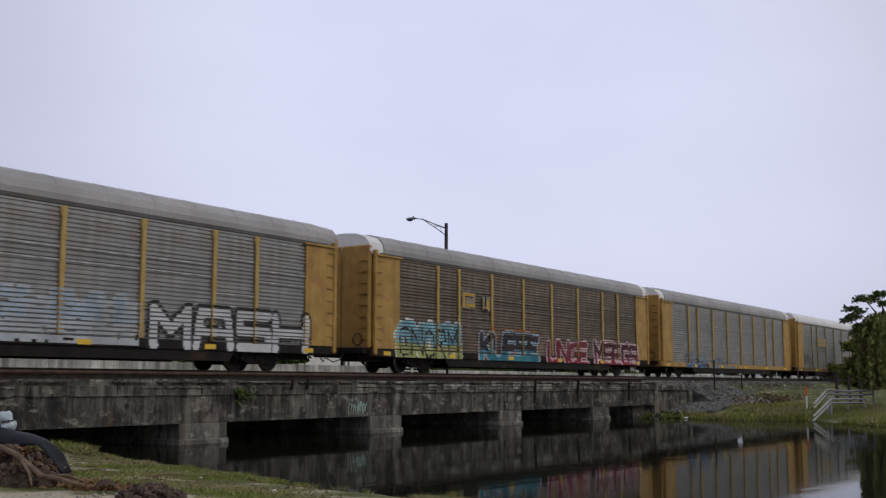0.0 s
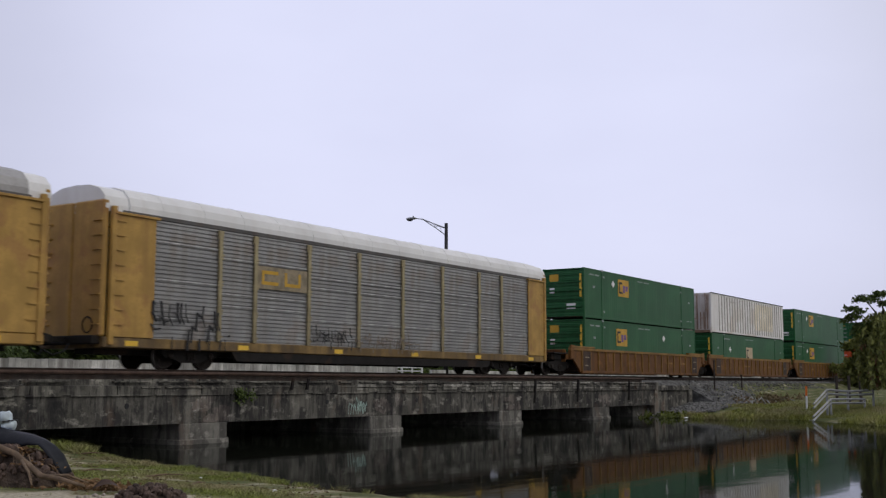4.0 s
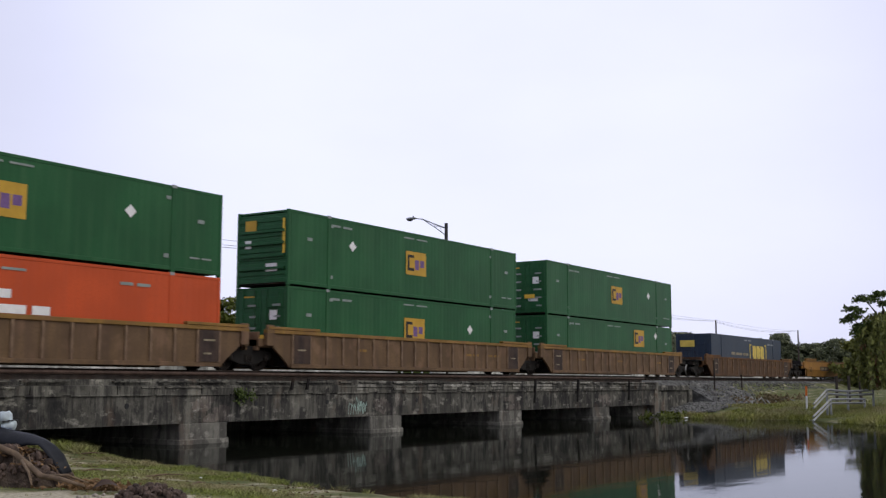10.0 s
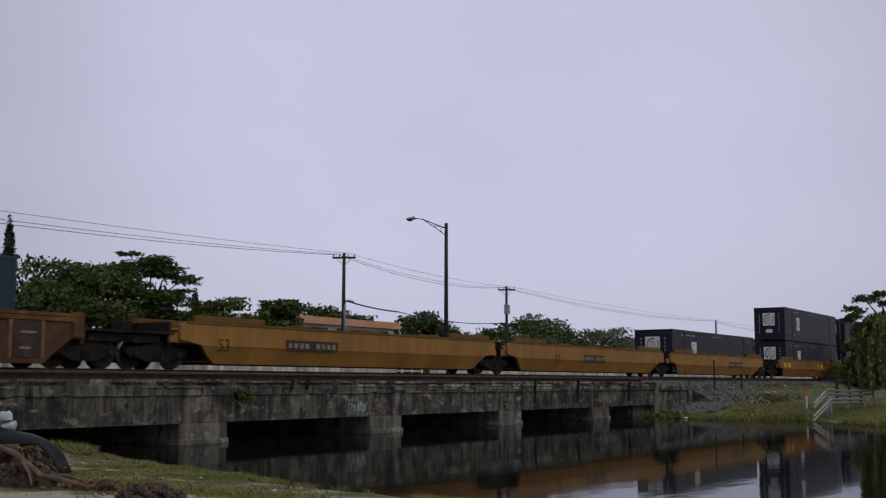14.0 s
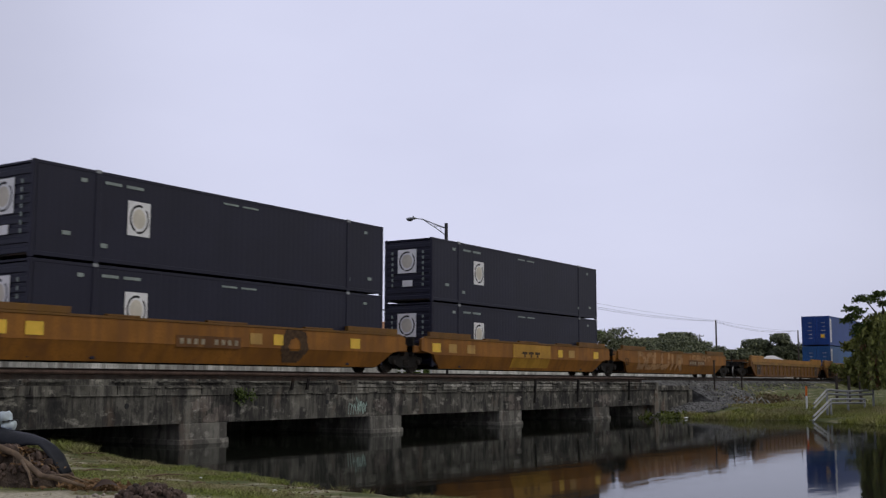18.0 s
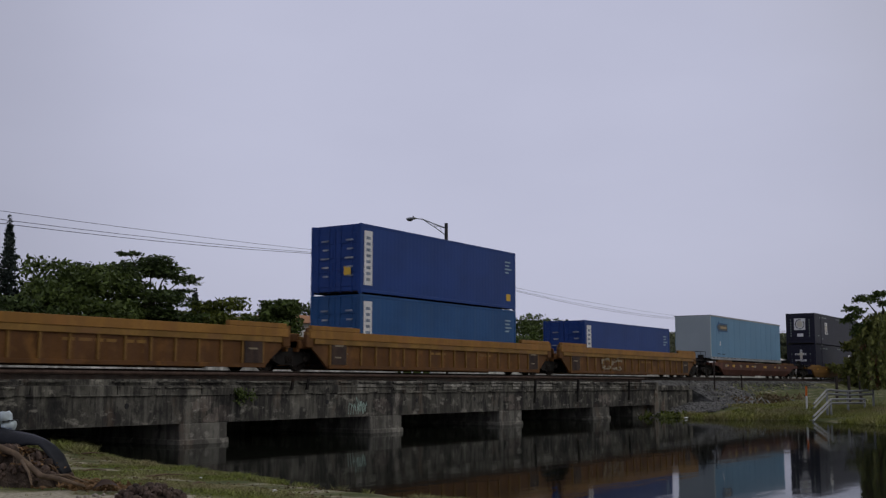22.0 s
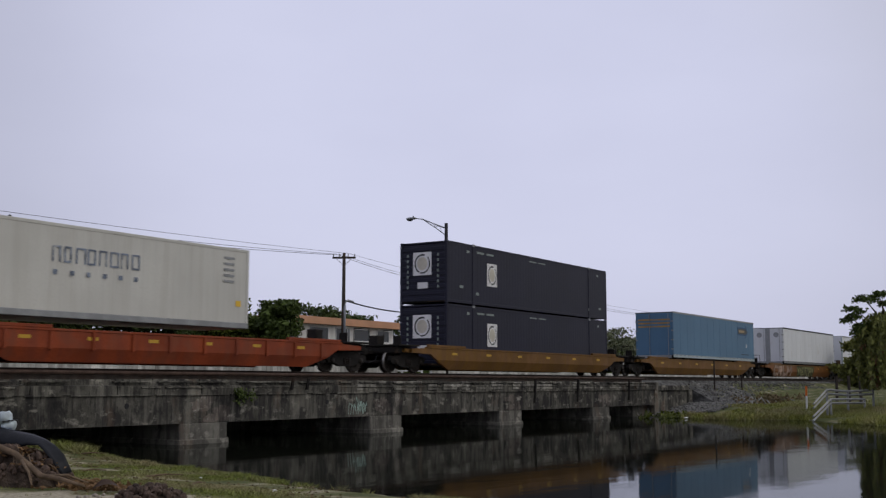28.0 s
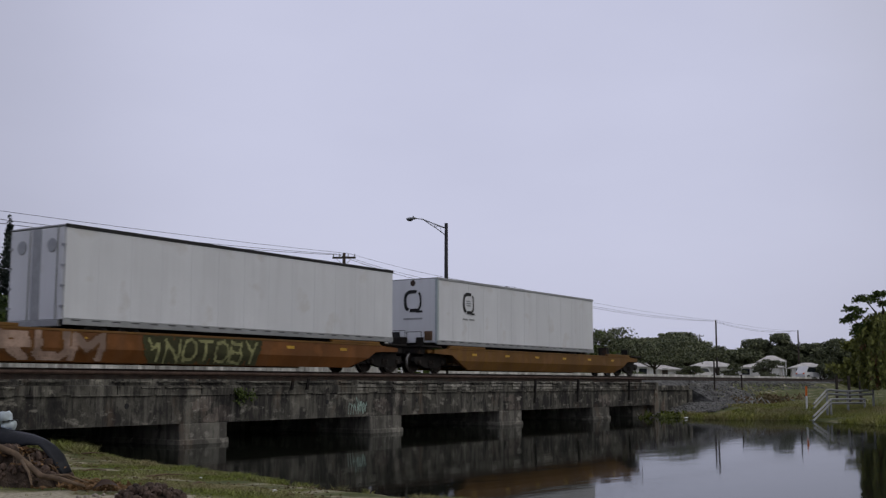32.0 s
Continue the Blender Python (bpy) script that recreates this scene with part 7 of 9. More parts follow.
part("emblem", round_ring, "ink", wt, "dark broken ring emblem")
bars(wt, 2.1, z0 + 1.15, 1.0, 0.12, y, "galv")
part("gas_bottle_box", Shape().box(-0.04, 0.0, -1.05, -0.65, z0 + 0.2, z0 + 0.6), "well_brown_dark", wt)
part("gas_bottle_box", Shape().box(-0.04, 0.0, 0.7, 1.1, z0 + 0.2, z0 + 0.6), "ink", wt)


# ---- plants ----
def leaf_cloud(centres, per, spread, size, rng, flat=0.0, droop=0.0):
    """Small four-cornered leaves scattered round clump centres."""
    c = np.repeat(np.array(centres, float), per, axis=0)
    n = len(c)
    off = np.clip(rng.normal(size=(n, 3)), -1.5, 1.5) * np.array(spread) * 0.7
    off[:, 2] *= 1 - flat
    p = c + off
    d = rng.normal(size=(n, 3))
    d[:, 2] = d[:, 2] * (1 - flat) - droop
    d /= np.linalg.norm(d, axis=1, keepdims=True)
    e = np.cross(d, rng.normal(size=(n, 3)))
    e /= np.linalg.norm(e, axis=1, keepdims=True)
    ln = size * rng.uniform(0.6, 1.4, (n, 1))
    wd = ln * 0.44
    v = np.stack([p - d * ln, p + e * wd, p + d * ln, p - e * wd], axis=1).reshape(-1, 3)
    s = Shape()
    s.v = [tuple(q) for q in v.tolist()]
    s.f = [(4 * i, 4 * i + 1, 4 * i + 2, 4 * i + 3) for i in range(n)]
    return s


def tree(x, y, z, height, half, label, leaf="leaf", seed=0, clumps=46, per=110, trunk_h=0.35, size=0.2, flat=0.2, name="tree", category="tree", group="", low=0.04):
    """A tapered trunk, spreading limbs, and a crown of many leaf clumps with gaps and an uneven edge."""
    rng = np.random.default_rng(seed)
    t = thing(name, label, category, group, at=pose(x, y, z))
    top = height * trunk_h
    r0 = 0.05 + height * 0.022
    part("trunk", Shape().tube([(0, 0, -0.3), (0.05, 0, top * 0.5), (0.0, 0.05, top), (0.1, 0, height * 0.7)], [r0 * 1.3, r0, r0 * 0.8, r0 * 0.25]), "trunk", t, smooth=True)
    centres = []
    for i in range(clumps):
        a, u = rng.uniform(0, 2 * math.pi), rng.uniform(0, 1) ** 0.5
        zz = rng.uniform(low, 1.0)
        env = math.sqrt(max(0.05, 1 - ((zz - 0.55) / 0.5) ** 2)) if zz > 0.55 else 0.75 + 0.25 * (zz / 0.55)
        w = 1 + 0.22 * math.sin(3 * a + seed) + 0.15 * math.sin(5 * a + 2 * seed)
        centres.append((half * u * env * w * math.cos(a), half * u * env * w * math.sin(a), height * zz * rng.uniform(0.93, 1.03)))
    for i in range(7):
        c = centres[i * 3]
        part("limb", Shape().tube([(0, 0, top * rng.uniform(0.7, 1.0)), (c[0] * 0.5, c[1] * 0.5, (top + c[2]) * 0.52), c], [r0 * 0.5, r0 * 0.3, r0 * 0.1], 6), "trunk", t, smooth=True)
    part("crown", leaf_cloud(centres, per, (half * 0.26, half * 0.26, height * 0.09), size, rng, flat), leaf, t)
    return t


def conifer(x, y, z, height, half, label, seed=0):
    """A narrow tiered conifer with drooping whorls."""
    rng = np.random.default_rng(seed)
    t = thing("conifer", label, "tree", at=pose(x, y, z))
    part("trunk", Shape().tube([(0, 0, -0.3), (0, 0, height)], [0.16, 0.02]), "trunk", t)
    centres, n = [], int(height / 0.27)
    for i in range(n):
        u = i / n
        h = height * (0.1 + 0.88 * u)
        r = half * (1 - u) ** 0.85 * (0.85 + 0.3 * rng.uniform())
        for k in range(5):
            a = 2 * math.pi * (k + rng.uniform(-0.25, 0.25)) / 5 + 0.7 * i
            m = max(3, int(r / 0.14))
            tip = (r * math.cos(a), r * math.sin(a), h + 0.12 * r)
            part("branch", Shape().tube([(0, 0, h), (tip[0] * 0.55, tip[1] * 0.55, h - 0.05 * r), tip], [0.035, 0.025, 0.01], 4), "trunk", t)
            for q in range(m):
                f = (q + 1) / m
                centres.append((r * f * math.cos(a), r * f * math.sin(a), h + (0.3 * f * f - 0.18 * f) * r))
    centres += [(0, 0, height * q) for q in (0.96, 0.98, 1.0, 1.02)]
    part("foliage", leaf_cloud(centres, 11, (0.13, 0.13, 0.09), 0.12, rng, 0.1), "needle", t)
    return t


def palm(x, y, z, height, label, seed=0):
    rng = np.random.default_rng(seed)
    t = thing("palm", label, "palm tree", at=pose(x, y, z))
    part("trunk", Shape().tube([(0, 0, -0.3), (0.1, 0, height * 0.5), (0, 0, height)], [0.16, 0.13, 0.1]), "trunk", t)
    for k in range(11):
        a = 2 * math.pi * k / 11 + rng.uniform(-0.2, 0.2)
        s = Shape()
        pts = []
        for i in range(9):
            u = i / 8
            r, h = 1.9 * u, height + 0.75 * u - 1.75 * u * u
            pts.append(Vector((r * math.cos(a), r * math.sin(a), h)))
        side = Vector((-math.sin(a), math.cos(a), -0.35))
        for i in range(8):
            w = 0.5 * math.sin(math.pi * (i + 0.8) / 9.2)
            for sg in (-1, 1):
                sd = Vector((side.x * sg, side.y * sg, side.z))
                s.add([pts[i], pts[i + 1], pts[i + 1] * 0.6 + pts[i] * 0.4 + sd * w], [(0, 1, 2)])
        part("frond", s, "leaf_dark", t)
    return t


FAR_Y = 62.0
tree(49.0, FAR_Y, 0.0, 7.5, 5.0, "broad dense green shade tree behind the road", "leaf", 1, 70, 312)
almond = tree(54.6, FAR_Y - 1, 0.0, 8.5, 3.6, "tropical almond tree with layered leafy branches", "leaf_dark", 2, 52, 257, size=0.17, flat=0.6)
for k, (dx, dz) in enumerate(((-1.9, 8.6), (0.2, 8.1), (2.0, 7.9), (3.2, 7.3), (3.0, 6.3))):
    rng_k = np.random.default_rng(60 + k)
    part("limb", Shape().tube([(0, 0, 4.0), (dx * 0.6, 0, dz - 1.0), (dx, 0, dz)], [0.08, 0.05, 0.02], 6), "trunk", almond)
    part("leaf_spray", leaf_cloud([(dx + q, 0.2 * q, dz + 0.12 * math.sin(3 * q)) for q in np.linspace(-0.9, 0.9, 7)], 34, (0.26, 0.4, 0.14), 0.14, rng_k, 0.5), "leaf_dark", almond, "layered leafy branch above the crown")
tree(42.5, FAR_Y - 2, 0.0, 5.2, 3.4, "low dense green tree behind the road", "leaf_dark", 3, 40, 257)
conifer(44.4, FAR_Y + 1, 0.0, 10.2, 1.15, "tall narrow Norfolk pine against the sky", 4)
tree(57.0, FAR_Y - 2, 0.0, 4.4, 3.0, "low dark shrub beneath an almond tree", "leaf_dark", 34, 40, 160)
palm(58.7, FAR_Y - 3, 0.0, 4.6, "small palm with drooping fronds", 5)
conifer(62.0, FAR_Y + 2, 0.0, 6.8, 0.75, "thin young conifer above the bushes", 6)
tree(59.2, 58.5, 0.0, 5.5, 3.4, "yellowish green bushy tree beside a building", "leaf_yellow", 7, 44, 257)
tree(60.4, 53.8, 0.0, 5.3, 2.2, "green bushy tree beside a building", "leaf", 8, 40, 257)
tree(79.5, 67.0, 0.0, 6.3, 4.6, "round dark tree behind a building", "leaf_dark", 9, 46, 220)
tree(87.0, 67.0, 0.0, 6.0, 4.4, "round dark tree behind a building", "leaf_dark", 10, 46, 220)
tree(88.4, 60.0, 0.0, 6.1, 3.6, "dense dark green roadside tree", "leaf_dark", 11, 46, 257)
conifer(98.0, 68.0, 0.0, 6.0, 1.6, "bluish conifer far behind the road", 12)
tree(101.5, 66.0, 0.0, 5.9, 3.2, "hazy pale green tree far behind", "leaf", 13, 30, 144)
tree(102.3, 60.0, 0.0, 4.9, 4.4, "spreading green roadside tree", "leaf", 14, 44, 144)
tree(109.2, 60.0, 0.0, 7.0, 4.4, "tall green roadside tree with an uneven crown", "leaf", 15, 50, 168)
tree(117.5, 60.0, 0.0, 5.7, 5.0, "spreading green roadside tree", "leaf", 16, 46, 144)
tree(127.5, 60.0, 0.0, 6.4, 5.0, "dense dark roadside tree", "leaf_haze", 17, 36, 120, low=0.46)
tree(136.5, 60.0, 0.0, 5.3, 4.5, "low dense dark roadside tree", "leaf_haze", 18, 30, 120, low=0.44)
tree(145.0, 60.0, 0.0, 5.8, 5.5, "wide dark roadside tree", "leaf_haze", 19, 36, 120, low=0.46)
tree(157.5, 60.0, 0.0, 6.1, 5.0, "round dark roadside tree", "leaf_haze", 20, 36, 120, low=0.46)
for x, y, hh, half, seed in ((184.5, 76.0, 6.9, 4.2, 20), (187.0, 71.5, 8.1, 4.4, 21), (193.0, 68.5, 5.6, 2.6, 26), (214.0, 70.5, 6.2, 4.2, 22), (224.0, 70.6, 8.4, 3.6, 23), (225.2, 66.4, 8.9, 3.9, 27), (226.2, 62.6, 7.0, 3.4, 28), (227.2, 59.0, 7.5, 3.8, 29), (228.3, 55.2, 8.1, 3.8, 24), (229.0, 51.5, 7.0, 3.4, 25)):
    tree(x, y, 0.0, hh, half, "large dark tree behind pale houses", "leaf_haze", seed, 60, 200, size=0.3, low=0.33 if x < 200 else 0.02)
for x, y, hh, half, seed in ((158.0, 47.7, 2.7, 2.3, 61), (150.5, 57.0, 2.2, 1.8, 62), (163.5, 55.0, 2.4, 1.6, 63), (170.0, 43.5, 2.3, 1.6, 64)):
    tree(x, y, 0.0, hh, half, "low dark bush before pale houses", "leaf_haze", seed, 26, 110, size=0.16, name="bush", category="bush", group="bushes before the houses")
tree(107.2, 23.6, -0.9, 4.6, 2.3, "pale drooping tree beside the track", "leaf_olive", 33, 50, 165, size=0.22, low=0.02)


def far_woods():
    rng = np.random.default_rng(77)
    centres = []
    for i in range(420):
        a = radians(rng.uniform(2, 75))
        r = rng.uniform(255, 320)
        centres.append((r * math.cos(a), r * math.sin(a), rng.uniform(0.5, 6.5) * (0.7 + 0.3 * math.sin(23 * a))))
    single("far_woods", leaf_cloud(centres, 45, (3.6, 3.6, 1.8), 0.8, rng), "leaf_dark", "distant belt of dark trees along the horizon", "woods", kind="stuff")


far_woods()


def weeping_tree():
    """The leaning tree on the far bank whose branches hang towards the water."""
    rng = np.random.default_rng(31)
    x, y = 62.5, 12.0
    t = thing("weeping_tree", "dark overhanging tree with drooping leafy branches at the water's edge", "tree", at=pose(x, y, ground_z(x, y)))
    part("trunk", Shape().tube([(0, 0, -0.3), (0.1, 0.3, 1.5), (0.0, 0.5, 3.0), (0.1, 0.6, 5.0)], [0.28, 0.22, 0.16, 0.05]), "trunk", t, smooth=True)
    strands, dry = [], []
    for k in range(230):
        a, r = rng.uniform(0, 2 * math.pi), 1.95 * rng.uniform(0.05, 1) ** 0.55
        h = 4.9 - 0.22 * r * r + rng.uniform(-0.6, 0.35)
        low = max(1.0, h - rng.uniform(0.9, 3.8))
        n = int((h - low) / 0.16)
        for i in range(n):
            u = i / max(1, n)
            out = r * (1 + 0.14 * math.sin(3.0 * u))
            (dry if u > 0.75 and k % 3 == 0 else strands).append((out * math.cos(a), out * math.sin(a), h + (low - h) * u))
    part("crown", leaf_cloud(strands, 10, (0.13, 0.13, 0.14), 0.14, rng, 0.0, 1.6), "leaf_olive", t, "hanging dark olive foliage")
    part("dry_tips", leaf_cloud(dry, 8, (0.12, 0.12, 0.16), 0.14, rng, 0.0, 1.8), "frond", t, "dry brown hanging tips")
    inner = [(1.5 * math.cos(q) * rng.uniform(0.1, 1), 1.5 * math.sin(q) * rng.uniform(0.1, 1), rng.uniform(1.3, 4.4)) for q in np.linspace(0, 6.2, 80)]
    part("inner_crown", leaf_cloud(inner, 60, (0.5, 0.5, 0.4), 0.13, rng), "leaf_olive", t, "shaded inner foliage")
    for k, (dx, dy, dz, size) in enumerate(((-1.0, 2.0, 5.2, 0.7), (-0.9, 1.5, 5.75, 0.75), (-0.6, 0.8, 5.95, 0.6), (-0.9, 2.25, 4.75, 0.55), (-0.8, 1.75, 4.35, 0.5), (-0.4, 0.3, 5.5, 0.9), (0.2, -0.5, 5.9, 0.9), (0.4, -1.3, 5.4, 0.9), (-0.8, 1.9, 4.0, 0.35))):
        spray = part("top_spray", leaf_cloud([(dx + size * (q * 0.55), dy + size * q, dz + 0.1 * math.sin(4 * q + k) - 0.12 * q * q) for q in np.linspace(-0.6, 0.6, 9)], 34, (0.2, 0.26, 0.17), 0.1, rng, 0.3), "leaf", t, "dark layered spray at the top")
        part("limb", Shape().tube([(0.1, 0.6, 3.4), (dx * 0.5, (dy + 0.6) * 0.5, dz - 0.7), (dx, dy, dz)], [0.07, 0.045, 0.015], 6), "trunk", t)


weeping_tree()


def blades(name, spots, h, material, label, seed):
    rng = np.random.default_rng(seed)
    s = Shape()
    for x, y, k in spots:
        z = ground_z(x, y) - 0.01
        hh = h * k * rng.uniform(0.5, 1.3)
        a = rng.uniform(0, 6.283)
        w = 0.007 + 0.06 * hh
        lx, ly = rng.normal(0, 0.75 * hh), rng.normal(0, 0.75 * hh)
        i = len(s.v)
        s.v += [(x - w * math.cos(a), y - w * math.sin(a), z), (x + w * math.cos(a), y + w * math.sin(a), z), (x + lx, y + ly, z + hh)]
        s.f.append((i, i + 1, i + 2))
    single(name, s, material, label, "grass", kind="stuff")


def grass():
    rng = np.random.default_rng(5)
    near, far = [], []
    while len(near) < 90000:
        y = rng.uniform(6, 28)
        x = shore_near(y) - abs(rng.normal(0, 3.0)) + 0.1
        if x < 5:
            continue
        k = noise.noise((x * 0.5, y * 0.5, 3.0))
        fine = noise.noise((x * 2.3, y * 2.3, 7.0))
        if k + 0.7 * fine < -0.12 + rng.uniform(-0.2, 0.2) or (0.68 * x + 0.73 * y < 16.2 + 1.2 * k and rng.random() < 0.93):
            continue
        tall = (1.5 + 1.6 * max(0.0, noise.noise((x * 1.3, y * 1.3, 9.0)))) if shore_near(y) - x < 0.4 else (3.8 if math.hypot(x - 17.7, y - 23.2) < 1.1 and rng.random() < 0.5 else 0.6 + 1.2 * max(0.0, k))
        near.append((x, y, tall))
    blades("grass", near, 0.055, "grass", "short patchy green grass on the near bank", 6)
    while len(far) < 40000:
        y = rng.uniform(4, 25)
        x = shore_far(y) + abs(rng.normal(0, 7.0)) - 0.15
        if x > 85 or (y > 22.9 and x < 68.5) or noise.noise((x * 0.25, y * 0.25, 8.0)) < -0.25:
            continue
        far.append((x, y, 2.0 if x - shore_far(y) < 1.2 else 1.0))
    blades("bank_grass", far, 0.13, "grass_far", "rough green grass on the far bank", 7)


grass()


def stones():
    """The gravel apron at the far abutment, and the stones on it."""
    rng = random.Random(9)

    def on_apron(x, y):
        return 60.5 < x < 73.5 and 21.9 + 0.6 * noise.noise((x * 0.6, 4, 1)) + 0.22 * max(0, x - 66) < y < 25.6 and not (60.8 < x < 67.2 and y > 25.2)
    sheet, index, step = Shape(), {}, 0.22
    for i in range(60):
        for j in range(24):
            x, y = 60.5 + i * step, 20.4 + j * step
            if not on_apron(x, y):
                continue
            ids = []
            for c, d in ((i, j), (i + 1, j), (i + 1, j + 1), (i, j + 1)):
                if (c, d) not in index:
                    u, v = 60.5 + c * step, 20.4 + d * step
                    index[(c, d)] = len(sheet.v)
                    sheet.v.append((u, v, ground_z(u, v) + 0.05 + 0.07 * noise.noise((u * 3.1, v * 3.1, 0))))
                ids.append(index[(c, d)])
            sheet.f.append(tuple(ids))
    single("gravel", sheet, "gravel", "grey crushed gravel sloping down beside the bridge end", "gravel", kind="stuff")
    s = Shape()
    while len(s.f) < 20 * 2300:
        x, y = rng.uniform(60.5, 74.5), rng.uniform(20.4, 25.6)
        if not on_apron(x + rng.uniform(-0.6, 0.4), y + rng.uniform(-0.2, 0.5)):
            continue
        r = rng.choice((0.03, 0.04, 0.05, 0.06, 0.08, 0.11)) * rng.uniform(0.8, 1.2)
        s.lump((x, y, ground_z(x, y) + 0.06 + r * 0.1), (r * 1.2, r, r * 0.8), rng, 0.35)
    loose = Shape()
    for k in range(900):
        x, y = rng.uniform(67.2, 96), rng.uniform(24.0, 26.2)
        r = rng.choice((0.04, 0.05, 0.07)) * rng.uniform(0.8, 1.3)
        loose.lump((x, y, max(ground_z(x, y), -0.24 - (TRACK_Y - 1.75 - y) * 0.54)), (r * 1.2, r, r * 0.8), rng, 0.35)
    single("loose_ballast", loose, "ballast", "loose grey stones on the ballast slope", "stones", kind="stuff")
    single("riprap", s, "riprap", "grey angular stones protecting the bridge abutment", "stones", kind="stuff")


stones()


# ---- foreground debris on the near bank ----
def debris():
    rng = random.Random(21)
    stone_meshes = []
    for k in range(6):
        s = Shape().lump((0, 0, 0), (1, 0.85, 0.7), rng, 0.15, 9)
        stone_meshes.append(s.mesh("rubble_stone", M["rock"]))

    def heap(cx, cy, rx, ry, hh, n, sizes, label):
        z0 = ground_z(cx, cy)
        t = thing("rubble_heap", label, "rubble", "heaps of rubble", at=pose(cx, cy, z0))

        def top(x, y):
            u = min(1.0, math.hypot(x / rx, y / ry))
            return hh * (1 - u * u) ** 0.8 + 0.08 * hh * noise.noise((x * 5 + cx, y * 5, cy)) + ground_z(cx + x, cy + y) - z0
        soil = Shape()
        rings = [(q / 11, 2 * math.pi * p / 30) for q in range(12) for p in range(30)]
        soil.v = [(rx * q * math.cos(p), ry * q * math.sin(p), top(rx * q * math.cos(p), ry * q * math.sin(p)) - 0.03 - 0.05 * (q > 0.95)) for q, p in rings]
        soil.f = [(q * 30 + p, q * 30 + (p + 1) % 30, (q + 1) * 30 + (p + 1) % 30, (q + 1) * 30 + p) for q in range(11) for p in range(30)]
        part("soil", soil, "soil", t, "dark crumbly soil", smooth=True)
        for i in range(n):
            a, u = rng.uniform(0, 6.283), math.sqrt(rng.random())
            x, y = rx * u * math.cos(a), ry * u * math.sin(a)
            r = rng.choice(sizes) * rng.uniform(0.8, 1.25)
            part("stone", rng.choice(stone_meshes), None, t, at=pose(x, y, top(x, y) + 0.2 * r, rng.uniform(0, 360), rng.uniform(0, 360), rng.uniform(0, 360)) @ Matrix.Diagonal((r, r, r, 1)))
        return t
    heap(10.72, 14.9, 0.85, 1.1, 0.5, 260, (0.03, 0.04, 0.055, 0.07, 0.09), "heap of dark brown broken rubble and roots")
    heap(11.2, 14.72, 0.36, 0.4, 0.3, 80, (0.03, 0.04, 0.055, 0.07), "heap of brown soil and rubble beneath a rubber sheet")
    heap(10.2, 11.2, 0.42, 0.48, 0.17, 120, (0.025, 0.035, 0.05, 0.065), "small heap of mauve-brown stones on sand")

    # a rubber sheet: a rounded fold on the rubble that ends in a hanging flap
    sheet = Shape()
    upper = [(10.7, 15.39, -1.11), (10.84, 15.24, -1.14), (10.95, 15.04, -1.18), (11.02, 14.79, -1.22), (11.04, 14.54, -1.28), (11.06, 14.32, -1.37), (11.08, 14.12, -1.51), (11.05, 13.89, -1.75)]
    lower = [(10.63, 15.26, -1.39), (10.7, 15.09, -1.42), (10.79, 14.9, -1.42), (10.83, 14.69, -1.37), (10.84, 14.43, -1.36), (10.84, 14.24, -1.47), (10.87, 14.1, -1.62), (10.88, 13.9, -1.79)]
    deep = Vector((0.02, 0.03, -0.012))
    for i, (u, w) in enumerate(zip(upper, lower)):
        u, w = Vector(u), Vector(w)
        curl = Vector((-0.045, -0.06, 0.02)) * (1.0, 1.2, 1.2, 0.8, 0.2, -0.3, -0.4, -0.2)[i]
        back = Vector((0.09, 0.13, -0.05)) * (1.0, 1.0, 1.0, 0.8, 0.4, 0.1, 0.1, 0.1)[i]
        row = [w, w * 0.75 + u * 0.25 + curl * 0.75, w * 0.5 + u * 0.5 + curl, w * 0.2 + u * 0.8 + curl * 0.6, u, u + back]
        sheet.v += [tuple(p) for p in row] + [tuple(p + deep) for p in row[::-1]]
    n = 12
    for i in range(len(upper) - 1):
        for j in range(n):
            a, b = i * n + j, i * n + (j + 1) % n
            sheet.f.append((a, b, b + n, a + n))
    sheet.f += [tuple(range(n - 1, -1, -1)), tuple((len(upper) - 1) * n + j for j in range(n))]
    single("rubber_sheet", sheet, "rubber", "bent black rubber sheet draped over rubble", "rubber sheet", smooth=True)

    bag = thing("plastic_bag", "crumpled white and blue plastic bag on the rubble", "plastic bag", at=pose(10.96, 15.4, -1.04))
    part("bag", Shape().lump((-0.02, 0.02, 0.06), (0.13, 0.13, 0.11), rng, 0.2, 9).lump((0.03, -0.03, -0.06), (0.11, 0.11, 0.1), rng, 0.2, 9), "bag", bag, smooth=True)
    part("tie", Shape().tube([(-0.12, -0.06, 0.0), (-0.02, -0.12, 0.015), (0.1, -0.1, 0.03), (0.17, -0.06, 0.0)], 0.012, 6), "ink", bag, "dark drawstring")
    part("band", Shape().lump((-0.06, -0.02, -0.17), (0.16, 0.15, 0.05), rng, 0.1, 9), "bag_blue", bag, "deep blue plastic fold")

    root = thing("root", "pale twisted dead root lying on the rubble", "root")
    part("stem", Shape().tube([(10.31, 14.75, -1.37), (10.32, 14.62, -1.39), (10.38, 14.34, -1.47), (10.35, 13.99, -1.61), (10.31, 13.64, -1.75), (10.34, 13.24, -1.78), (10.27, 12.65, -1.84)], [0.05, 0.05, 0.046, 0.043, 0.042, 0.034, 0.02]), "root", root, smooth=True)
    part("side_root", Shape().tube([(10.33, 14.12, -1.55), (10.24, 13.82, -1.7), (9.98, 13.4, -1.84)], [0.028, 0.022, 0.01]), "root", root, smooth=True)
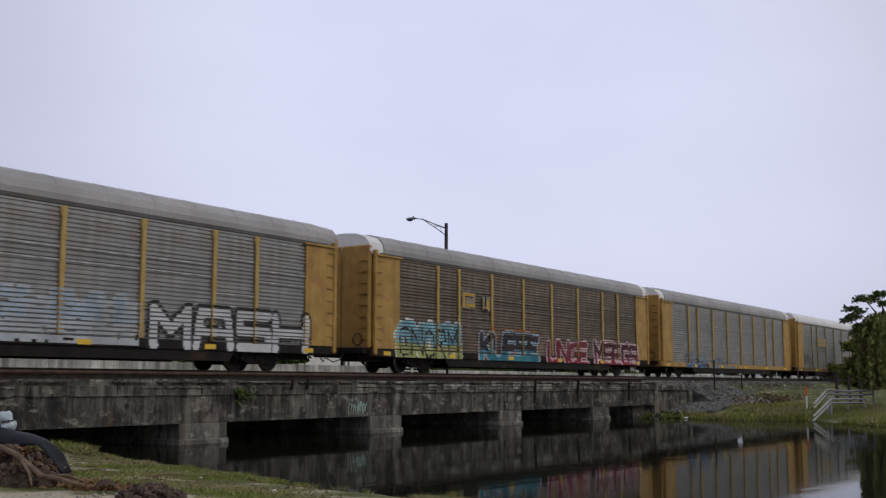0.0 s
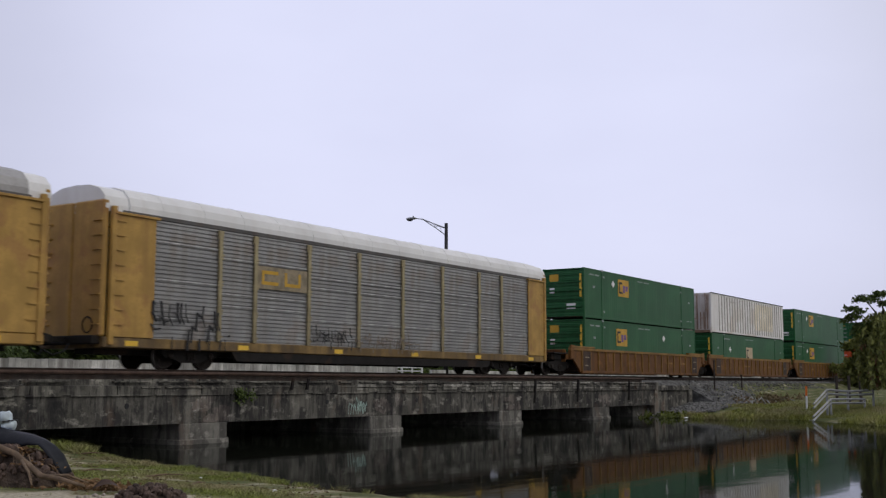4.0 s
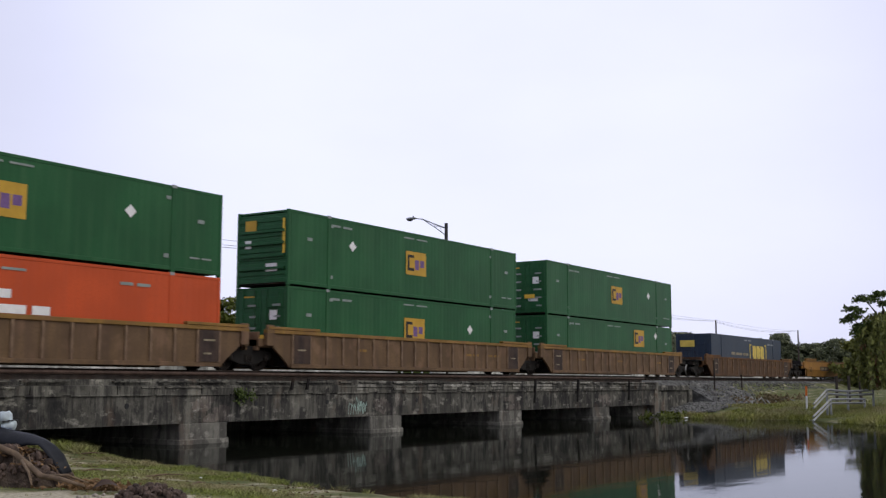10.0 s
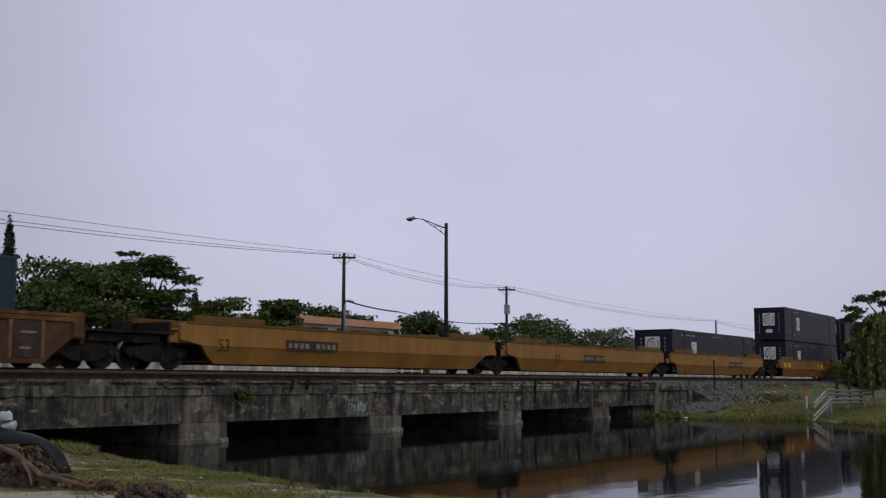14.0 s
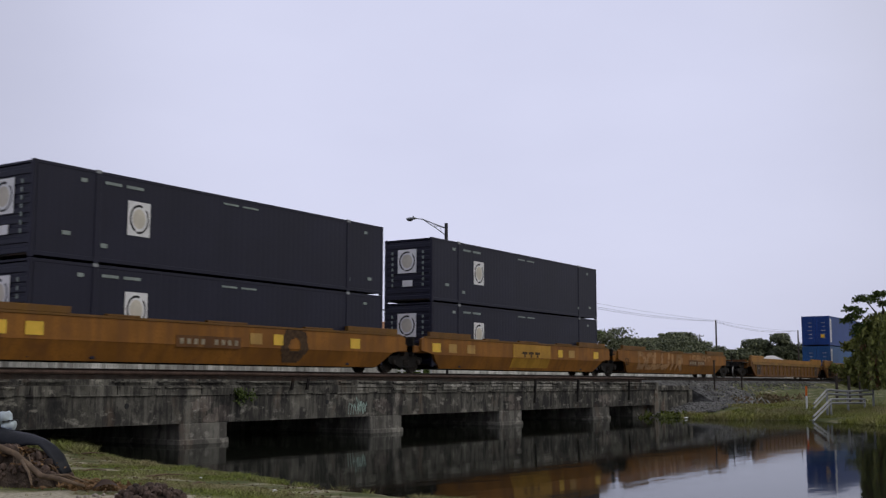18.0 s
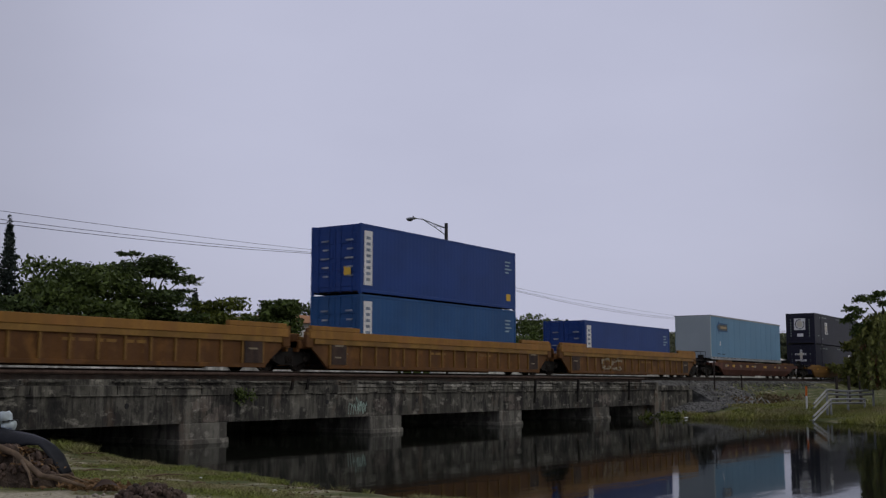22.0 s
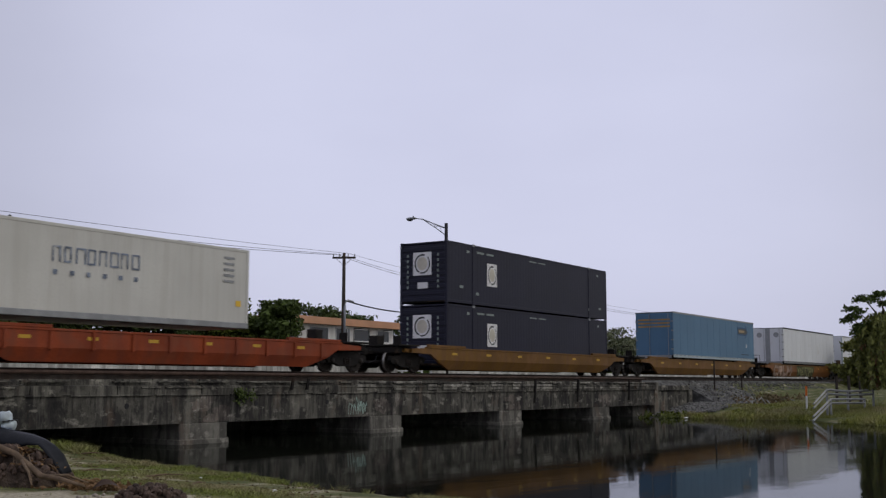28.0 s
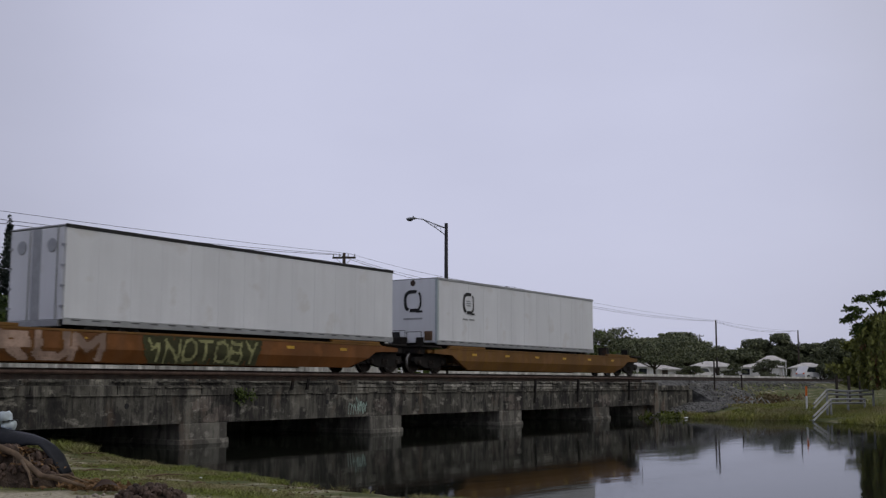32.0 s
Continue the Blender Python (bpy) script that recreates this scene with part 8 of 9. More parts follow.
    part("side_root", Shape().tube([(10.31, 13.6, -1.76), (10.5, 13.3, -1.74), (10.72, 13.1, -1.86)], [0.026, 0.022, 0.01]), "root", root, smooth=True)

    rng_d = np.random.default_rng(14)
    for k in range(14):
        x, y = 10.95 + rng.uniform(-0.2, 0.25), 13.5 + rng.uniform(-0.35, 0.4)
        zz, a = ground_z(x, y), rng.uniform(-1.2, 0.4)
        ln = rng.uniform(0.25, 0.5)
        pts = [(x + ln * u * math.cos(a), y + ln * u * math.sin(a), zz + 0.02 + 0.1 * math.sin(2.7 * u + 0.3) * rng.uniform(0.7, 1.0)) for u in (0, 0.25, 0.5, 0.75, 1.0)]
        single("dead_frond", Shape().tube(pts, [0.006, 0.012, 0.015, 0.011, 0.003], 5), "frond", "dry curled brown palm leaf on the grass", "dead frond", "dry fronds")
    curl = Shape()
    for i in range(9):
        u = i / 8
        c = Vector((10.5 + 0.28 * u, 12.74 - 0.24 * u, ground_z(10.6, 12.6) + 0.06 + 0.09 * math.sin(3.1 * u)))
        w = 0.07 * math.sin(3.0 * u + 0.1)
        curl.v += [tuple(c + Vector((-w * 0.5, -w, -0.4 * w))), tuple(c), tuple(c + Vector((w * 0.5, w, 0.5 * w)))]
    curl.f = [(3 * i + j, 3 * i + j + 1, 3 * i + j + 4, 3 * i + j + 3) for i in range(8) for j in (0, 1)]
    single("dead_leaf", curl, "frond_dark", "large curled dark brown dead leaf", "dead leaf")
    mess = [(10.72 + rng_d.normal(0, 0.3), 14.75 + rng_d.normal(0, 0.4)) for _ in range(60)]
    single("leaf_litter", leaf_cloud([(u, v, ground_z(u, v) + 0.04 + 0.5 * max(0.0, 1 - ((u - 10.72) / 0.85) ** 2 - ((v - 14.9) / 1.1) ** 2) ** 0.8) for u, v in mess], 12, (0.1, 0.1, 0.03), 0.04, rng_d, 0.5), "frond", "dry brown leaves and fibres lying on rubble", "dead leaves", kind="stuff")
    for k in range(16):
        u, v = 10.62 + rng.uniform(-0.4, 0.35), 14.5 + rng.uniform(-0.55, 0.6)
        a, ln = rng.uniform(-2.2, -0.6), rng.uniform(0.25, 0.6)
        hz = [ground_z(q, w) + 0.05 + 0.5 * max(0.0, 1 - ((q - 10.72) / 0.85) ** 2 - ((w - 14.9) / 1.1) ** 2) ** 0.8 for q, w in ((u, v), (u + 0.5 * ln * math.cos(a), v + 0.5 * ln * math.sin(a)), (u + ln * math.cos(a), v + ln * math.sin(a)))]
        single("rootlet", Shape().tube([(u, v, hz[0]), (u + 0.5 * ln * math.cos(a), v + 0.5 * ln * math.sin(a), hz[1] + 0.04), (u + ln * math.cos(a), v + ln * math.sin(a), hz[2])], [0.012, 0.01, 0.004], 5), "root", "thin pale root tangled in rubble", "root", "thin roots")
    spots = [(10.9 + rng_d.uniform(-0.3, 0.4), 13.35 + rng_d.uniform(-0.6, 0.5)) for _ in range(26)]
    single("leaf_litter", leaf_cloud([(u, v, ground_z(u, v) + 0.05) for u, v in spots], 16, (0.16, 0.16, 0.06), 0.05, rng_d, 0.4), "frond", "dry brown leaves beside the rubble", "dead leaves", kind="stuff")
    bits = []
    while len(bits) < 800:
        y = rng_d.uniform(8, 24)
        x = shore_near(y) - abs(rng_d.normal(0, 3.6)) - 0.2
        if x > 6 and noise.noise((x * 0.7, y * 0.7, 5.0)) > -0.1:
            bits.append((x, y, ground_z(x, y) + 0.025))
    single("leaf_litter", leaf_cloud(bits, 3, (0.12, 0.12, 0.015), 0.028, rng_d, 0.7), "straw", "scattered dry leaves and straw on the grass", "dead leaves", kind="stuff")
    for k in range(14):
        x, y = 10.05 + rng.uniform(-0.3, 0.5), 11.9 + rng.uniform(-0.5, 0.5)
        r = rng.choice((0.02, 0.03, 0.045)) * rng.uniform(0.8, 1.3)
        single("pebble", Shape().lump((0, 0, 0), (r, r, r * 0.6), rng, 0.2), "pebble", "pale stone lying on sandy grass", "stone", "scattered stones", at=pose(x, y, ground_z(x, y) + r * 0.3))
    for k, (x, y) in enumerate(((18.9, 21.6), (17.2, 17.8), (15.2, 15.4), (13.9, 12.4), (16.4, 14.1))):
        r = rng.uniform(0.02, 0.04)
        single("litter", Shape().lump((0, 0, 0), (r * 1.6, r, r * 0.6), rng, 0.2), "white", "scrap of white litter on the grass", "litter", "scraps of litter", at=pose(x, y, ground_z(x, y) + 0.03))
    for x, y, a, ln in ((14.0, 17.4, -0.7, 0.5), (14.4, 16.0, -0.4, 0.7), (17.9, 22.2, -1.0, 0.6), (13.2, 13.6, 0.2, 0.4)):
        z = ground_z(x, y)
        single("stick", Shape().tube([(x, y, z + 0.02), (x + 0.5 * ln * math.cos(a), y + 0.5 * ln * math.sin(a), z + 0.05), (x + ln * math.cos(a), y + ln * math.sin(a), z + 0.03)], [0.02, 0.018, 0.01], 6), "root", "broken dry stick on the grass", "stick", "sticks")


debris()


# ---- the far bank ----
def far_bank():
    rng = random.Random(4)
    for x, y, z1, lean in ((69.3, 24.6, 1.0, 0.0), (74.4, 24.5, 0.12, -2.5)):
        p = thing("fence_post", "dark slender old fence post on the bank", "post", "fence posts", at=pose(x, y, ground_z(x, y), 0, lean, 0))
        part("shaft", Shape().tube([(0, 0, -0.3), (0, 0, z1 - ground_z(x, y))], [0.06, 0.05]), "pole_wood", p)
        part("cap", Shape().box(-0.07, 0.07, -0.07, 0.07, z1 - ground_z(x, y) - 0.02, z1 - ground_z(x, y) + 0.05, 0.02), "pole_wood", p)
    x, y = 62.7, 17.03
    mk = thing("marker_post", "slim white marker post with an orange top", "marker post", at=pose(x, y, ground_z(x, y)))
    part("shaft", Shape().tube([(0, 0, -0.2), (0, 0, 0.72)], 0.055), "white", mk, "white plastic shaft")
    part("top", Shape().tube([(0, 0, 0.72), (0, 0, 1.25)], 0.06), "marker_orange", mk, "orange sleeve")
    hr = thing("handrail", "weathered pale timber handrail stepping down to the water", "handrail")
    top = [(57.02, 15.15, -1.44), (60.09, 15.26, -0.75), (61.31, 14.49, -0.84), (62.57, 13.47, -0.78)]
    low = [(56.3, 15.0, -2.05), (59.65, 14.97, -1.24), (61.5, 13.69, -1.24)]
    for line in (top, low):
        for dz in (0.0, -0.2):
            for a, b in zip(line, line[1:]):
                part("rail", Shape().tube([(a[0], a[1], a[2] + dz), (b[0], b[1], b[2] + dz)], 0.062, 4), "timber_grey", hr)
        for x, y, z in line[1:]:
            part("post", Shape().box(x - 0.05, x + 0.05, y - 0.05, y + 0.05, ground_z(x, y) - 0.2, z + 0.03, 0.01), "timber_grey", hr)
    for x, y, z1 in ((72.84, 17.87, 0.05), (70.09, 16.47, 0.05), (68.29, 15.4, 0.03)):
        single("mooring_post", Shape().tube([(0, 0, -0.4), (0, 0, z1 - ground_z(x, y))], [0.1, 0.09]), "pole_wood", "dark round timber post behind a handrail", "post", "timber posts", at=pose(x, y, ground_z(x, y)))
    pile = thing("brushwood", "heap of cut branches and dry brush on the bank", "brushwood")
    for k in range(42):
        x, y = rng.uniform(66, 75), rng.uniform(20.2, 22.4)
        z = ground_z(x, y)
        a = rng.uniform(0, 3.14)
        ln = rng.uniform(0.5, 1.6)
        part("branch", Shape().tube([(x, y, z + 0.05), (x + ln * 0.5 * math.cos(a), y + 0.3 * ln * math.sin(a), z + rng.uniform(0.15, 0.5)), (x + ln * math.cos(a), y + 0.6 * ln * math.sin(a), z + rng.uniform(0.02, 0.3))], [0.035, 0.03, 0.012], 5), rng.choice(("root", "frond", "timber_grey")), pile)
    part("branch", Shape().tube([(70.4, 22.2, ground_z(70.4, 22.2)), (68.3, 22.2, -0.45)], [0.04, 0.02], 5), "timber_grey", pile, "long pale leaning branch")
    rng2 = np.random.default_rng(8)
    part("dry_leaves", leaf_cloud([(rng2.uniform(66, 75), rng2.uniform(20.4, 22.3), -1.45 + rng2.uniform(-0.1, 0.25)) for _ in range(40)], 22, (0.4, 0.3, 0.15), 0.09, rng2), "straw", pile, "dry brown leaves")
    for k, (x, y) in enumerate(((56.9, 21.8), (57.4, 18.6))):
        single("litter", Shape().lump((0, 0, 0), (0.22 if k == 0 else 0.1, 0.07, 0.04), rng, 0.15), "white", "white litter at the water's edge", "litter", "scraps of litter", at=pose(x, y, WATER_Z + 0.06))
    # low weeds at the abutment
    rng3 = np.random.default_rng(12)
    bush = thing("weed_clump", "low green weeds under the bridge end", "weeds", "weed clumps", at=pose(58.4, 23.6, ground_z(58.4, 23.6)))
    part("leaves", leaf_cloud([(rng3.uniform(-1.6, 2.2), rng3.uniform(-0.8, 0.8), rng3.uniform(0.1, 0.5)) for _ in range(20)], 30, (0.3, 0.3, 0.12), 0.1, rng3), "leaf_yellow", bush)
    tuft = thing("weed_clump", "green weeds rooted in the bridge coping", "weeds", "weed clumps", at=pose(26.6, 25.12, -0.95))
    part("leaves", leaf_cloud([(rng3.uniform(-0.4, 0.4), rng3.uniform(-0.12, 0.02), rng3.uniform(-0.12, 0.28)) for _ in range(14)], 26, (0.14, 0.08, 0.12), 0.05, rng3), "leaf", tuft)


far_bank()


# ---- beyond the track: lamp, poles, wires, barrier ----
def street_lamp():
    x, y, z = 61.4, 40.0, 0.0
    t = thing("street_lamp", "tall dark street lamp with a long truss arm", "street lamp", at=pose(x, y, z))
    part("base", Shape().lathe([(0.28, 0.0), (0.28, 0.35), (0.16, 0.45)], n=14), "galv", t, at=pose(0, 0, -0.3, 90))
    part("pole", Shape().tube([(0, 0, -0.3), (0, 0, 5.0), (0, 0, 10.2)], [0.16, 0.135, 0.11], 12), "steel_pole", t, smooth=True)
    arm = part("arm", Shape().tube([(0, 0, 9.85), (0, 0.9, 10.2), (0, 1.9, 10.62), (0, 2.5, 10.72)], [0.045, 0.04, 0.035, 0.03]), "galv", t)
    part("lower_bar", Shape().tube([(0, 0, 9.35), (0, 0.7, 9.85), (0, 1.6, 10.42), (0, 1.95, 10.63)], 0.03), "galv", arm)
    for a, b in (((0, 0.4, 9.62), (0, 0.45, 10.02)), ((0, 0.95, 10.02), (0, 0.9, 10.2)), ((0, 0.45, 10.0), (0, 0.95, 10.03))):
        part("strut", Shape().tube([a, b], 0.018, 6), "galv", arm)
    head = part("lamp_head", Shape().lump((0, 2.85, 10.74), (0.19, 0.45, 0.1), random.Random(1), 0.03, 9), "galv", t, smooth=True)
    part("lens", Shape().lump((0, 2.95, 10.66), (0.15, 0.24, 0.1), random.Random(2), 0.02, 9), "glass", head, smooth=True)
    part("photocell", Shape().tube([(0, 2.7, 10.82), (0, 2.7, 10.9)], 0.04), "steel_pole", head)


street_lamp()
POLES = [(4.0, 43.5, 7.3), (63.1, 50.0, 9.0), (93.7, 54.0, 9.0), (161.3, 56.8, 9.0), (200.0, 55.4, 9.0), (206.0, 75.9, 9.0)]


def utility_poles():
    for i, (x, y, z) in enumerate(POLES):
        t = thing("utility_pole", "dark wooden utility pole with insulators" + (" and a transformer" if i == 2 else ""), "utility pole", "utility poles", at=pose(x, y, 0))
        part("pole", Shape().tube([(0, 0, -0.5), (0, 0, z)], [0.17, 0.11], 10), "pole_wood", t, smooth=True)
        if i in (1, 2, 0, 5):
            arm = part("crossarm", Shape().box(-0.85, 0.85, -0.06, 0.06, z - 0.42, z - 0.28, 0.01), "pole_wood", t, at=pose(0, 0, 0, 0, 0, 118))
            for k in (-0.78, -0.3, 0.32, 0.78):
                part("insulator", Shape().tube([(k, 0, z - 0.28), (k, 0, z - 0.08)], [0.05, 0.035], 6), "galv", arm)
            for k in (-0.55, 0.55):
                part("brace", Shape().tube([(k, 0, z - 0.42), (0, 0, z - 0.95)], 0.02, 5), "galv", arm)
        else:
            for k in range(3):
                part("insulator", Shape().tube([(0, 0, z - 0.5 - 0.55 * k), (0.45, 0, z - 0.42 - 0.55 * k)], 0.05, 6), "galv", t)
            part("bracket", Shape().box(-0.3, 0.3, -0.05, 0.05, z - 2.9, z - 2.75), "galv", t)
        if i == 2:
            can = part("transformer", Shape().tube([(-0.35, -0.25, z - 2.75), (-0.35, -0.25, z - 1.85)], 0.28, 12), "galv", t, "grey cylindrical transformer")
            part("bushing", Shape().tube([(-0.4, -0.3, z - 1.85), (-0.4, -0.3, z - 1.55)], 0.05, 6), "pole_wood", can)
        if i == 4:
            part("junction_box", Shape().box(-0.2, 0.2, -0.3, -0.1, z - 2.7, z - 2.0, 0.02), "galv", t)


utility_poles()


def wire(a, b, sag, r=0.022):
    pts = []
    for i in range(17):
        u = i / 16
        p = Vector(a) * (1 - u) + Vector(b) * u
        p.z -= 4 * sag * u * (1 - u)
        pts.append(p)
    single("overhead_wire", Shape().tube(pts, r, 5), "cable", "thin black overhead wire between utility poles", "wire", "overhead wires")


for (x0, y0, z0), (x1, y1, z1) in zip(POLES, POLES[1:5]):
    for dz, dy, sag, r in ((-0.08, -0.5, 0.35, 0.012), (-0.08, 0.35, 0.62, 0.014), (-0.12, 0.5, 0.75, 0.016)):
        wire((x0, y0 + dy, z0 + dz), (x1, y1 + dy, z1 + dz), sag, r)
wire((58.2, 46, 5.05), (64.4, 46, 4.62), 0.1, 0.05)
wire((64.4, 46, 4.62), (79.7, 46.0, 4.55), 0.35, 0.03)


def mast_arm():
    t = thing("mast_pole", "slim grey pole with a bent pipe top", "pole", at=pose(58.2, 46, 0))
    part("pole", Shape().tube([(0, 0, -0.3), (0, 0, 4.7), (0.08, 0, 5.0), (0.35, 0, 5.08), (0.9, 0, 5.02)], 0.07), "galv", t, smooth=True)
    part("collar", Shape().tube([(0, 0, 2.4), (0, 0, 2.7)], 0.1), "galv", t)


mast_arm()


def road_barrier():
    t = thing("road_barrier", "weathered white slatted barrier along the road behind the track", "barrier", kind="structure")
    rng = random.Random(3)
    x = 26.0
    while x < 55.5:
        w = rng.uniform(0.2, 0.4)
        part("slat", Shape().box(x, x + w - 0.012, 39.95, 40.05, -0.1, 0.58 + rng.uniform(-0.02, 0.02)), "barrier", t)
        x += w
    part("footing", Shape().box(-60, 150, 39.9, 40.15, -0.5, 0.2), "barrier", t)
    part("coping", Shape().box(59.6, 150, 39.93, 40.1, 0.2, 0.42, 0.02), "barrier", t)
    part("coping", Shape().box(-60, 26.0, 39.93, 40.1, 0.2, 0.55, 0.02), "barrier", t)


road_barrier()


def white_fence():
    t = thing("fence", "low white rail fence beside the road", "fence", at=pose(55.9, 40.5, 0))
    for x in (0.0, 1.15, 2.3, 3.4):
        part("post", Shape().box(x - 0.05, x + 0.05, -0.05, 0.05, -0.5, 0.6, 0.01), "white", t)
    for z in (0.3, 0.52):
        part("rail", Shape().box(0.0, 3.4, -0.03, 0.03, z, z + 0.07, 0.01), "white", t)


white_fence()


# ---- buildings ----
def window(wall, x, y, z, w, h, name="window"):
    f = part(name, Shape().box(x, x + w, y - 0.05, y, z, z + 0.07).box(x, x + w, y - 0.05, y, z + h - 0.07, z + h).box(x, x + 0.07, y - 0.05, y, z + 0.07, z + h - 0.07).box(x + w - 0.07, x + w, y - 0.05, y, z + 0.07, z + h - 0.07), "white", wall)
    part("pane", Shape().box(x + 0.07, x + w - 0.07, y - 0.02, y - 0.004, z + 0.07, z + h - 0.07), "glass", f)


def shop_building():
    b = thing("shop_building", "low white commercial building with a tan roof fascia", "building", at=pose(63.8, 56.0, 0))
    wall = part("wall", Shape().box(0.3, 14.6, 0.6, 12, -0.3, 4.3), "stucco", b)
    part("fascia", Shape().extrude([(-0.1, 4.2), (0.6, 4.2), (0.6, 4.78), (0.1, 4.78)], "x", 0, 14.85), "stucco_tan", b, "sloping tan metal fascia")
    part("roof", Shape().box(0, 14.85, 0.9, 12, 4.4, 4.76), "stucco_tan", b)
    for x, w in ((0.9, 1.2), (3.3, 2.4), (6.6, 1.6), (9.0, 2.2), (12.2, 1.8)):
        window(wall, x, 0.6, 3.0, w, 1.05)
    part("awning_post", Shape().tube([(7.9, 0.2, -0.3), (7.9, 0.2, 4.0)], 0.09), "galv", b)
    an = thing("annex_building", "low pale stucco building beside a shop", "building", at=pose(80.5, 64.0, 0))
    wall2 = part("wall", Shape().box(0, 7.5, 0, 9, -0.3, 3.9), "stucco", an)
    part("roof", Shape().box(-0.1, 7.6, -0.1, 9.1, 3.9, 4.05), "tile_roof", an)
    for x in (1.0, 3.4, 5.6):
        window(wall2, x, 0.0, 1.4, 1.3, 1.2)


shop_building()


def hedge():
    rng = np.random.default_rng(91)
    t = thing("hedge", "low clipped green hedge across the road", "hedge", at=pose(66, 53.6, 0))
    part("leaves", leaf_cloud([(rng.uniform(0, 60), rng.uniform(-0.4, 0.4), rng.uniform(0.0, 0.85)) for _ in range(420)], 40, (0.3, 0.25, 0.16), 0.12, rng), "leaf", t)
    for k in range(30):
        part("stem", Shape().tube([(1 + 2 * k, 0, -0.3), (1.1 + 2 * k, 0.05, 0.7)], [0.04, 0.02], 5), "trunk", t)


hedge()


def house(x, y, turn, w, d, h, rise, label):
    t = thing("house", label, "house", "pale houses across the road", at=pose(x, y, 0.05, 0, 0, turn))
    wall = part("wall", Shape().box(-w / 2, w / 2, -d / 2, d / 2, -0.4, h), "stucco", t)
    a, b, c = w / 2 + 0.5, d / 2 + 0.5, max(0.6, w / 2 - d / 2 + 0.4)
    s = Shape().add([(-a, -b, h), (a, -b, h), (a, b, h), (-a, b, h), (-c, 0, h + rise), (c, 0, h + rise), (-a, -b, h - 0.15), (a, -b, h - 0.15), (a, b, h - 0.15), (-a, b, h - 0.15)],
                    [(0, 1, 5, 4), (1, 2, 5), (2, 3, 4, 5), (3, 0, 4), (6, 7, 1, 0), (7, 8, 2, 1), (8, 9, 3, 2), (9, 6, 0, 3), (9, 8, 7, 6)])
    part("roof", s, "tile_roof", t)
    k = int(w / 2.6)
    for i in range(k):
        xx = -w / 2 + 0.6 + i * (w - 1) / k
        if i == k // 2:
            dd = part("door", Shape().box(xx, xx + 0.95, -d / 2 - 0.04, -d / 2, -0.05, 2.05), "timber", t)
        else:
            window(wall, xx, -d / 2, 0.9, 1.4, 1.1)
    part("carport_post", Shape().tube([(w / 2 + 0.3, -d / 2 - 0.3, -0.4), (w / 2 + 0.3, -d / 2 - 0.3, h)], 0.08), "white", t)


house(186.5, 58.1, -76, 7.0, 7.0, 2.25, 0.75, "pale stucco house with a garage and a light hipped roof")
house(206.5, 62.3, -70, 4.2, 5.0, 3.6, 1.1, "taller white house behind a pale house")
house(188.6, 50.9, -72, 5.2, 6.0, 2.15, 0.85, "small pale house with a gabled light roof")
house(174.5, 62.4, -66, 7.2, 6.0, 2.2, 0.9, "pale stucco house with a pillared porch")
house(172.0, 75.5, -64, 8.0, 6.0, 2.3, 0.8, "long pale house behind roadside trees")
house(178.0, 72.5, -66, 6.0, 6.0, 1.9, 0.7, "low white house among trees")
garage = thing("garage_door", "white panelled garage door of a pale house", "garage door", at=pose(183.1, 58.1, 0.05, 0, 0, -76))
for k in range(4):
    part("panel", Shape().box(-3.1, -1.0, -0.06, 0.0, 0.02 + 0.5 * k, 0.49 + 0.5 * k, 0.02), "white", garage)


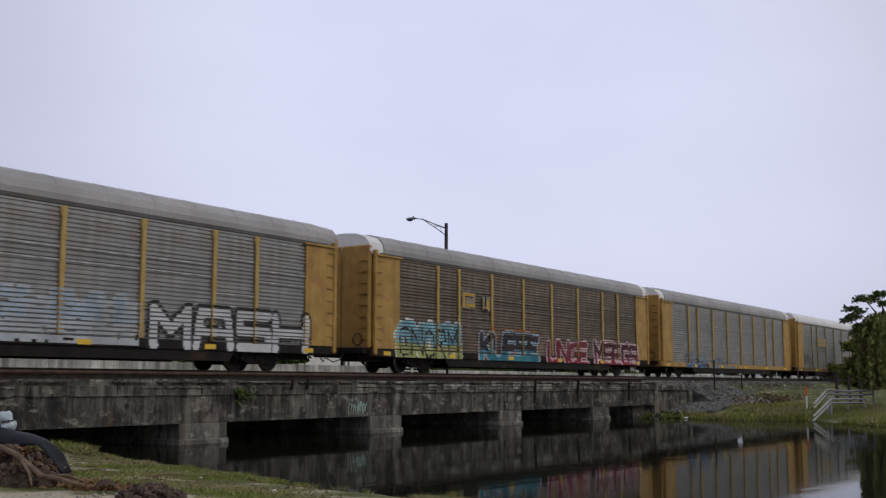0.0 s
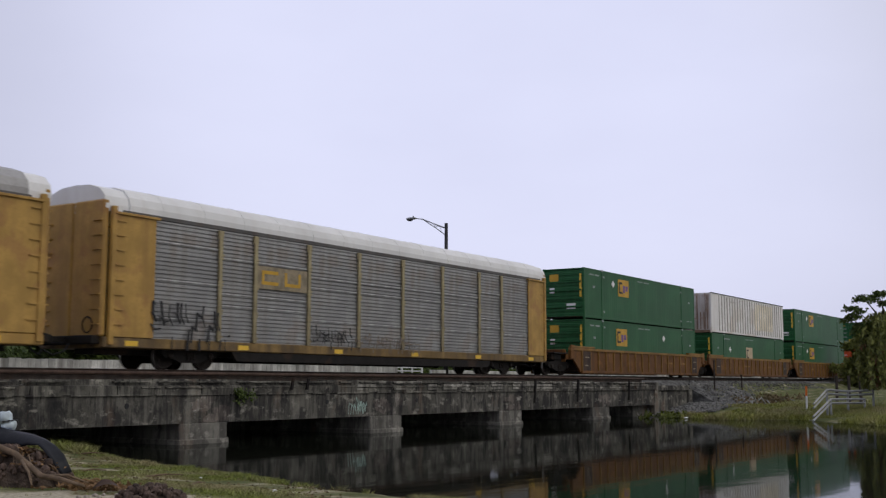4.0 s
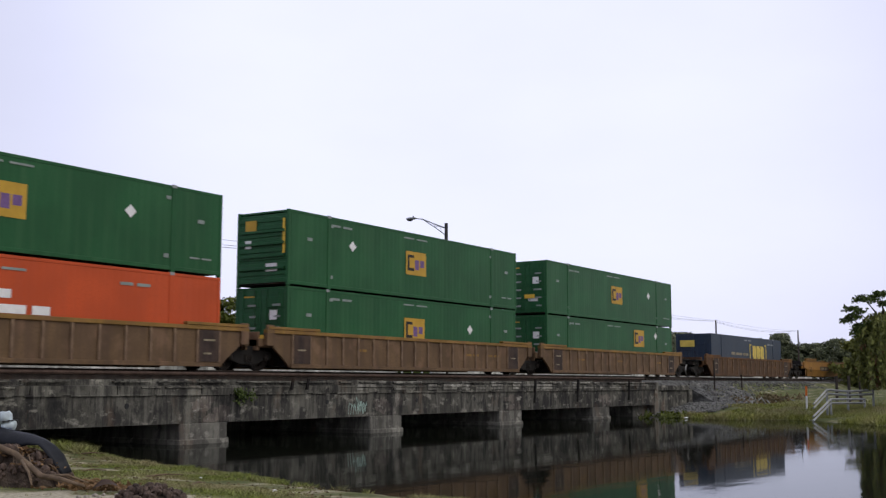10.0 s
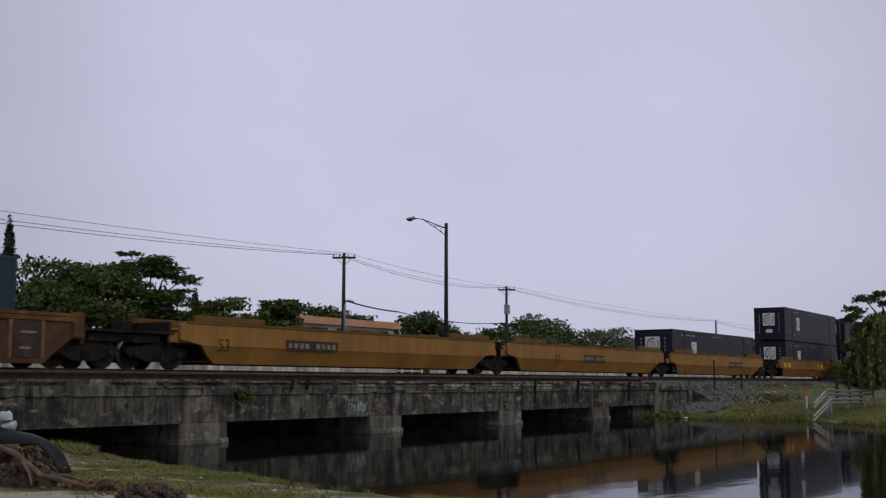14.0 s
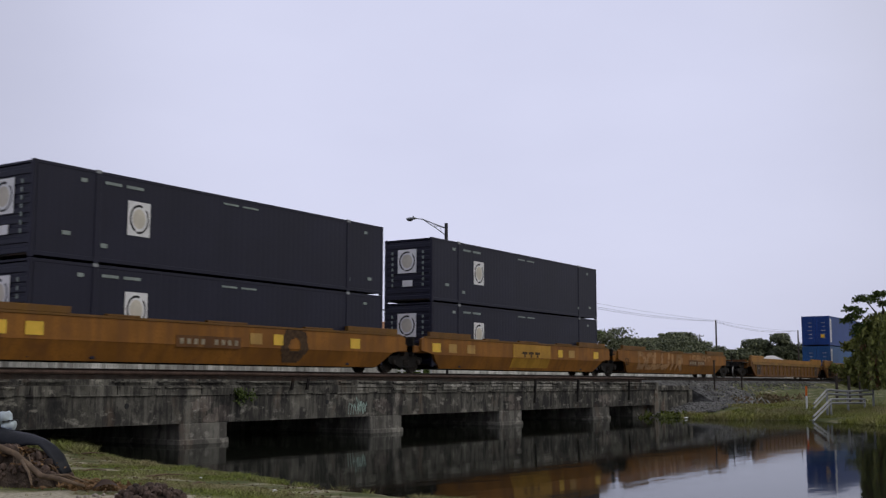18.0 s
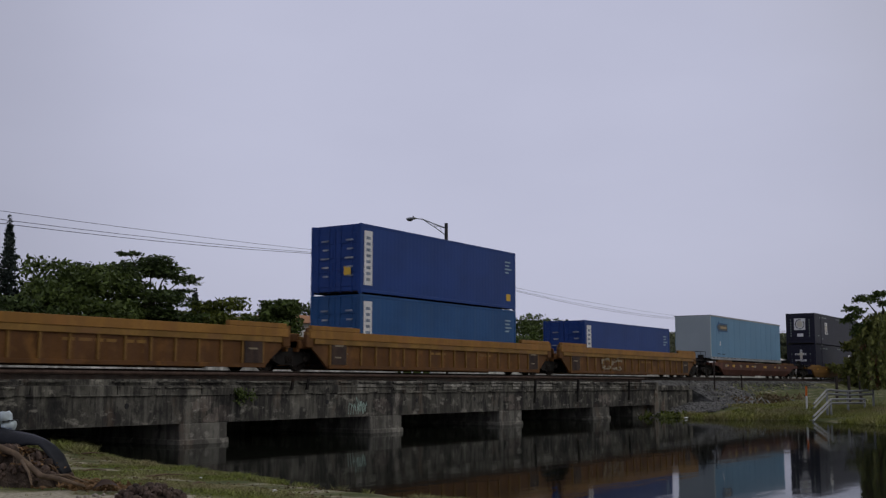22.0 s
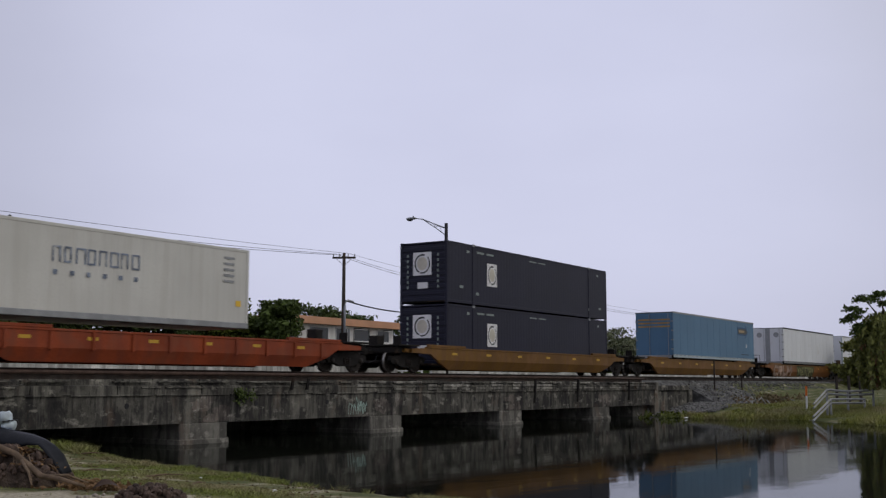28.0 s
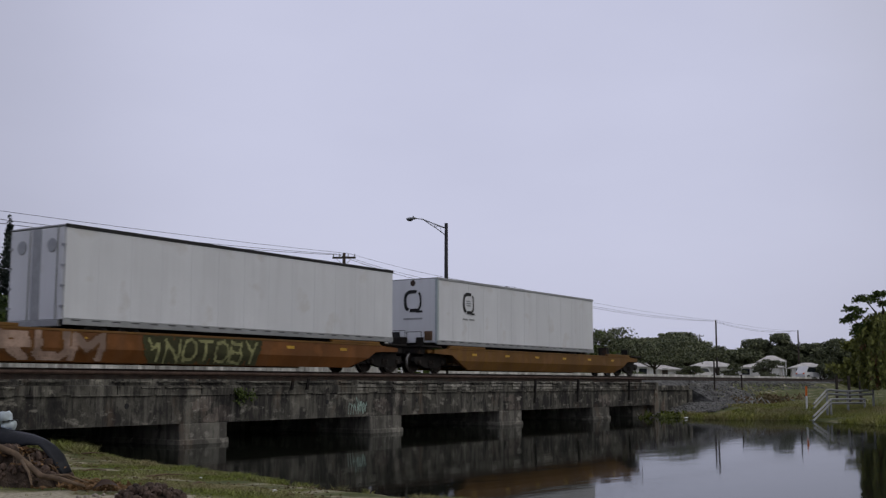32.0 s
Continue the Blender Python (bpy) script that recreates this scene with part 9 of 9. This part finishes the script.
def parked_car(x, y, turn, paint, label, tall=1.0, name="parked_car", lights=False):
    t = thing(name, label, "car", "vehicles", at=pose(x, y, 0.22, 0, 0, turn))
    body = [(-2.2, 0.35), (-2.25, 0.75), (-1.9, 0.95), (-1.1, 1.0), (-0.5, 1.45 * tall), (1.4, 1.5 * tall), (2.1, 1.05), (2.25, 0.8), (2.2, 0.35)]
    part("body", Shape().extrude(body, "y", -0.88, 0.88), paint, t)
    for sy in (-0.89, 0.87):
        part("window", Shape().extrude([(-0.75, 1.02), (-0.42, 1.36 * tall), (1.3, 1.4 * tall), (1.75, 1.06)], "y", sy, sy + 0.02), "glass", t)
    part("windscreen", Shape().add([(-1.08, -0.8, 1.02), (-1.08, 0.8, 1.02), (-0.52, 0.75, 1.42 * tall), (-0.52, -0.75, 1.42 * tall)], [(0, 1, 2, 3)]), "glass", t)
    for wx in (-1.4, 1.4):
        for sy in (-0.8, 0.8):
            wh = part("wheel", shared("car_wheel", lambda: Shape().lathe([(0.2, -0.1), (0.32, -0.11), (0.34, -0.06), (0.34, 0.06), (0.32, 0.11), (0.2, 0.1)], n=18), "tyre", True), None, t, at=pose(wx, sy, 0.34))
            part("rim", shared("car_rim", lambda: Shape().lathe([(0.001, -0.105), (0.2, -0.1), (0.2, 0.1), (0.001, 0.105)], n=14), "galv"), None, wh)
    for sy in (-0.65, 0.65):
        part("headlight", Shape().box(-2.27, -2.2, sy - 0.16, sy + 0.16, 0.65, 0.82, 0.02), "headlight" if lights else "glass", t)
        part("tail_light", Shape().box(2.2, 2.28, sy - 0.16, sy + 0.16, 0.75, 0.95, 0.02), "tail_light" if lights else "marker_orange", t)
    return t


parked_car(159.6, 58.6, 158, "car_white", "white parked sport utility car before a house", 1.15)
parked_car(170.0, 45.5, 155, "car_white", "white parked van beside a house", 1.3)


# ---- traffic on the road behind the track ----
TRAFFIC = []
for paint, x, y, speed, label in (("car_dark", 80.5, 43.6, -18.5, "dark car with lit headlights on the road"), ("car_white", 303.5, 43.6, -18.5, "pale car with lit headlights on the road"), ("car_dark", -151.2, 48.5, 18.0, "dark car with lit tail lights on the road")):
    mover = parked_car(x, y, 0 if speed < 0 else 180, paint, label, 1.0, "car", True)
    TRAFFIC.append((mover, x, y, speed))


def motions():
    """The train rolls by; every thing on it shares one path, and the wheels turn with it."""
    for ob, x0, z in ROLLING:
        walk(ob, [(t, pose(x0 - s, TRACK_Y, z)) for t, s in TRAIN])
    for ob, x, y, speed in TRAFFIC:
        turn = 0 if speed < 0 else 180
        walk(ob, [(t, pose(x + speed * t, y, 0.22, 0, 0, turn)) for t in (0.0, 8.0, 16.0, 24.0, 32.0)])
    ts, ss = [t for t, s in TRAIN], [s for t, s in TRAIN]
    for axle, wx, x in WHEELS:
        rows, last = [], None
        for f in range(0, 961):
            t = f / 30
            s = float(np.interp(t, ts, ss))
            if 10 < x - s < 140:
                rows.append((t, pose(wx, 0, RAD, 0, -math.degrees(s / RAD) % 360, 0)))
        if not rows:
            continue
        if rows[0][0] > 0.05:
            rows.insert(0, (0.0, rows[0][1]))
        if rows[-1][0] < 31.95:
            rows.append((32.0, rows[-1][1]))
        walk(axle, rows)


motions()
